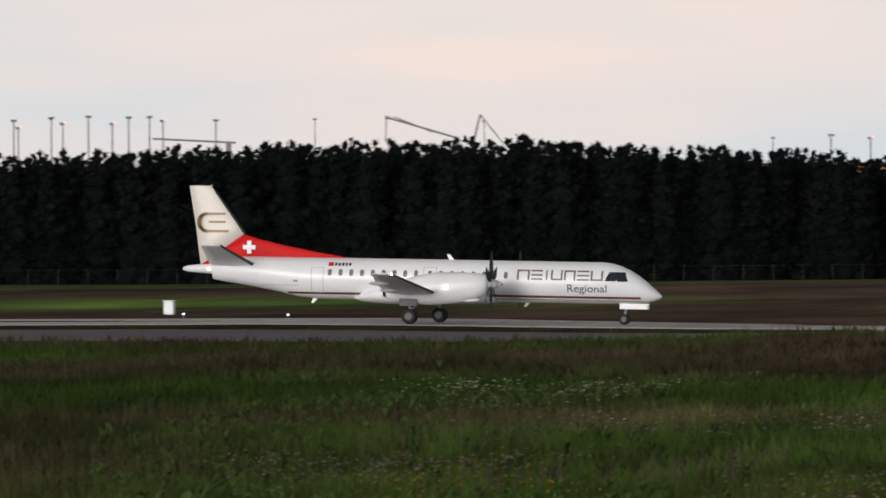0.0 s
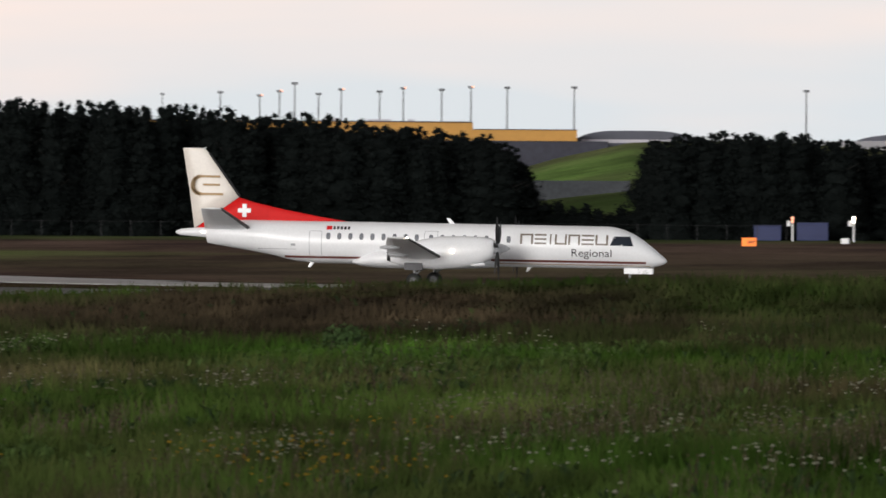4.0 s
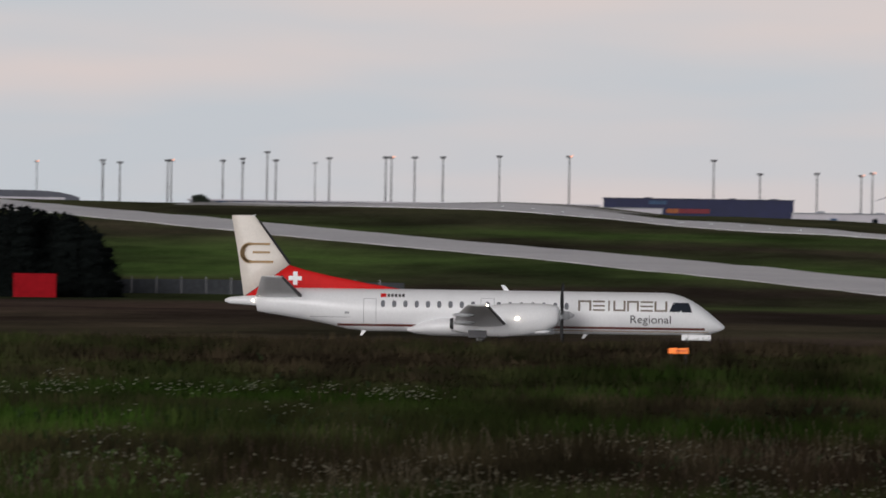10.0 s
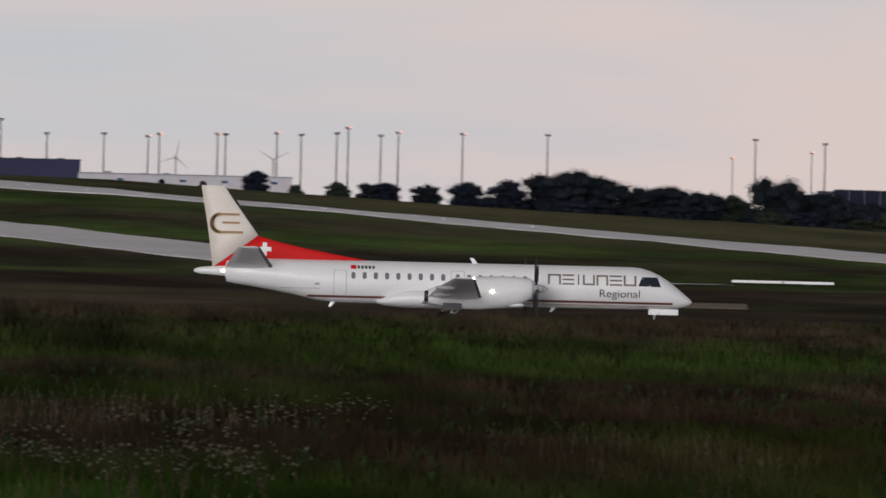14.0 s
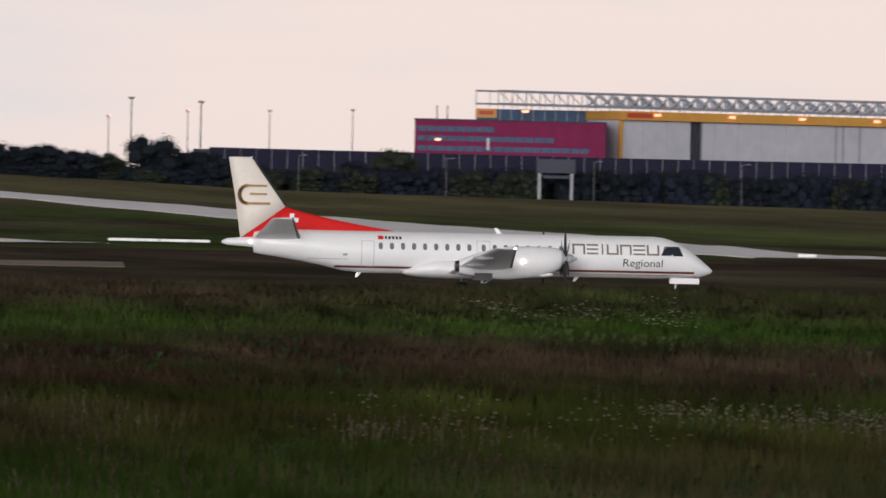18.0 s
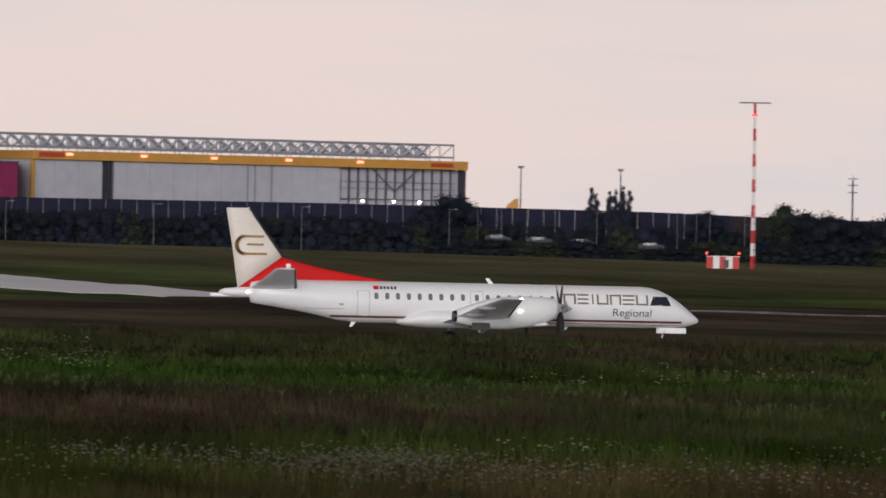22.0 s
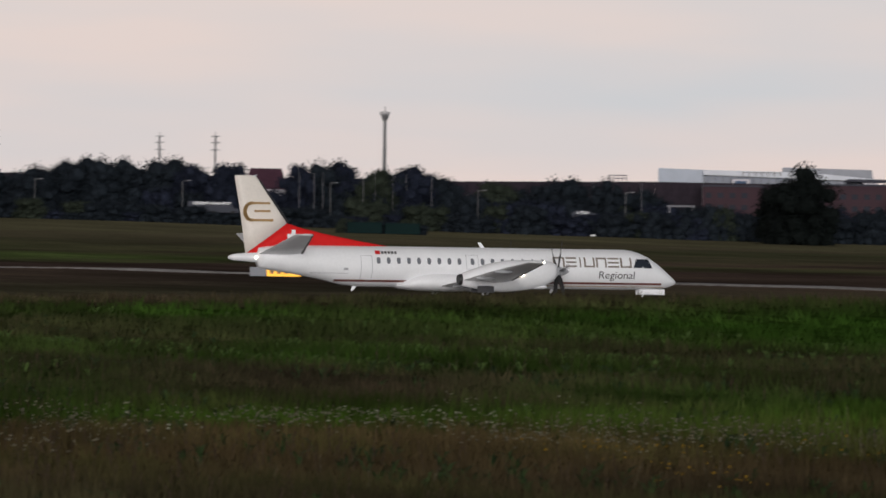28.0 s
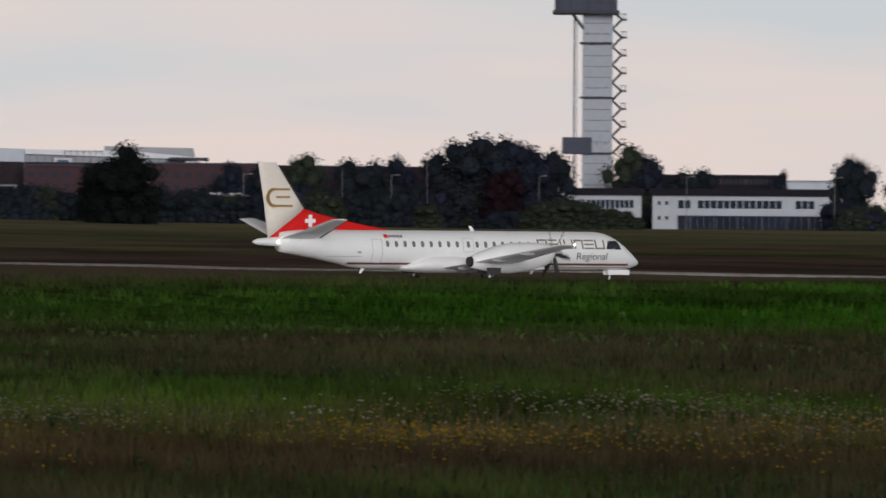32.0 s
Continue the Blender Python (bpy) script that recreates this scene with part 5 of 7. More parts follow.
def west_buildings():
    b = Place(-7.6, 1700, "cargo_hall", "long low yellow cargo hall behind the wood")
    b.block("upper_wall", -9.6, -7.31, 0.385, 0.505, YELLOW, 0, 30)
    b.block("lower_wall", -7.308, -6.61, 0.385, 0.458, YELLOW, 0, 30)
    b.block("roof_edge", -9.6, -7.31, 0.505, 0.512, SLATE, -0.3, 30)
    b.block("lower_roof_edge", -7.306, -6.61, 0.458, 0.463, SLATE, -0.3, 30)
    b.block("plinth", -9.6, -6.4, None, 0.384, SLATE, 0.3, 29)
    for a0, a1 in ((-8.3, -8.22), (-8.02, -7.86), (-7.75, -7.7)):
        b.block("roof_unit", a0, a1, 0.512, 0.525, PALE, 4, 8)
    for az, top, w in ((-6.22, 0.458, 0.8), (-4.24, 0.445, 1.0)):
        g = Place(az, 1720, "grey_hangar", "low grey hangar with a shallow curved roof", group="grey hangars")
        bm = bmesh.new()
        n = 16
        prof = []
        for i in range(n + 1):
            u = -1 + 2 * i / n
            prof.append((g.x(az + u * w / 2), g.z(0.40) + (g.z(top) - g.z(0.40)) * (1 - abs(u) ** 4)))
        loft(bm, [[Vector((x, y, z)) for x, z in prof] + [Vector((prof[-1][0], y, -1)), Vector((prof[0][0], y, -1))] for y in (0, 40)])
        part("shell", bm, ROOFGREY, g.ob)
        g.block("door_band", az - w * 0.45, az + w * 0.4, 0.375, 0.398, PALE, -0.3, -0.05)
    s = Place(-1.6, 1650, "pier_building", "long low silver terminal pier on the ridge")
    s.block("wall", -3.0, -0.26, None, 0.392, WALLGREY, 0, 14)
    s.block("roof", -3.02, -0.24, 0.392, 0.402, PALE, -1.0, 15)
    for i in range(22):
        s.block("window", -2.95 + 0.12 * i, -2.87 + 0.12 * i, 0.382, 0.39, BAND, -0.05, 0.02)
    n = Place(0.41, 1700, "navy_hall", "long flat navy blue hall on the ridge")
    n.block("wall", -0.224, 1.052, None, 0.446, NAVY, 0, 40)
    n.block("roof_edge", -0.23, 1.058, 0.446, 0.451, STEELBLUE, -0.3, 40)
    for a0 in (0.05, 0.62, 0.9):
        n.block("roof_unit", a0, a0 + 0.05, 0.451, 0.458, STEELBLUE, 5, 9)
    n.block("office_band", 0.08, 0.2, 0.41, 0.435, BAND, -0.1, -0.01)
    for a0, a1, mat, nm in ((0.2, 0.28, RUST, "dull orange"), (0.284, 0.335, DULLRED, "dull red"), (0.338, 0.49, DULLRED, "dull red")):
        c = Place((a0 + a1) / 2, 1640, "shipping_container", nm + " freight container beside the navy hall", "container", "freight containers")
        c.block("body", a0, a1, 0.352, 0.382, mat, 0, 2.5, bevel=0.05)
        c.block("door", a0 + 0.005, a0 + 0.03, 0.355, 0.379, mat, -0.05, -0.005)
    s.block("low_wing", -0.258, 0.17, None, 0.380, PALE, -2, 8)
    s.block("low_wing_roof", -0.256, 0.175, 0.380, 0.385, WALLGREY, -2.4, 8.4)
    bank = thing("grass_bank", site(0.62, 1625), "low rough grass bank before the navy hall", "bank", "", "structure")
    bm = bmesh.new()
    rows = []
    for i in range(41):
        x = -14.0 + 0.7 * i
        top = (height(0.334, 1625) - bank.matrix_world.translation.z) * math.sin(math.pi * i / 40) ** 0.3 + 0.12 * noise.noise((x * 0.4, 3.1, 0.0))
        rows.append([Vector((x, -9, -2.5)), Vector((x, -5, top * 0.45)), Vector((x, -1.5, top * 0.9)), Vector((x, 2, top)), Vector((x, 6, -2.5))])
    part("turf", loft(bm, rows), MEADOW, bank)
    w = Place(1.72, 1560, "white_hall", "long low white flat-roofed hall with small dark windows")
    w.block("wall", 1.04, 2.475, None, 0.36, PALE, 0, 25)
    w.block("roof_edge", 1.035, 2.48, 0.36, 0.367, WALLGREY, -0.3, 25)
    for a0 in (1.3, 1.72, 2.0, 2.16, 2.33):
        w.block("window", a0, a0 + 0.045, 0.315, 0.332, BAND, -0.06, 0.02)
    w.block("door", 1.86, 1.9, 0.275, 0.32, SLATE, -0.06, 0.02)
    for a0, e1 in ((1.2, 0.38), (1.6, 0.375), (1.45, 0.372)):
        w.block("roof_unit", a0, a0 + 0.06, 0.367, e1, WALLGREY, 6, 9)


def wind_turbine(az, el, reach, turn):
    d = 4200.0
    m = site(az, d)
    h = height(el, d) - m.translation.z
    ob = thing("wind_turbine", m, "distant pale three-bladed wind turbine", "wind turbine", "wind turbines")
    bm = bmesh.new()
    tube(bm, (0, 0, -2), (0, 0, h), 0.7, 0.45, 8)
    part("tower", bm, PALE, ob)
    bm = bmesh.new()
    ball(bm, (0, -1, h), 0.8, 1, 1.6, 1)
    part("nacelle", bm, PALE, ob)
    for k in range(3):
        a = radians(turn + 120 * k)
        bm = bmesh.new()
        tube(bm, (0, -4, h), (reach * math.sin(a), -4, h + reach * math.cos(a)), 0.38, 0.12, 5)
        part("blade", bm, PALE, ob)


west_buildings()
wind_turbine(1.69, 0.482, 8.5, 12)
wind_turbine(2.345, 0.48, 9, 62)
wind_turbine(0.81, 0.415, 5, 40)


def cranes():
    c = thing("tower_crane", site(-11.99, 2300), "distant grey crane with a long lattice jib", "crane", "distant cranes")
    d, z0 = 2300, c.matrix_world.translation.z
    def pt(az, el):
        return Vector((d * math.tan(radians(az + 11.99)), 0, height(el, d) - z0))
    for nm, a, b, r in (("jib", pt(-11.99, 0.836), pt(-11.5, 0.69), 0.3), ("tie", pt(-11.94, 0.84), pt(-11.68, 0.735), 0.2), ("hook_rope", pt(-11.99, 0.82), pt(-11.995, 0.67), 0.2), ("tower", pt(-11.52, 0.69), pt(-11.52, 0.2), 0.8)):
        part(nm, tube(bmesh.new(), a, b, r, None, 5), POLE, c)
    part("jib_head", box(bmesh.new(), pt(-12.0, 0).x, pt(-11.97, 0).x, -0.5, 0.5, pt(0, 0.822).z, pt(0, 0.845).z), POLE, c)
    c = thing("luffing_crane", site(-11.38, 2300), "distant crane with a raised jib", "crane", "distant cranes")
    z0 = c.matrix_world.translation.z
    def pt2(az, el):
        return Vector((d * math.tan(radians(az + 11.38)), 0, height(el, d) - z0))
    for nm, a, b, r in (("jib", pt2(-11.406, 0.66), pt2(-11.359, 0.851), 0.3), ("rope", pt2(-11.359, 0.851), pt2(-11.21, 0.66), 0.2), ("tower", pt2(-11.4, 0.67), pt2(-11.4, 0.2), 0.8)):
        part(nm, tube(bmesh.new(), a, b, r, None, 5), POLE, c)
    c = thing("lowered_crane", site(-13.3, 2300), "distant crane with a lowered jib", "crane", "distant cranes")
    z0 = c.matrix_world.translation.z
    def pt3(az, el):
        return Vector((d * math.tan(radians(az + 13.3)), 0, height(el, d) - z0))
    for nm, a, b, r in (("jib", pt3(-13.56, 0.701), pt3(-13.0, 0.672), 0.3), ("tower", pt3(-13.05, 0.68), pt3(-13.05, 0.2), 0.8)):
        part(nm, tube(bmesh.new(), a, b, r, None, 5), POLE, c)


cranes()


# ---- freight hangar with the truss on its roof ----
def hangar():
    h = Place(9.8, 1500, "freight_hangar", "huge pale hangar with a yellow fascia and an open roof truss", turn=33)
    h.block("core", 8.87, 11.77, None, 0.611, HANGARPALE, 2.0, 14)
    n = 26
    for i in range(n):
        a0, a1 = 8.87 + (10.945 - 8.87) * i / n, 8.87 + (10.945 - 8.87) * (i + 1) / n
        if i == 6:
            h.block("gap", a0 + 0.026, a1 - 0.026, None, 0.611, SLATE, 1.2, 1.99)
            for k in (0.016, 0.056):
                h.block("door_post", a0 + k, a0 + k + 0.008, None, 0.611, SLATE, 0.5, 1.19)
        else:
            if i in (18, 20):
                for k in (0.012, 0.06) if i == 18 else (0.012,):
                    h.block("door_post", a0 + k, a0 + k + 0.007, None, 0.611, WALLGREY, 0.4, 0.59)
            h.block("door_panel", a0 + 0.0006, a1 - 0.0006, None, 0.611, HANGARPALE, 0.6 + 0.04 * (i % 2), 1.99)
    h.block("fascia", 8.86, 11.78, 0.613, 0.671, YELLOW, -0.4, 14, "yellow fascia")
    h.block("fascia_sign", 8.90, 9.07, 0.628, 0.66, SIGNRED, -0.5, -0.41)
    h.block("fascia_sign", 11.53, 11.68, 0.628, 0.655, SIGNRED, -0.5, -0.41)
    h.block("corner_post", 8.862, 8.882, None, 0.612, YELLOW, 0.0, 0.59)
    h.block("end_wall", 11.762, 11.78, None, 0.612, SLATE, 0.2, 1.9)
    h.block("open_bay", 10.95, 11.735, None, 0.611, HANGARPALE, 1.85, 1.99)
    for i in range(13):
        a0 = 10.95 + 0.062 * i
        h.block("bay_post", a0, a0 + (0.0075 if i % 2 else 0.0045), None, 0.611, BAYSTEEL, 1.0, 1.4)
    h.block("bay_beam", 10.95, 11.735, 0.517, 0.5195, BAYSTEEL, 1.41, 1.6)
    h.block("bay_beam", 10.95, 11.735, 0.472, 0.4745, BAYSTEEL, 1.41, 1.6)
    h.block("bay_sill", 10.95, 11.735, 0.394, 0.402, BAYSTEEL, 1.41, 1.6)
    for a0, a1 in ((11.16, 11.31), (11.47, 11.32)):
        bm = tube(bmesh.new(), (h.x(a0), 0.8, h.z(0.611)), (h.x(a1), 0.8, h.z(0.46)), 0.12, None, 5)
        part("bay_brace", bm, BAYSTEEL, h.ob)
    for a0 in (11.09, 11.3, 11.47):
        bm = ball(bmesh.new(), (h.x(a0), 0.2, h.z(0.385)), 0.24)
        part("bay_lamp", bm, LAMP_WHITE, h.ob, "lit white bay lamp")
    for a0 in (8.21, 9.1, 9.6, 10.07, 10.57, 11.05):
        bm = box(bmesh.new(), h.x(a0) - 0.6, h.x(a0) + 0.6, -0.9, -0.5, h.z(0.64), h.z(0.64) + 0.45, 0.05)
        part("fascia_lamp", bm, LAMP_ORANGE, h.ob, "lit orange fascia lamp")
    # roof truss: two chords a storey apart, posts and diagonals, front and back
    a0, a1, m = 8.072, 11.722, 39
    for y in (1.5, 9.0):
        for e in (0.782, 0.697):
            bm = box(bmesh.new(), h.x(a0), h.x(a1), y - 0.2, y + 0.2, h.z(e) - 0.17, h.z(e) + 0.17)
            part("chord", bm, TRUSS, h.ob)
        for i in range(m + 1):
            x = h.x(a0 + (a1 - a0) * i / m)
            bm = tube(bmesh.new(), (x, y, h.z(0.671)), (x, y, h.z(0.782)), 0.10, None, 5)
            part("truss_post", bm, TRUSS if y < 5 else PALETRUSS, h.ob)
            if i < m and y < 5:
                x1 = h.x(a0 + (a1 - a0) * (i + 1) / m)
                up = i < m / 2
                bm = tube(bmesh.new(), (x, y, h.z(0.782 if up else 0.697)), (x1, y, h.z(0.697 if up else 0.782)), 0.08, None, 4)
                part("truss_diagonal", bm, TRUSS, h.ob)
            if i < m and y > 5 and i > 7:
                x1 = h.x(a0 + (a1 - a0) * (i + 1) / m)
                bm = tube(bmesh.new(), (x, y, h.z(0.697)), (x1, y, h.z(0.782)), 0.24, None, 4)
                tube(bm, (x, y + 0.5, h.z(0.782)), (x1, y + 0.5, h.z(0.697)), 0.24, None, 4)
                part("back_brace", bm, PALETRUSS, h.ob)
                if i > 9:
                    k = 0.5 + 0.4 * noise.noise((i * 0.9, 2.0, 0.5))
                    bm = bmesh.new()
                    quad = [(x + 0.25, h.z(0.697)), (x1 - 0.4, h.z(0.697)), (x + (x1 - x) * k, h.z(0.75)), (x + 0.2, h.z(0.778))]
                    loft(bm, [[Vector((qx, y + dy, qz)) for qx, qz in quad] for dy in (1.0, 1.1)])
                    part("sheeting", bm, ROOFPALE if i % 3 else ROOFBLUE, h.ob, "pale sheeting behind the truss")
    w = Place(8.4, 1490, "hangar_annex", "blue-glazed annex with yellow fascia ends beside the hangar")
    w.block("side_wing", 7.89, 8.855, None, 0.675, BAND, 4, 55)
    w.block("side_fascia", 7.888, 8.03, 0.615, 0.676, YELLOW, 3.92, 3.99)
    w.block("side_fascia", 8.70, 8.857, 0.615, 0.676, YELLOW, 3.92, 3.99)
    for i in range(9):
        w.block("side_mullion", 8.05 + 0.075 * i, 8.056 + 0.075 * i, None, 0.674, WALLGREY, 3.9, 3.99)
    w.block("side_sign", 7.91, 8.01, 0.635, 0.662, SIGNRED, 3.84, 3.9)
    w.block("side_sign", 8.72, 8.81, 0.632, 0.66, SIGNRED, 3.84, 3.9)
    o = Place(8.13, 1470, "office_block", "three-storey maroon office block with blue window bands")
    o.block("wall", 7.484, 8.768, None, 0.592, MAROON, 0, 22)
    o.block("parapet", 7.478, 8.774, 0.592, 0.6, SLATE, -0.2, 22)
    for e0, e1, aa, bb in ((0.515, 0.55, 7.5, 8.02), (0.452, 0.485, 7.5, 8.42), (0.385, 0.418, 7.5, 8.66)):
        k = int(round((bb - aa) / 0.065))
        for i in range(k):
            w0 = aa + (bb - aa) * i / k
            o.block("window", w0 + 0.004, w0 + (bb - aa) / k - 0.004, e0, e1, BAND, -0.06, 0.03)
    o.block("lit_window", 7.62, 7.66, 0.452, 0.468, LAMP_ORANGE, -0.08, -0.065)
    o.block("stair_light", 7.97, 7.985, 0.395, 0.475, PALE, -0.12, -0.065)
    for a0 in (7.63, 7.7):
        bm = tube(bmesh.new(), (o.x(a0), 3, o.z(0.6)), (o.x(a0), 3, o.z(0.69)), 0.12, None, 5)
        part("roof_aerial", bm, MAST, o.ob)
    f = Place(6.6, 1480, "flat_dark_hall", "long low dark flat-roofed hall")
    f.block("wall", 6.0, 7.48, None, 0.362, SLATE, 0, 20)
    f.block("roof", 6.16, 7.48, 0.362, 0.37, SLATE, -0.3, 20)
    g = Place(8.437, 1394, "portal_frame", "grey steel portal frame with a deep top box", "gantry")
    g.block("left_leg", 8.318, 8.338, None, 0.30, TRUSS, 0, 1.2)
    g.block("right_leg", 8.535, 8.555, None, 0.30, TRUSS, 0, 1.2)
    g.block("top_box", 8.305, 8.568, 0.25, 0.345, STEELBLUE, -0.3, 1.5, bevel=0.1)
    g.block("crossbar", 8.35, 8.525, 0.215, 0.235, STEELBLUE, 0.3, 0.9)
    t = Place(12.09, 1470, "parked_aircraft_tail", "yellow tail fin of an aircraft parked behind the barrier", "aircraft")
    bm = loft(bmesh.new(), [[Vector((t.x(a), y, t.z(e))) for a, e in ((12.04, 0.2), (12.14, 0.2), (12.13, 0.415), (12.11, 0.415), (12.05, 0.365))] for y in (-0.2, 0.2)])
    part("fin", bm, YELLOW, t.ob)
    part("body", tube(bmesh.new(), (t.x(12.0), 0, t.z(0.17)), (t.x(12.5), 0, t.z(0.17)), 2.0, None, 12), PALE, t.ob)


hangar()


def east_buildings():
    r = Place(19.55, 1600, "terminal_hall", "wide hall with a pale blue sloping roof")
    def slab(name, outline, mat, y0, y1, label=""):
        bm = loft(bmesh.new(), [[Vector((r.x(a), y, r.z(e))) for a, e in outline] for y in (y0, y1)])
        part(name, bm, mat, r.ob, label)
    slab("gable_wall", ((18.83, 0.29), (19.13, 0.29), (19.13, 0.387), (18.83, 0.396)), ROOFBLUE, 0, 40)
    slab("roof", ((19.132, 0.354), (19.66, 0.340), (20.31, 0.322), (20.31, 0.336), (19.95, 0.368), (19.66, 0.380), (19.132, 0.3865)), ROOFPALE, -1.0, 40, "white sloping sheet roof")
    slab("front_wall", ((19.134, 0.24), (20.29, 0.24), (20.29, 0.322), (19.66, 0.340), (19.134, 0.354)), DUSKGLASS, 0.2, 20, "dark blue glazed front")
    for k in range(22):
        a = 19.16 + 0.051 * k
        slab("mullion", ((a, 0.27), (a + 0.006, 0.27), (a + 0.006, 0.351 - 0.0265 * (a - 19.134)), (a, 0.351 - 0.0265 * (a - 19.134))), STEELBLUE, 0.0, 0.19)
    slab("upper_roof", ((19.665, 0.34), (20.285, 0.33), (20.27, 0.405), (19.665, 0.416)), WALLGREY, 22, 60, "grey upper roof block")
    slab("canopy", ((20.08, 0.322), (20.36, 0.312), (20.358, 0.335), (20.1, 0.336)), SLATE, -8, -2)
    for a in (20.11, 20.19, 20.34):
        r.block("canopy_post", a, a + 0.008, None, 0.316, SLATE, -5, -4.8)
    for k, a in enumerate((20.205, 20.24, 20.275)):
        r.block("glazing", a, a + 0.028, 0.268 + 0.004 * k, 0.312, PALE, -7.5, -7.3)
    r.block("stair_head", 19.328, 19.443, None, 0.325, PALE, -9, -4)
    r.block("stair_head_window", 19.345, 19.425, 0.296, 0.314, BAND, -9.06, -8.98)
    for k in range(7):
        a = 19.395 + 0.042 * k
        r.block("roof_post", a, a + 0.0045, 0.35, 0.381, MAST, -1.5, -1.3)
    r.block("roof_rail", 19.393, 19.655, 0.372, 0.3745, MAST, -1.52, -1.32)
    for k in range(5):
        a = 18.5 + 0.028 * k
        r.block("roof_frame_post", a, a + 0.004, None, 0.345, SLATE, 2, 2.2)
    r.block("roof_frame_bar", 18.497, 18.62, 0.341, 0.346, SLATE, 1.98, 2.22)
    r.block("roof_frame_bar", 18.497, 18.62, 0.322, 0.326, SLATE, 1.98, 2.22)
    r.block("wall", 18.84, 20.29, None, 0.239, SLATE, 0.5, 40)
    for a0, a1, e1, nm, lab in ((19.13, 19.52, 0.275, "brick_block", "dark red brick block behind the trees"), (19.95, 20.75, 0.29, "brick_block", "long dark red brick block"), (20.8, 22.3, 0.27, "brick_block", "long dark red brick block behind trees")):
        near = a0 < 20
        b = Place((a0 + a1) / 2, 1429 if near else 1480, nm, lab)
        b.block("wall", a0, a1, None, e1, BRICKRED, 0, 9 if near else 12)
        b.block("roof", a0 - 0.01, a1 + 0.01, e1, e1 + 0.012, SLATE, -0.3, 9.2 if near else 12.3)
        k = int((a1 - a0) / 0.08)
        for fl in (0.2, 0.12):
            for i in range(k):
                b.block("window", a0 + 0.02 + 0.08 * i, a0 + 0.06 + 0.08 * i, fl, fl + 0.035, NIGHTGLASS, -0.05, 0.02)
    for a0, a1, e0, e1 in ((16.05, 16.34, 0.2, 0.36), (17.02, 17.26, 0.16, 0.275), (22.05, 22.4, 0.2, 0.32), (22.66, 22.8, 0.14, 0.34)):
        b = Place((a0 + a1) / 2, 1436, "gabled_house", "small house with a red tiled roof among trees", "house", "houses by the road")
        b.block("wall", a0 + 0.01, a1 - 0.01, None, e0 + 0.02, PALE, 0.3, 8)
        c = (a0 + a1) / 2
        bm = loft(bmesh.new(), [[Vector((b.x(a0), y, b.z(e0 + 0.02))), Vector((b.x(a1), y, b.z(e0 + 0.02))), Vector((b.x(a1 - 0.04), 4, b.z(e1))), Vector((b.x(a0 + 0.04), 4, b.z(e1)))] for y in (0, 8.3)])
        part("roof", bm, ROOFMAUVE, b.ob, "red tiled roof")
        for k in (0.3, 0.65):
            b.block("window", a0 + (a1 - a0) * k, a0 + (a1 - a0) * k + 0.03, e0 - 0.05, e0 - 0.015, BAND, 0.25, 0.32)
    # control tower
    t = Place(22.97, 1500, "control_tower", "tall pale concrete control tower with an outside stair and a cab", "tower")
    n = 17
    for i in range(n):
        e0, e1 = 0.10 + (1.33 - 0.10) * i / n, 0.10 + (1.33 - 0.10) * (i + 1) / n - 0.003
        t.block("shaft_segment", 22.868, 23.07, e0, e1, TOWERPALE, 0, 5.2)
    t.block("shaft_core", 22.88, 23.06, None, 1.33, SLATE, 0.3, 5.0)
    for e in (1.125, 0.76, 0.385):
        t.block("landing", 22.85, 23.07, e - 0.008, e + 0.004, SLATE, -0.6, 5.3)
        for k in range(3):
            t.block("slit_window", 22.9 + 0.06 * k, 22.915 + 0.06 * k, e + 0.06, e + 0.066, BAND, -0.05, 0.05)
    t.block("side_pipe", 22.808, 22.818, None, 1.3, STEELBLUE, 1.5, 2.2)
    t.block("side_pipe", 22.826, 22.834, None, 1.3, TOWERPALE, 1.5, 2.2)
    t.block("lower_annex", 22.735, 22.935, 0.378, 0.49, CABBLUE, -1.2, 3.0, bevel=0.1)
    t.block("cab_floor", 22.668, 23.115, 1.318, 1.34, SLATE, -4, 9)
    t.block("cab_wall", 22.68, 23.1, 1.34, 1.5, CABBLUE, -3.4, 8.4)
    t.block("cab_core", 22.69, 23.09, 1.5, 1.62, DARK, -3.4, 8.4)
    for i in range(8):
        w0, w1 = 22.66 + 0.46 * i / 8, 22.66 + 0.46 * (i + 1) / 8
        pane = t.block("cab_window", w0 + 0.002, w1 - 0.002, 1.505, 1.615, BAND, -4.2, -4.05)
        bm = bmesh.new()
        box(bm, t.x(w0 - 0.001), t.x(w0 + 0.0018), -4.3, -3.9, t.z(1.5), t.z(1.62))
        part("mullion", bm, SLATE, pane)
    for y0, y1 in ((-4.0, 0.2), (0.3, 4.5), (4.6, 8.8)):
        for a in (22.662, 23.117):
            t.block("cab_side_window", a - 0.002, a + 0.002, 1.505, 1.615, BAND, y0, y1)
    t.block("cab_roof", 22.64, 23.14, 1.62, 1.66, SLATE, -4.6, 9.6)
    for a0 in (22.7, 22.78, 22.9, 22.98, 23.05):
        t.block("cab_panel", a0, a0 + 0.012, 1.34, 1.5, SLATE, -3.5, -3.41)
    for s in (-1, 1):
        bm = tube(bmesh.new(), (t.x(22.8), 2 + 3 * s, t.z(1.32)), (t.x(22.875), 2 + 2 * s, t.z(1.22)), 0.25, None, 5)
        part("cab_strut", bm, SLATE, t.ob)
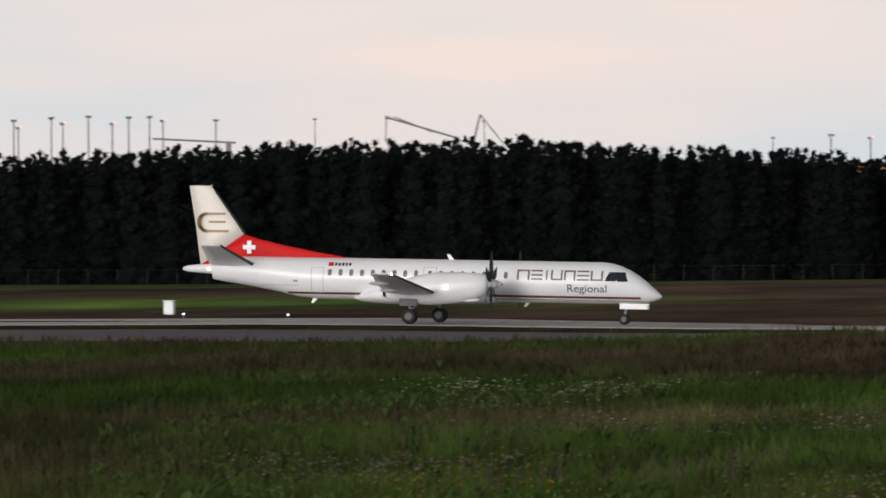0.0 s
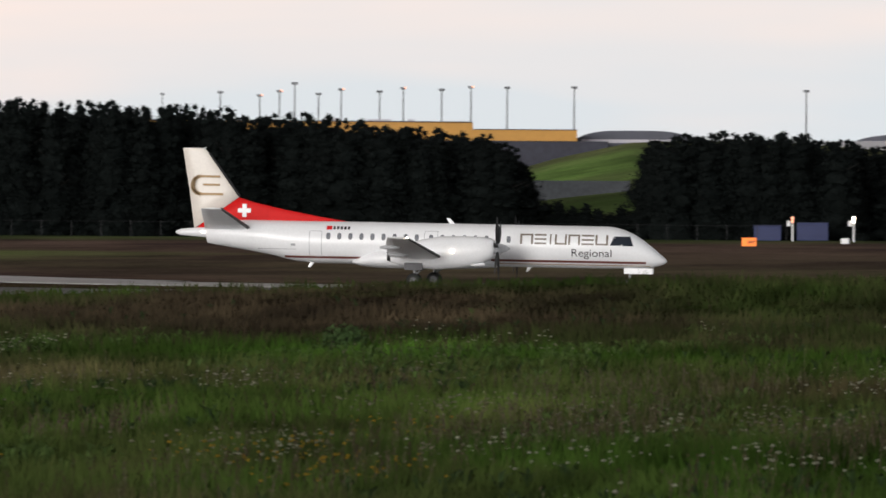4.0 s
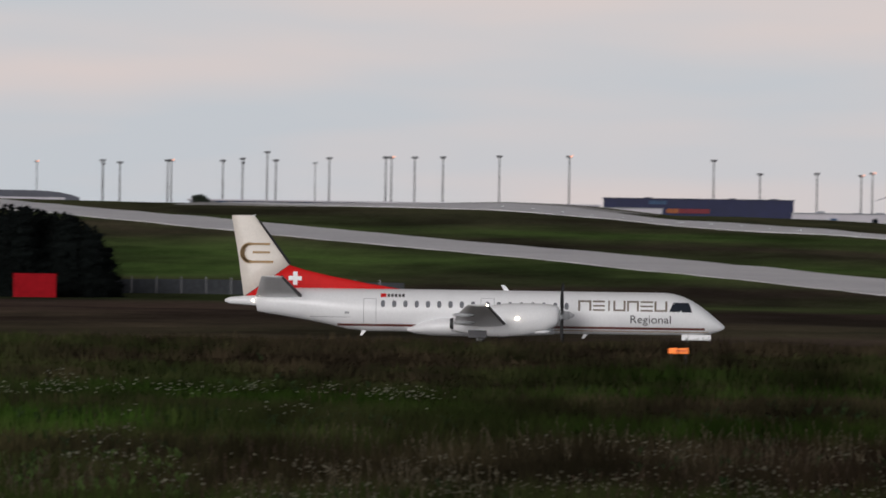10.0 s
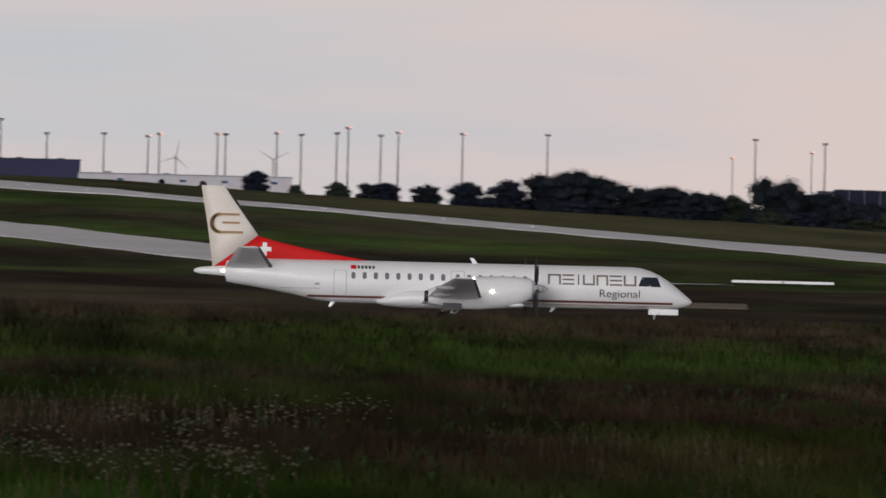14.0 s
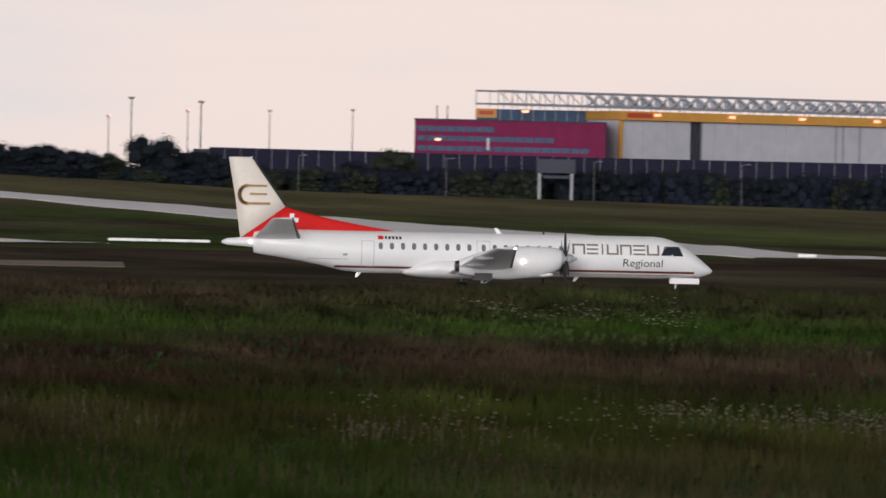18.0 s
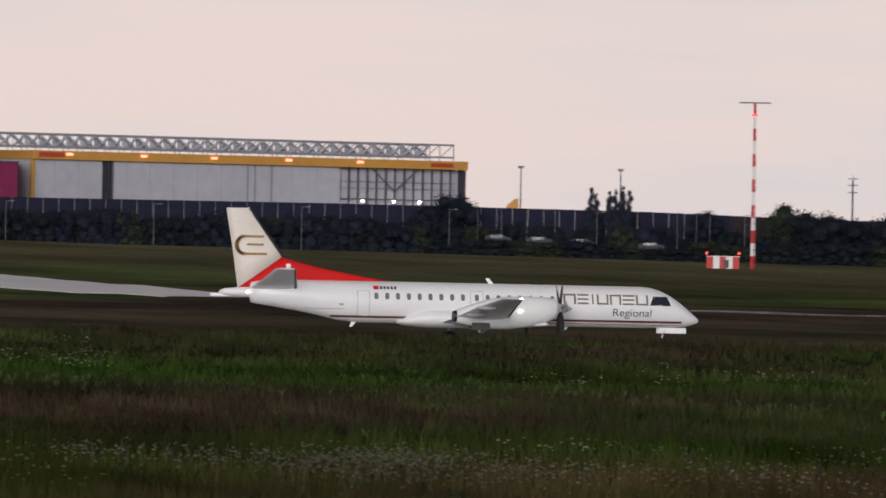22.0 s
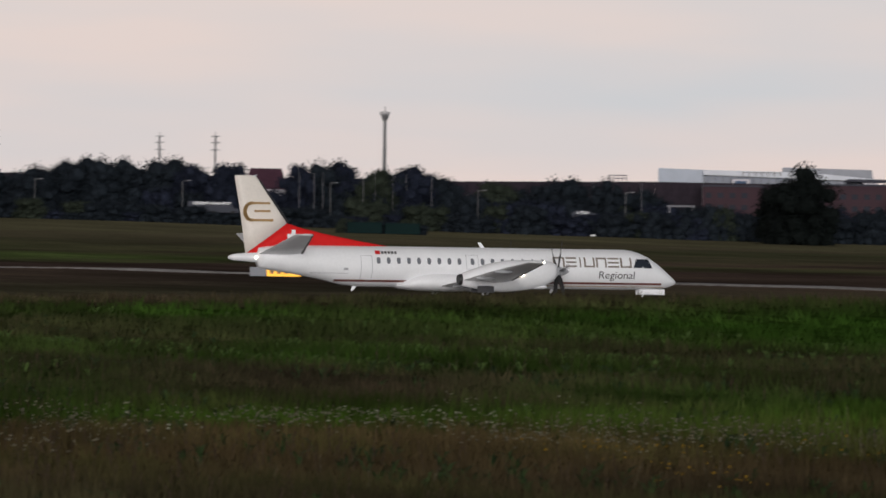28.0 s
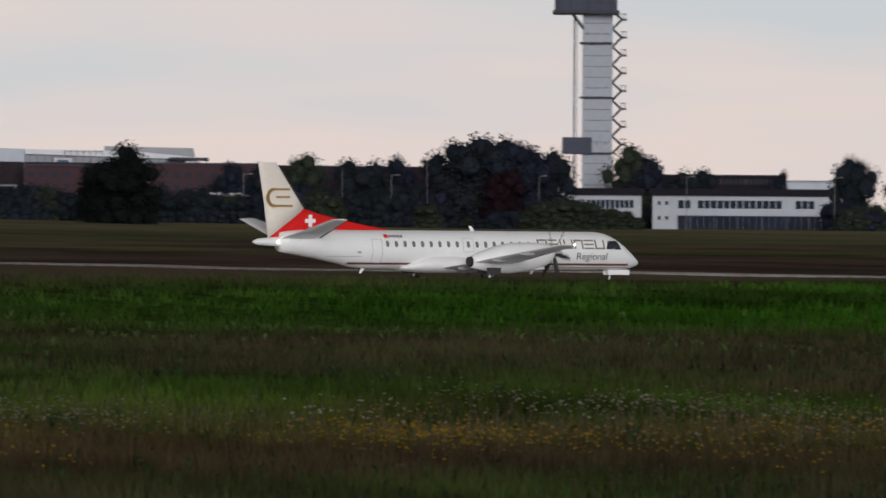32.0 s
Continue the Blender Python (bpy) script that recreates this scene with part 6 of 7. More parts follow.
    for i in range(9):
        e = 0.562 + 0.12 * i - 0.12
        if e > 1.3:
            break
        for nm, aa, ea, ab, eb in (("stair_flight", 23.07, e - 0.062, 23.13, e), ("stair_flight", 23.13, e, 23.07, e + 0.055)):
            bm = tube(bmesh.new(), (t.x(aa), 1.5, t.z(ea)), (t.x(ab), 1.5, t.z(eb)), 0.22, None, 5)
            part(nm, bm, SLATE, t.ob)
        t.block("stair_landing", 23.12, 23.165, e - 0.006, e + 0.006, SLATE, 0.6, 2.6)
        for k in range(3):
            t.block("baluster", 23.125 + 0.016 * k, 23.128 + 0.016 * k, e + 0.006, e + 0.036, SLATE, 0.6, 0.7)
        t.block("handrail", 23.125, 23.163, e + 0.036, e + 0.041, SLATE, 0.58, 0.72)
    # two-storey operations building
    for a0, a1, first in ((23.345, 24.527, True), (22.70, 23.27, False)):
        b = Place((a0 + a1) / 2, 1440, "operations_building", "white two-storey flat-roofed building with a long window band" if first else "low white flat-roofed wing beside the tower")
        b.block("wall", a0, a1, None, 0.104, OPSWHITE, 0, 12)
        b.block("roof", a0 - 0.02, a1 + 0.02, 0.104, 0.15, FLATROOF, -0.8, 12.5)
        k = 22 if first else 10
        w0, w1 = (a0 + 0.17, a1 - 0.05) if first else (a0 + 0.2, a1 - 0.05)
        for i in range(k):
            if first and i in (2, 16, 17, 21):
                continue
            s0 = w0 + (w1 - w0) * i / k
            b.block("window", s0 + 0.003, s0 + (w1 - w0) / k - 0.003, 0.018, 0.072, SHADEGLASS, -0.05, 0.1)
        for i in range(k):
            s0, s1 = w0 + (w1 - w0) * i / k, w0 + (w1 - w0) * (i + 1) / k
            pane = b.block("ground_window", s0 + 0.002, s1 - 0.002, -0.19, -0.032, SHADEGLASS, -0.08, 0.1)
            part("frame", box(bmesh.new(), b.x(s0 - 0.0015), b.x(s0 + 0.0015), -0.14, 0.05, b.z(-0.19), b.z(-0.031)), SLATE, pane)
        b.block("sill_band", w0 - 0.02, w1 + 0.05, -0.03, 0.012, OPSWHITE, -0.3, -0.001)
        for i in range(6 if first else 3):
            s0 = w0 + (w1 - w0) * (i + 0.5) / (6 if first else 3)
            b.block("column", s0, s0 + 0.006, -0.19, -0.03, ROOFGREY, -0.4, -0.1)
        if first:
            for e in (0.04, -0.06):
                for s0 in (a0 + 0.035, a0 + 0.085):
                    b.block("small_window", s0, s0 + 0.02, e, e + 0.025, NIGHTGLASS, -0.04, 0.04)
    d = Place(23.85, 1480, "dark_hall", "long dark flat hall behind the white building")
    d.block("wall", 23.36, 24.2, None, 0.238, FLATROOF, 0, 20)
    for i in range(16):
        d.block("window", 23.62 + 0.034 * i, 23.642 + 0.034 * i, 0.18, 0.215, NIGHTGLASS if i % 5 else BRICKRED, -0.06, 0.02)
    d.block("roof", 23.34, 24.22, 0.238, 0.245, STEELBLUE, -0.3, 20)
    e = Place(24.4, 1900, "distant_hall", "far pale blue hall")
    e.block("wall", 24.22, 24.62, None, 0.2, ROOFBLUE, 0, 30)
    e.block("roof", 24.2, 24.64, 0.2, 0.21, WALLGREY, -0.5, 30)


east_buildings()


# ---- noise barrier behind the hedge, road lamps, parked cars ----
BARRIERBLUE = material("blue_grey_barrier_panel", (0.017, 0.018, 0.037), 0.9, vary=0.15, scale=0.1, fine=1, spec=0.1)
BARRIERPOST = material("grey_barrier_post", (0.17, 0.17, 0.19), 0.7, vary=0.1)
BARRIERBROWN = material("red_brown_barrier_panel", (0.027, 0.021, 0.028), 0.9, vary=0.25, scale=0.1, fine=1, spec=0.1)


def barrier():
    ob = thing("noise_barrier", pose(0, 0, 0), "long dark noise barrier with pale posts", "barrier", kind="structure")
    azs, els = (5.95, 6.05, 6.15, 8.77, 10.9, 13, 14.2, 17.5, 18.8, 20.7, 21.9, 23.4, 24.4, 27), (0.334, 0.34, 0.375, 0.36, 0.36, 0.342, 0.31, 0.289, 0.303, 0.29, 0.285, 0.243, 0.238, 0.22)
    bm = box(bmesh.new(), -1.32, 1.32, -0.12, 0.12, -10.5, 0)
    panel = bpy.data.meshes.new("panel")
    bm.to_mesh(panel)
    panel.materials.append(BARRIERBLUE)
    brick = panel.copy()
    brick.materials.clear()
    brick.materials.append(BARRIERBROWN)
    bm = box(bmesh.new(), -0.055, 0.055, -0.3, -0.13, -7.0, -0.05)
    post = bpy.data.meshes.new("post")
    bm.to_mesh(post)
    post.materials.append(BARRIERPOST)
    pale_post = post.copy()
    pale_post.materials.clear()
    pale_post.materials.append(POLE)
    a, i = 5.95, 0
    while a < 22.6:
        p = at(a, 1442)
        z = height(float(np.interp(a, azs, els)), 1442)
        i += 1
        for nm, me, da in (("panel", panel if a < 13.6 else brick, 0.0), ("post", pale_post if 11.7 < a < 13.3 else post, 0.0525)):
            if nm == "post" and a > 13.2 and i % 7:
                continue
            o = new(nm, me)
            o.parent = ob
            q = at(a + da, 1442)
            o.matrix_world = pose(q.x, q.y, z, 0, 0, -a)
        a += 0.105


barrier()


def road_lamp(az):
    m = site(az, 1396)
    ob = thing("street_lamp", m, "thin pale street lamp with a short arm", "street lamp", "street lamps along the far road")
    h = height(0.335 if az < 14 else 0.27 if az < 17 else 0.23, 1396) - m.translation.z
    part("pole", tube(bmesh.new(), (0, 0, -0.3), (0, 0, h), 0.075, 0.055, 6), MAST, ob)
    part("arm", tube(bmesh.new(), (0, 0, h - 0.1), (1.0, 0, h), 0.05, 0.05, 5), MAST, ob)
    part("head", box(bmesh.new(), 0.8, 1.35, -0.12, 0.12, h - 0.06, h + 0.06, 0.02), POLE, ob)


for i in range(19):
    road_lamp(6.71 + 1.0 * i - 0.008 * i)


def parked_car(az, d, mat, van):
    m = pose(*(at(az, d).xy), bank_z(az) - 0.02, 0, 0, -az)
    ob = thing("parked_van" if van else "parked_car", m, ("white" if mat == DULLWHITE else "dark") + (" van" if van else " car") + " parked on the far road", "van" if van else "car", "vehicles on the far road")
    l, h = (5.4, 2.2) if van else (4.3, 1.45)
    body = bmesh.new()
    prof = [(-l / 2, 0.35), (l / 2, 0.35), (l / 2, 0.95), (l / 2 - 0.9, 1.1), (l / 2 - 1.5, h), (-l / 2 + (0.1 if van else 0.8), h), (-l / 2, 1.05)]
    loft(body, [[Vector((x, y, z)) for x, z in prof] for y in (-0.85, 0.85)])
    part("body", body, mat, ob)
    part("side_window", box(bmesh.new(), -l / 2 + 0.9, l / 2 - 1.5, -0.87, -0.855, h - 0.55, h - 0.15), GLASS, ob)
    for x in (-l * 0.3, l * 0.3):
        for y in (-0.8, 0.8):
            part("wheel", tube(bmesh.new(), (x, y - 0.1, 0.33), (x, y + 0.1, 0.33), 0.33, None, 12), RUBBER, ob)


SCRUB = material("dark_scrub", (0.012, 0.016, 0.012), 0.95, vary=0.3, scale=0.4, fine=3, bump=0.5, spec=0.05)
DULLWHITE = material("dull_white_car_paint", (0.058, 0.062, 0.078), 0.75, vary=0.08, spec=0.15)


def road_bank():
    v, f = [], []
    azs = [11.5 + 0.1 * i for i in range(107)]
    for a in azs:
        g, z = at(a, 1404).z, max(at(a, 1404).z, bank_z(a))
        for d, h in ((1396.5, g - 0.5), (1400, z), (1409, z), (1412, g - 0.5)):
            v.append((d * math.sin(radians(a)), d * math.cos(radians(a)), h))
    for i in range(len(azs) - 1):
        for k in range(3):
            f.append((4 * i + k, 4 * i + k + 1, 4 * i + k + 5, 4 * i + k + 4))
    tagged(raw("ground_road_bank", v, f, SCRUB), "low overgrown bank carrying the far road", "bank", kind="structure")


road_bank()
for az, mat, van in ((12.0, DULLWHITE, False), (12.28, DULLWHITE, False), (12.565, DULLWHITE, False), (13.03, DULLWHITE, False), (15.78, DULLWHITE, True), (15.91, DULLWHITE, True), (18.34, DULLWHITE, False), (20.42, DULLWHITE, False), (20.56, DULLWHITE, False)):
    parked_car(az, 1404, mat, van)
b = thing("bus_shelter", pose(*(at(18.985, 1402).xy), bank_z(18.985) - 0.02, 0, 0, -18.985), "pale open shelter with a flat roof by the far road", "shelter")
for x in (-1.9, 1.9):
    for y in (0.3, 1.6):
        part("post", box(bmesh.new(), x - 0.14, x + 0.14, y - 0.1, y + 0.1, 0, 2.2), BARRIERPOST, b)
part("roof", box(bmesh.new(), -2.3, 2.3, 0, 2.0, 2.203, 2.5, 0.03), BARRIERPOST, b)

# thin pale posts that stand up out of the hedge
for az, top in ((11.86, 0.33), (12.02, 0.34), (12.19, 0.33), (12.38, 0.335), (13.2, 0.34), (13.33, 0.34), (13.42, 0.33), (14.16, 0.34), (14.22, 0.33), (15.1, 0.31), (16.42, 0.33), (16.52, 0.325), (16.58, 0.33), (16.85, 0.32), (16.93, 0.33), (17.05, 0.32), (17.14, 0.325), (17.31, 0.31),
                (18.72, 0.29), (21.26, 0.27), (21.83, 0.31)):
    b = thing("road_post", site(az, 1411), "tall thin pale post rising from the hedge", "post", "pale posts along the far road")
    part("shaft", tube(bmesh.new(), (0, 0, -0.2), (0, 0, height(top, 1411) - b.matrix_world.translation.z), 0.05, 0.04, 6), BARRIERPOST, b)
    part("cap", tube(bmesh.new(), (0, 0, height(top, 1411) - b.matrix_world.translation.z), (0, 0, height(top, 1411) - b.matrix_world.translation.z + 0.12), 0.09, 0.05, 6), MAST, b)


# ---- things on the airfield ----
def container(az0, az1, d, h, mat, label):
    w = d * math.tan(radians(az1 - az0))
    ob = thing("equipment_container", site((az0 + az1) / 2, d), label, "container", "airfield containers")
    part("body", box(bmesh.new(), -w / 2, w / 2, 0, 2.4, 0.02, h, 0.04), mat, ob)
    for i in range(12):
        x = -w / 2 + w * (i + 0.5) / 12
        part("rib", box(bmesh.new(), x - 0.05, x + 0.05, -0.06, -0.002, 0.15, h - 0.12), mat, ob)
    part("roof_rail", box(bmesh.new(), -w / 2 - 0.03, w / 2 + 0.03, -0.07, 2.45, h + 0.002, h + 0.1), mat, ob)


CONTAINERRED = material("red_container_paint", (0.32, 0.008, 0.014), 0.8, vary=0.18, scale=0.6, fine=3, spec=0.08)
BLUE = material("blue_paint", (0.010, 0.02, 0.10), 0.5, vary=0.12)
container(-4.177, -3.888, 868, 2.35, CONTAINERRED, "bright red equipment container at the edge of the copse")
container(-5.13, -4.92, 868, 1.75, BLUE, "blue equipment container before the copse")
DARKGREEN = material("dark_green_paint", (0.007, 0.019, 0.019), 0.9, spec=0.1, vary=0.2, scale=0.5, fine=3)
container(16.75, 16.98, 1300, 1.6, DARKGREEN, "dark green equipment container at the field's edge")
container(17.0, 17.235, 1300, 1.6, DARKGREEN, "dark green equipment container at the field's edge")
container(-5.42, -5.235, 868, 1.5, BLUE, "small blue equipment container before the copse")


def lit_post(az, base_h, d=860.0, mat=None):
    ob = thing("approach_light_post", site(az, d), "white post with a lit warm lamp and a small box", "light post", "lit posts before the copse")
    part("pole", tube(bmesh.new(), (0, 0, -0.2), (0, 0, base_h), 0.11, 0.09, 6), WHITE, ob)
    part("lamp", tube(bmesh.new(), (0, -0.1, base_h), (0, -0.1, base_h + 0.6), 0.09, 0.11, 8), LAMP_WHITE if mat is None else mat, ob, "lit lamp")
    part("cap", tube(bmesh.new(), (0, -0.1, base_h + 0.61), (0, -0.1, base_h + 0.8), 0.12, 0.04, 8), DARK, ob)
    part("box", box(bmesh.new(), -0.55, -0.2, -0.2, 0.1, base_h - 0.35, base_h + 0.2, 0.02), WHITE, ob)


lit_post(-5.16, 1.9, mat=LAMP_ORANGE)
lit_post(-4.75, 1.9)


def sign(az, d, w, h, mats, label, up=0.12):
    """A lit taxiway sign board on two short legs."""
    ob = thing("taxiway_sign", site(az, d), label, "sign", "taxiway signs")
    n = len(mats)
    for i, mt in enumerate(mats):
        part("face", box(bmesh.new(), -w / 2 + w * i / n + 0.01, -w / 2 + w * (i + 1) / n - 0.01, -0.12, 0.12, up, up + h, 0.02), mt, ob)
    for k in (-0.35, 0.35):
        part("leg", tube(bmesh.new(), (k * w, 0, -0.1), (k * w, 0, up), 0.03, None, 6), SLATE, ob)
    for i in range(4):
        x = -w * 0.1 + w * 0.14 * i
        part("legend_bar", box(bmesh.new(), x, x + w * 0.07, -0.13, -0.122, up + h * 0.3, up + h * 0.7), DARK, ob)


SIGNYELLOW = material("lit_sign_yellow", (1.0, 0.48, 0.03), 0.5, glow=0.8)
SIGNORANGE = material("lit_sign_orange", (1.0, 0.22, 0.03), 0.5, glow=0.55)
sign(0.294, 375, 0.9, 0.25, [SIGNORANGE, SIGNORANGE], "glowing orange taxiway sign in the grass", 0.46)
sign(-5.45, 760, 1.3, 0.75, [SIGNORANGE], "small glowing orange taxiway sign", 0.2)
sign(2.09, 880, 0.95, 0.65, [SIGNORANGE], "small glowing orange taxiway sign", 0.2)
sign(16.266, 705, 4.22, 0.76, [WALLGREY, SIGNYELLOW, SIGNYELLOW], "long glowing yellow taxiway sign with a grey end", 0.12)


def marker(az0, az1, d, label):
    ob = thing("marker_board", site((az0 + az1) / 2, d), label, "marker board", "low white boards")
    w = d * math.tan(radians(az1 - az0))
    k = max(1, int(w / 4))
    for i in range(k):
        part("board", box(bmesh.new(), -w / 2 + w * i / k + 0.05, -w / 2 + w * (i + 1) / k - 0.05, -0.15, 0.15, 0.1, 0.38, 0.03), WHITE, ob)
        part("foot", box(bmesh.new(), -w / 2 + w * (i + 0.5) / k - 0.1, -w / 2 + w * (i + 0.5) / k + 0.1, -0.3, 0.3, -0.1, 0.1), MAST, ob)


marker(5.44, 6.13, 880, "row of low white boards in the field")
marker(10.07, 10.2, 860, "low white board in the field")
marker(18.38, 18.46, 1390, "low white board by the far hedge")
strip("road_dirt_track", [(3.9, 640), (4.5, 640), (5.1, 640), (5.55, 640)], 38, EARTH, "bare sandy earth strip in the field", 0.06)


def edge_light(x, y, mat):
    ob = thing("taxiway_edge_light", pose(x, y, ground_z(x, y)), "small lit taxiway edge light on a short stem", "edge light", "taxiway edge lights")
    part("stem", tube(bmesh.new(), (0, 0, -0.05), (0, 0, 0.28), 0.05, 0.04, 6), MAST, ob)
    part("lens", ball(bmesh.new(), (0, 0, 0.32), 0.06, u=8, v=6), mat, ob)


LAMP_COOL = material("lit_lamp_cool", (0.8, 0.9, 1.0), 0.5, glow=3)
for az, el in ((-13.36, -0.51), (-12.66, -0.488), (-5.874, -0.61), (-5.645, -0.603)):
    d = (EYE_Z - 0.4) / math.tan(radians(-el))
    p = at(az, d)
    edge_light(p.x, p.y, LAMP_COOL)
for i in range(26):
    a = -0.9 + 0.2 * i
    p = at(a, float(np.interp(a, [-1.17, -0.2, 0.5, 1.4, 3.25, 5.4], [1370, 1340, 1320, 1281, 1250, 1158])))
    edge_light(p.x, p.y, LAMP_COOL)
b = thing("white_cabinet", pose(*at(-13.454, 590)), "small white equipment cabinet in the grass", "cabinet")
part("body", box(bmesh.new(), -0.35, 0.35, -0.3, 0.3, 0.05, 0.95, 0.04), WHITE, b)
part("lid", box(bmesh.new(), -0.4, 0.4, -0.35, 0.35, 0.952, 1.02, 0.02), WHITE, b)
part("foot", box(bmesh.new(), -0.25, 0.25, -0.2, 0.2, -0.15, 0.05), MAST, b)
w = thing("wind_guard_box", pose(*at(-4.806, 830)), "small white box in the grass", "box")
part("body", box(bmesh.new(), -0.4, 0.4, -0.4, 0.4, 0.0, 0.6, 0.1), WHITE, w)
part("base", box(bmesh.new(), -0.5, 0.5, -0.5, 0.5, -0.2, -0.002), MAST, w)
FENCEGREY = material("dull_grey_fence", (0.060, 0.065, 0.072), 0.9, vary=0.2, scale=0.3, fine=2, spec=0.1)
rw = thing("retaining_wall", site(-6.6, 1090), "long dark retaining wall on the hillside", "wall", kind="structure")
part("wall_face", box(bmesh.new(), -1090 * math.tan(radians(0.35)), 1090 * math.tan(radians(0.35)), 0, 0.6, -1, height(0.12, 1090) - site(-6.6, 1090).translation.z), FENCEGREY, rw)
fw = thing("field_fence", site(-2.55, 915), "dull grey panel fence along the field edge", "fence", kind="structure")
for i in range(12):
    x = -915 * math.tan(radians(1.0)) + 2.66 * i
    z = at(-2.55 + math.degrees(x / 915), 915).z - fw.matrix_world.translation.z
    part("panel", box(bmesh.new(), x + 0.06, x + 2.6, -0.02, 0.02, z - 0.4, z + 1.55), FENCEGREY, fw)
    part("post", box(bmesh.new(), x - 0.05, x + 0.05, -0.06, 0.06, z - 0.5, z + 1.85), POLE, fw)
DARKPOST = material("old_grey_post", (0.018, 0.018, 0.02), 0.8, vary=0.2)
wf = thing("wood_fence", pose(0, 0, 0), "thin grey wire fence along the foot of the pine wood", "fence", kind="structure")
post_me = bpy.data.meshes.new("post")
bm = box(bmesh.new(), -0.03, 0.03, -0.03, 0.03, -0.2, 1.7)
bm.to_mesh(post_me)
bm.free()
post_me.materials.append(DARKPOST)
for i in range(48):
    p = at(-14.6 + 0.2 * i, 862)
    o = new("post", post_me)
    o.parent = wf
    o.matrix_world = pose(p.x, p.y, p.z, 0, 0, 14.6 - 0.2 * i)
    q = at(-14.4 + 0.2 * i, 862)
    part("wire", tube(bmesh.new(), p + Vector((0, 0, 1.6)), q + Vector((0, 0, 1.6)), 0.012, None, 4), DARKPOST, wf)


# ---- meadow: blades and flowers ----
def tufts():
    rng = np.random.default_rng(9)
    n = 85000
    d = 116 * (452 / 116) ** rng.uniform(0, 1, n)
    az = np.radians(rng.uniform(-15.2, 25.6, n))
    x, y = d * np.sin(az), d * np.cos(az)
    keep = (y < 436) & ~((x < -42) & (y > 415) & (y < 439)) | ((x < -52) & (y > 439) & (y < 455))
    x, y, d = x[keep], y[keep], d[keep]
    n = len(x)
    z = np.array([ground_z(a, b) for a, b in zip(x.tolist(), y.tolist())])
    clump = np.array([noise.noise((a * 0.05, b * 0.09, 4.0)) for a, b in zip(x.tolist(), y.tolist())])
    h = (0.30 + 0.32 * np.clip(clump + 0.35, 0, 1)) * rng.uniform(0.6, 1.3, n)
    h *= np.where((x < -52) & (y > 420), 0.4, 1.0)
    k = 5
    w = np.clip(d * 0.00016, 0.02, 0.08)
    v = np.empty((n, k, 3, 3))
    for i in range(k):
        ang = rng.uniform(0, math.pi, n)
        ox, oy = rng.normal(0, 0.16, n) * (d / 250), rng.normal(0, 0.2, n)
        lx, ly = rng.normal(0, 0.16, n), rng.normal(0, 0.16, n)
        hh = h * rng.uniform(0.7, 1.15, n)
        bx, by = np.cos(ang) * w, np.sin(ang) * w * 0.4
        v[:, i, 0] = np.stack([x + ox - bx, y + oy - by, z - 0.03], 1)
        v[:, i, 1] = np.stack([x + ox + bx, y + oy + by, z - 0.03], 1)
        v[:, i, 2] = np.stack([x + ox + lx, y + oy + ly, z + hh], 1)
    m = n * k
    faces = np.arange(m * 3).reshape(m, 3)
    g = raw("meadow_grass", v.reshape(-1, 3).tolist(), faces.tolist(), MEADOW)
    tagged(g, "tall uneven meadow grass, green and brown", "grass", kind="stuff")


def flowers(name, clumps, colour, label, bands, size, seed):
    """Flower heads gathered in loose clumps along bands (range, spread, bearings)."""
    rng = np.random.default_rng(seed)
    mat = material(name + "_petals", colour, 0.9, vary=0.3, island=True, spec=0.1)
    verts, faces = [], []
    while clumps > 0:
        d0, spread, a0, a1 = bands[int(rng.integers(len(bands)))]
        d, az = d0 + rng.normal(0, spread), radians(rng.uniform(a0, a1))
        cx, cy = d * math.sin(az), d * math.cos(az)
        if noise.noise((cx * 0.12, cy * 0.06, seed)) < 0.05:
            continue
        clumps -= 1
        for _ in range(int(rng.integers(4, 26))):
            x, y = cx + rng.normal(0, 0.45), cy + rng.normal(0, 2.2)
            z = ground_z(x, y) + rng.uniform(0.25, 0.66)
            r = size * rng.uniform(0.35, 1.3)
            b = len(verts)
            verts += [(x + r * math.cos(t), y + r * math.sin(t), z + 0.35 * r * math.sin(3 * t)) for t in (0, 1.05, 2.1, 3.14, 4.2, 5.25)] + [(x, y, z + 0.5 * r), (x, y, z - 0.5 * r)]
            faces += [(b + i, b + (i + 1) % 6, b + 6) for i in range(6)] + [(b + (i + 1) % 6, b + i, b + 7) for i in range(6)]
    tagged(raw(name, verts, faces, mat), label, "flowers", kind="stuff")



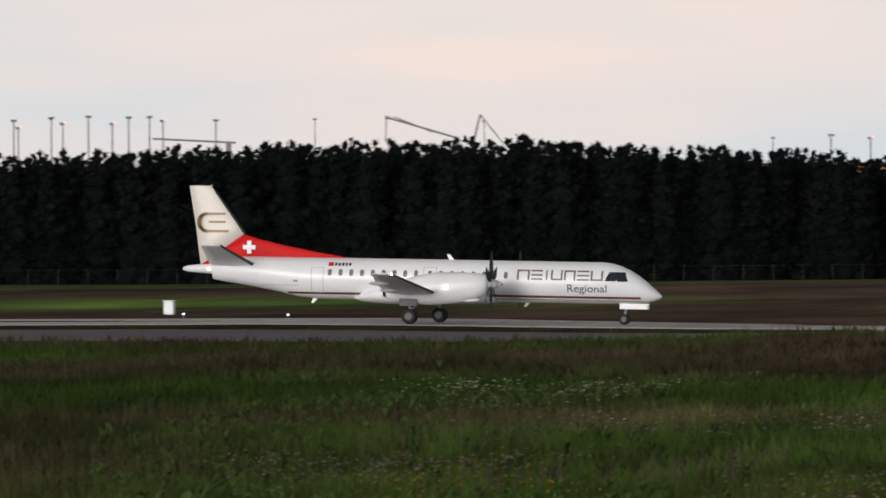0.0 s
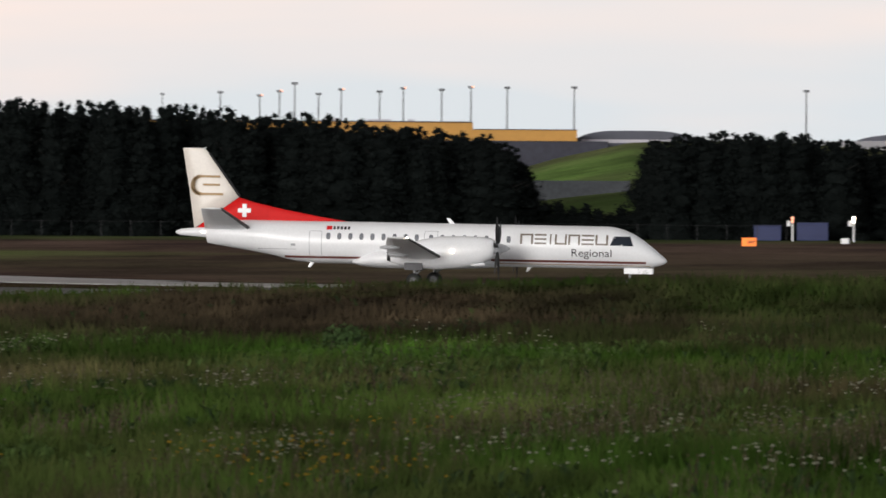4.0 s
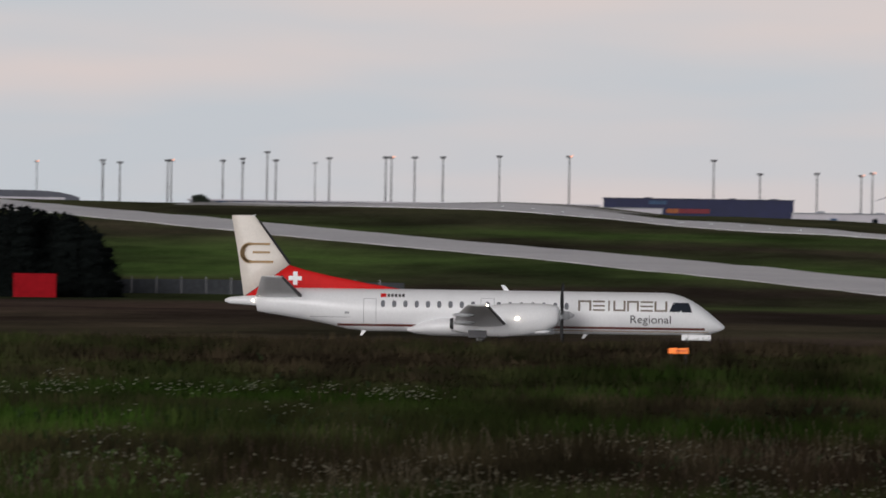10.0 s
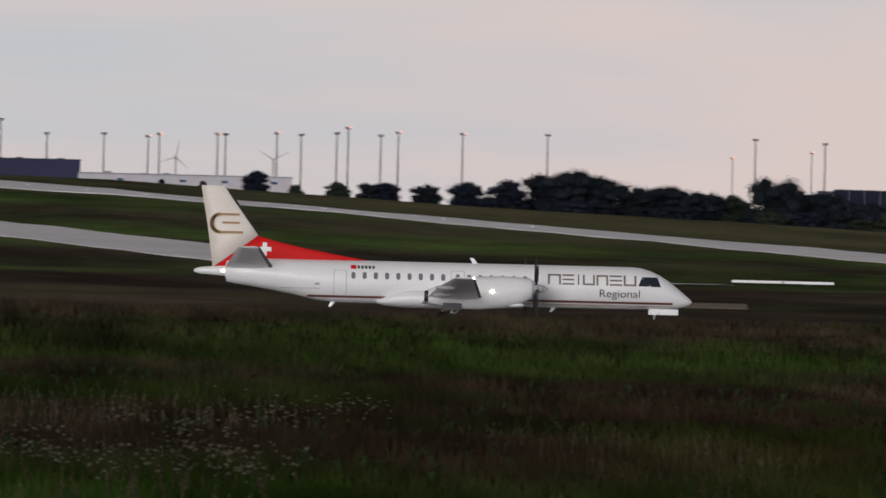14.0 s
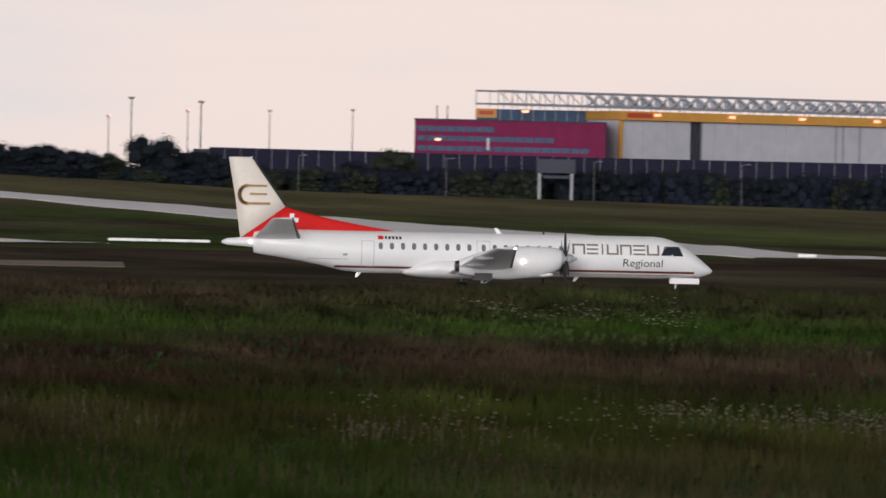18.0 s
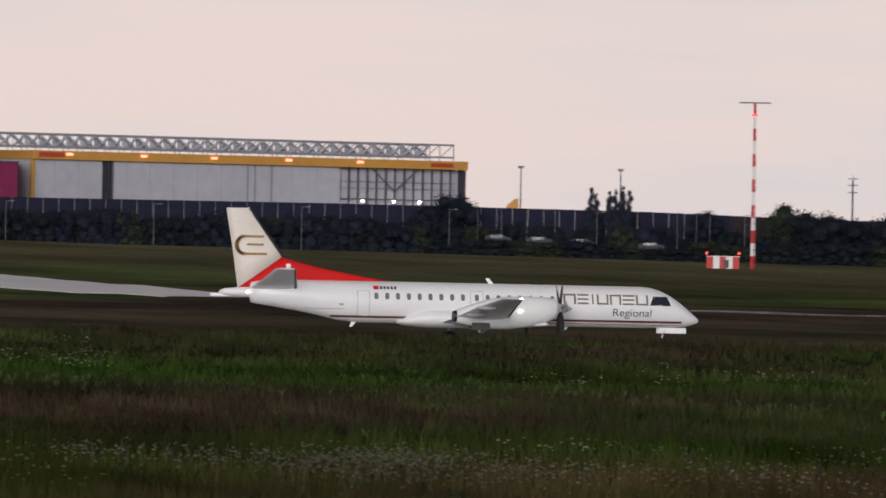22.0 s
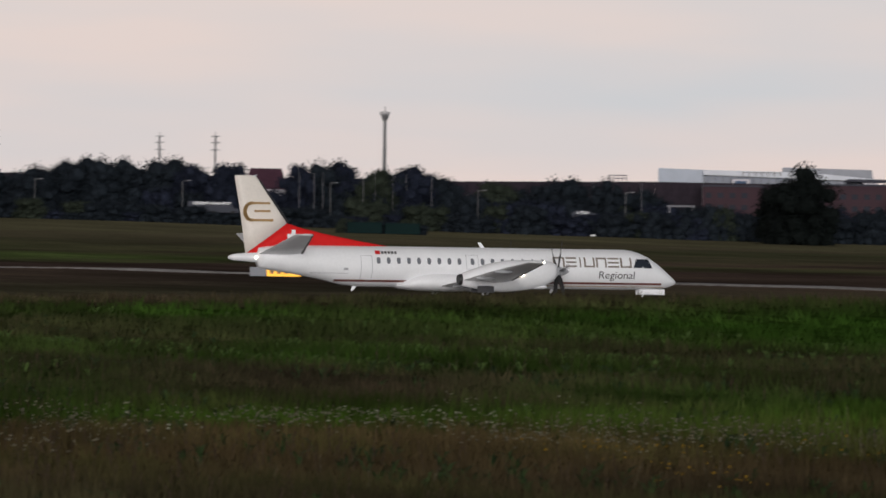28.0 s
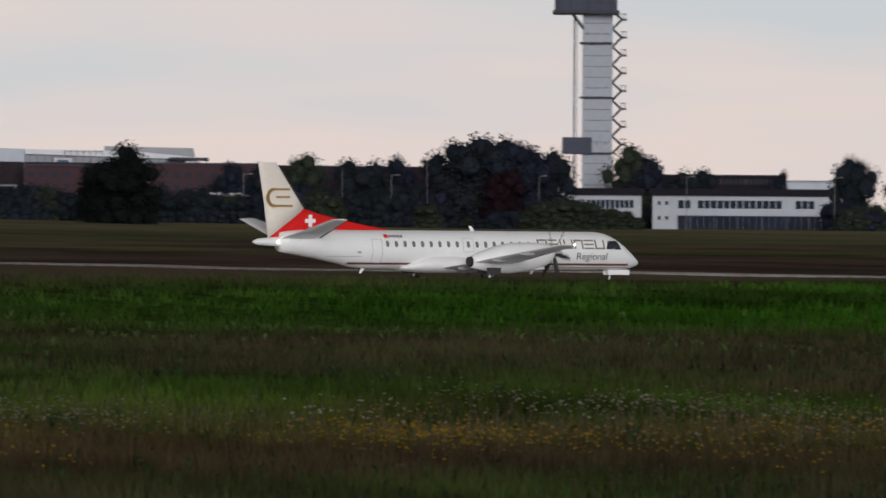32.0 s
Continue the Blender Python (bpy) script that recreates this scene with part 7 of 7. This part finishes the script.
def stalks(name, count, colours, label, bands, seed, tall, head, gap):
    """Thin stems with ragged seed heads, in patches along bands (range, spread, bearings)."""
    rng = np.random.default_rng(seed)
    mat = material(name + "_heads", colours[0], 0.95, vary=0.3, second=colours[1], island=True, spec=0.05)
    verts, faces = [], []
    while count > 0:
        d0, spread, a0, a1 = bands[int(rng.integers(len(bands)))]
        d, az = d0 + rng.normal(0, spread), radians(rng.uniform(a0, a1))
        if not 118 < d < 400:
            continue
        x, y = d * math.sin(az), d * math.cos(az)
        if noise.noise((x * 0.16, y * 0.02, seed)) < gap:
            continue
        count -= 1
        z = ground_z(x, y)
        h = tall * rng.uniform(0.6, 1.2)
        lx, ly = rng.normal(0, 0.08), rng.normal(0, 0.08)
        b = len(verts)
        verts += [(x - 0.012, y, z), (x + 0.012, y, z), (x + lx, y + ly, z + h)]
        faces.append((b, b + 1, b + 2))
        for k in range(4):
            u = 1.0 - 0.13 * k
            cx, cy, cz = x + lx * u + rng.normal(0, 0.02), y + ly * u, z + h * u
            r, e = head * rng.uniform(0.5, 1.2), head * rng.uniform(1.2, 2.4)
            b = len(verts)
            verts += [(cx - r, cy, cz), (cx, cy - r, cz + 0.2 * e), (cx + r, cy, cz), (cx, cy + r, cz - 0.2 * e), (cx, cy, cz + e), (cx, cy, cz - e)]
            faces += [(b, b + 1, b + 4), (b + 1, b + 2, b + 4), (b + 2, b + 3, b + 4), (b + 3, b, b + 4), (b + 1, b, b + 5), (b + 2, b + 1, b + 5), (b + 3, b + 2, b + 5), (b, b + 3, b + 5)]
    tagged(raw(name, verts, faces, mat), label, "wild plants", kind="stuff")


def herbs(name, count, colours, label, bands, seed, gap):
    """Broad-leaved clumps: bent leaves fanning out of one root."""
    rng = np.random.default_rng(seed)
    mat = material(name + "_leaf", colours[0], 0.9, vary=0.3, second=colours[1], island=True, spec=0.1)
    verts, faces = [], []
    while count > 0:
        d0, spread, a0, a1 = bands[int(rng.integers(len(bands)))]
        d, az = d0 + rng.normal(0, spread), radians(rng.uniform(a0, a1))
        if not 118 < d < 395:
            continue
        x, y = d * math.sin(az), d * math.cos(az)
        if noise.noise((x * 0.11, y * 0.018, seed)) < gap:
            continue
        count -= 1
        z = ground_z(x, y)
        for k in range(9):
            a, l, w = rng.uniform(0, 2 * math.pi), rng.uniform(0.2, 0.48), rng.uniform(0.02, 0.045)
            c, s = math.cos(a), math.sin(a)
            b = len(verts)
            verts += [(x, y, z), (x + c * l * 0.35 - s * w, y + s * l * 0.35 + c * w, z + l * 0.7), (x + c * l * 0.35 + s * w, y + s * l * 0.35 - c * w, z + l * 0.7), (x + c * l * 0.8, y + s * l * 0.8, z + l * 0.85)]
            faces += [(b, b + 2, b + 1), (b + 1, b + 2, b + 3)]
    tagged(raw(name, verts, faces, mat), label, "wild plants", kind="stuff")


tufts()
NEAR = [(160, 25, -14.5, 25), (230, 40, -14.5, 25), (310, 40, -14.5, 25)]
stalks("sorrel_stalks", 3600, ((0.034, 0.025, 0.018), (0.068, 0.048, 0.034)), "rusty brown seed stalks standing in the meadow", NEAR, 41, 0.6, 0.02, 0.08)
stalks("straw_stalks", 2600, ((0.06, 0.052, 0.034), (0.11, 0.092, 0.06)), "pale straw seed stalks standing in the meadow", [(188, 10, 7, 25.5), (170, 22, -13, 6), (200, 20, -12, 3)], 43, 0.55, 0.02, 0.08)
herbs("dark_herbs", 1500, ((0.016, 0.030, 0.012), (0.035, 0.062, 0.02)), "dark broad-leaved weeds in the meadow", NEAR, 47, 0.05)
herbs("bright_herbs", 1800, ((0.05, 0.085, 0.022), (0.08, 0.13, 0.035)), "bright green broad-leaved weeds in the meadow", [(165, 25, -14, -3), (260, 25, -14, -5), (330, 30, 8, 25)], 53, 0.12)
flowers("white_flowers", 420, (0.15, 0.14, 0.10), "small dull white wildflower heads in the grass", [(188, 7, 7, 25.5), (196, 9, 9, 25.5), (175, 14, -13, 3), (210, 20, -13, 3), (194, 6, 10.5, 15.5)], 0.045, 3)
flowers("white_umbels", 120, (0.25, 0.25, 0.19), "clumps of white umbel flowers in the meadow", [(300, 10, -4.5, -1.5), (268, 8, -12, -10), (288, 25, -8, -1), (190, 20, -11, -3), (344, 7, 12.3, 15), (360, 8, 8, 10.5), (197, 8, 12, 25.5), (197, 8, 12, 25.5), (150, 10, -9, -3)], 0.05, 5)
flowers("yellow_flowers", 85, (0.26, 0.155, 0.012), "small yellow wildflower heads in the grass", [(172, 8, 18, 25.5), (160, 8, -12, -6), (178, 7, 21, 25)], 0.04, 8)
bush = thing("meadow_bush", site(-8.16, 270), "low fresh green bush in the meadow", "bush")
rng_b = np.random.default_rng(61)
dirs = rng_b.normal(size=(700, 3))
dirs /= np.linalg.norm(dirs, axis=1)[:, None]
twigs = bmesh.new()
for k in range(9):
    tube(twigs, (0, 0, -0.1), (0.5 * math.cos(k * 0.7), 0.5 * math.sin(k * 0.7), 0.55), 0.02, 0.008, 5)
part("stems", twigs, BARK, bush)
crown_ob = new("foliage", leaf_mesh("foliage", dirs * np.array([0.75, 0.75, 0.45]) * rng_b.uniform(0.5, 1.05, (700, 1)) + np.array([0, 0, 0.5]), dirs, 0.09, LEAF_GREEN, rng_b))
crown_ob.parent = bush


# ---- what moves ----
TRACK = [
    (0, -96.66, 465.10, 0.00), (1, -88.09, 465.10, 0.00), (2, -79.52, 465.10, 0.00), (3, -70.94, 465.10, 0.00), (4, -62.30, 465.10, 0.00), (5, -53.59, 465.10, 0.00),
    (6, -44.79, 465.10, 0.00), (7, -35.88, 465.10, 0.00), (8, -26.86, 465.10, 0.00), (9, -17.63, 465.10, 0.00), (10, -8.51, 465.10, 0.00), (11, 0.79, 465.10, 0.00),
    (12, 10.13, 465.10, 0.00), (13, 19.46, 465.10, 0.00), (14, 28.74, 465.10, 0.00), (15, 37.92, 465.10, 0.00), (16, 46.96, 465.10, 0.00), (17, 55.80, 465.10, 0.00),
    (18, 64.44, 465.10, 0.00), (19, 72.84, 465.10, 0.00), (20, 81.02, 465.10, 0.00), (21, 89.00, 465.10, 0.00), (22, 97.00, 465.10, 0.00), (23, 104.69, 465.10, 0.00),
    (24, 112.35, 465.10, 0.00), (25, 120.23, 465.11, 0.17), (26, 128.49, 465.17, 0.69), (27, 137.35, 465.34, 1.55), (28, 146.76, 465.70, 2.75), (29, 156.85, 466.32, 4.30),
    (30, 167.46, 467.32, 6.19), (31, 178.57, 468.78, 8.42), (32, 190.17, 470.77, 11.00),
]


# nose-down pitch in degrees, as the taxiway falls and levels
DIP = ([0, 1, 2, 3, 5.5, 6.5, 8, 10, 14, 18, 20, 24, 27, 28.5, 32], [1.3, 1.2, 1.0, 0.8, 0.52, 0.42, 0.12, 0.0, 0.0, -0.04, 0.15, 0.15, 0.05, 0.2, 0.18])


def motions():
    # the airliner rolls to the right and turns away at the end: seconds, x, y, heading
    walk(PLANE, [(t, pose(x, y, taxi_z(x) + 0.03, 0, float(np.interp(t, *DIP)), h)) for t, x, y, h in TRACK])
    ts, xs = [r[0] for r in TRACK], [r[1] for r in TRACK]
    # propellers turn, wheels roll with the distance covered
    for prop, c, side in PROPS:
        walk(prop, [(0.1 * i, Matrix.Translation(c) @ pose(0, 0, 0, 47.0 * i)) for i in range(321)])
    for ob, c, r in WHEELS:
        rows, turn, last = [], 0.0, xs[0]
        for i in range(961):
            t = i / 30
            x = float(np.interp(t, ts, xs))
            turn += (x - last) / r
            last = x
            if i % 2 == 0:
                rows.append((t, Matrix.Translation(c) @ pose(0, 0, 0, 0, math.degrees(turn), 0)))
        walk(ob, rows)


motions()
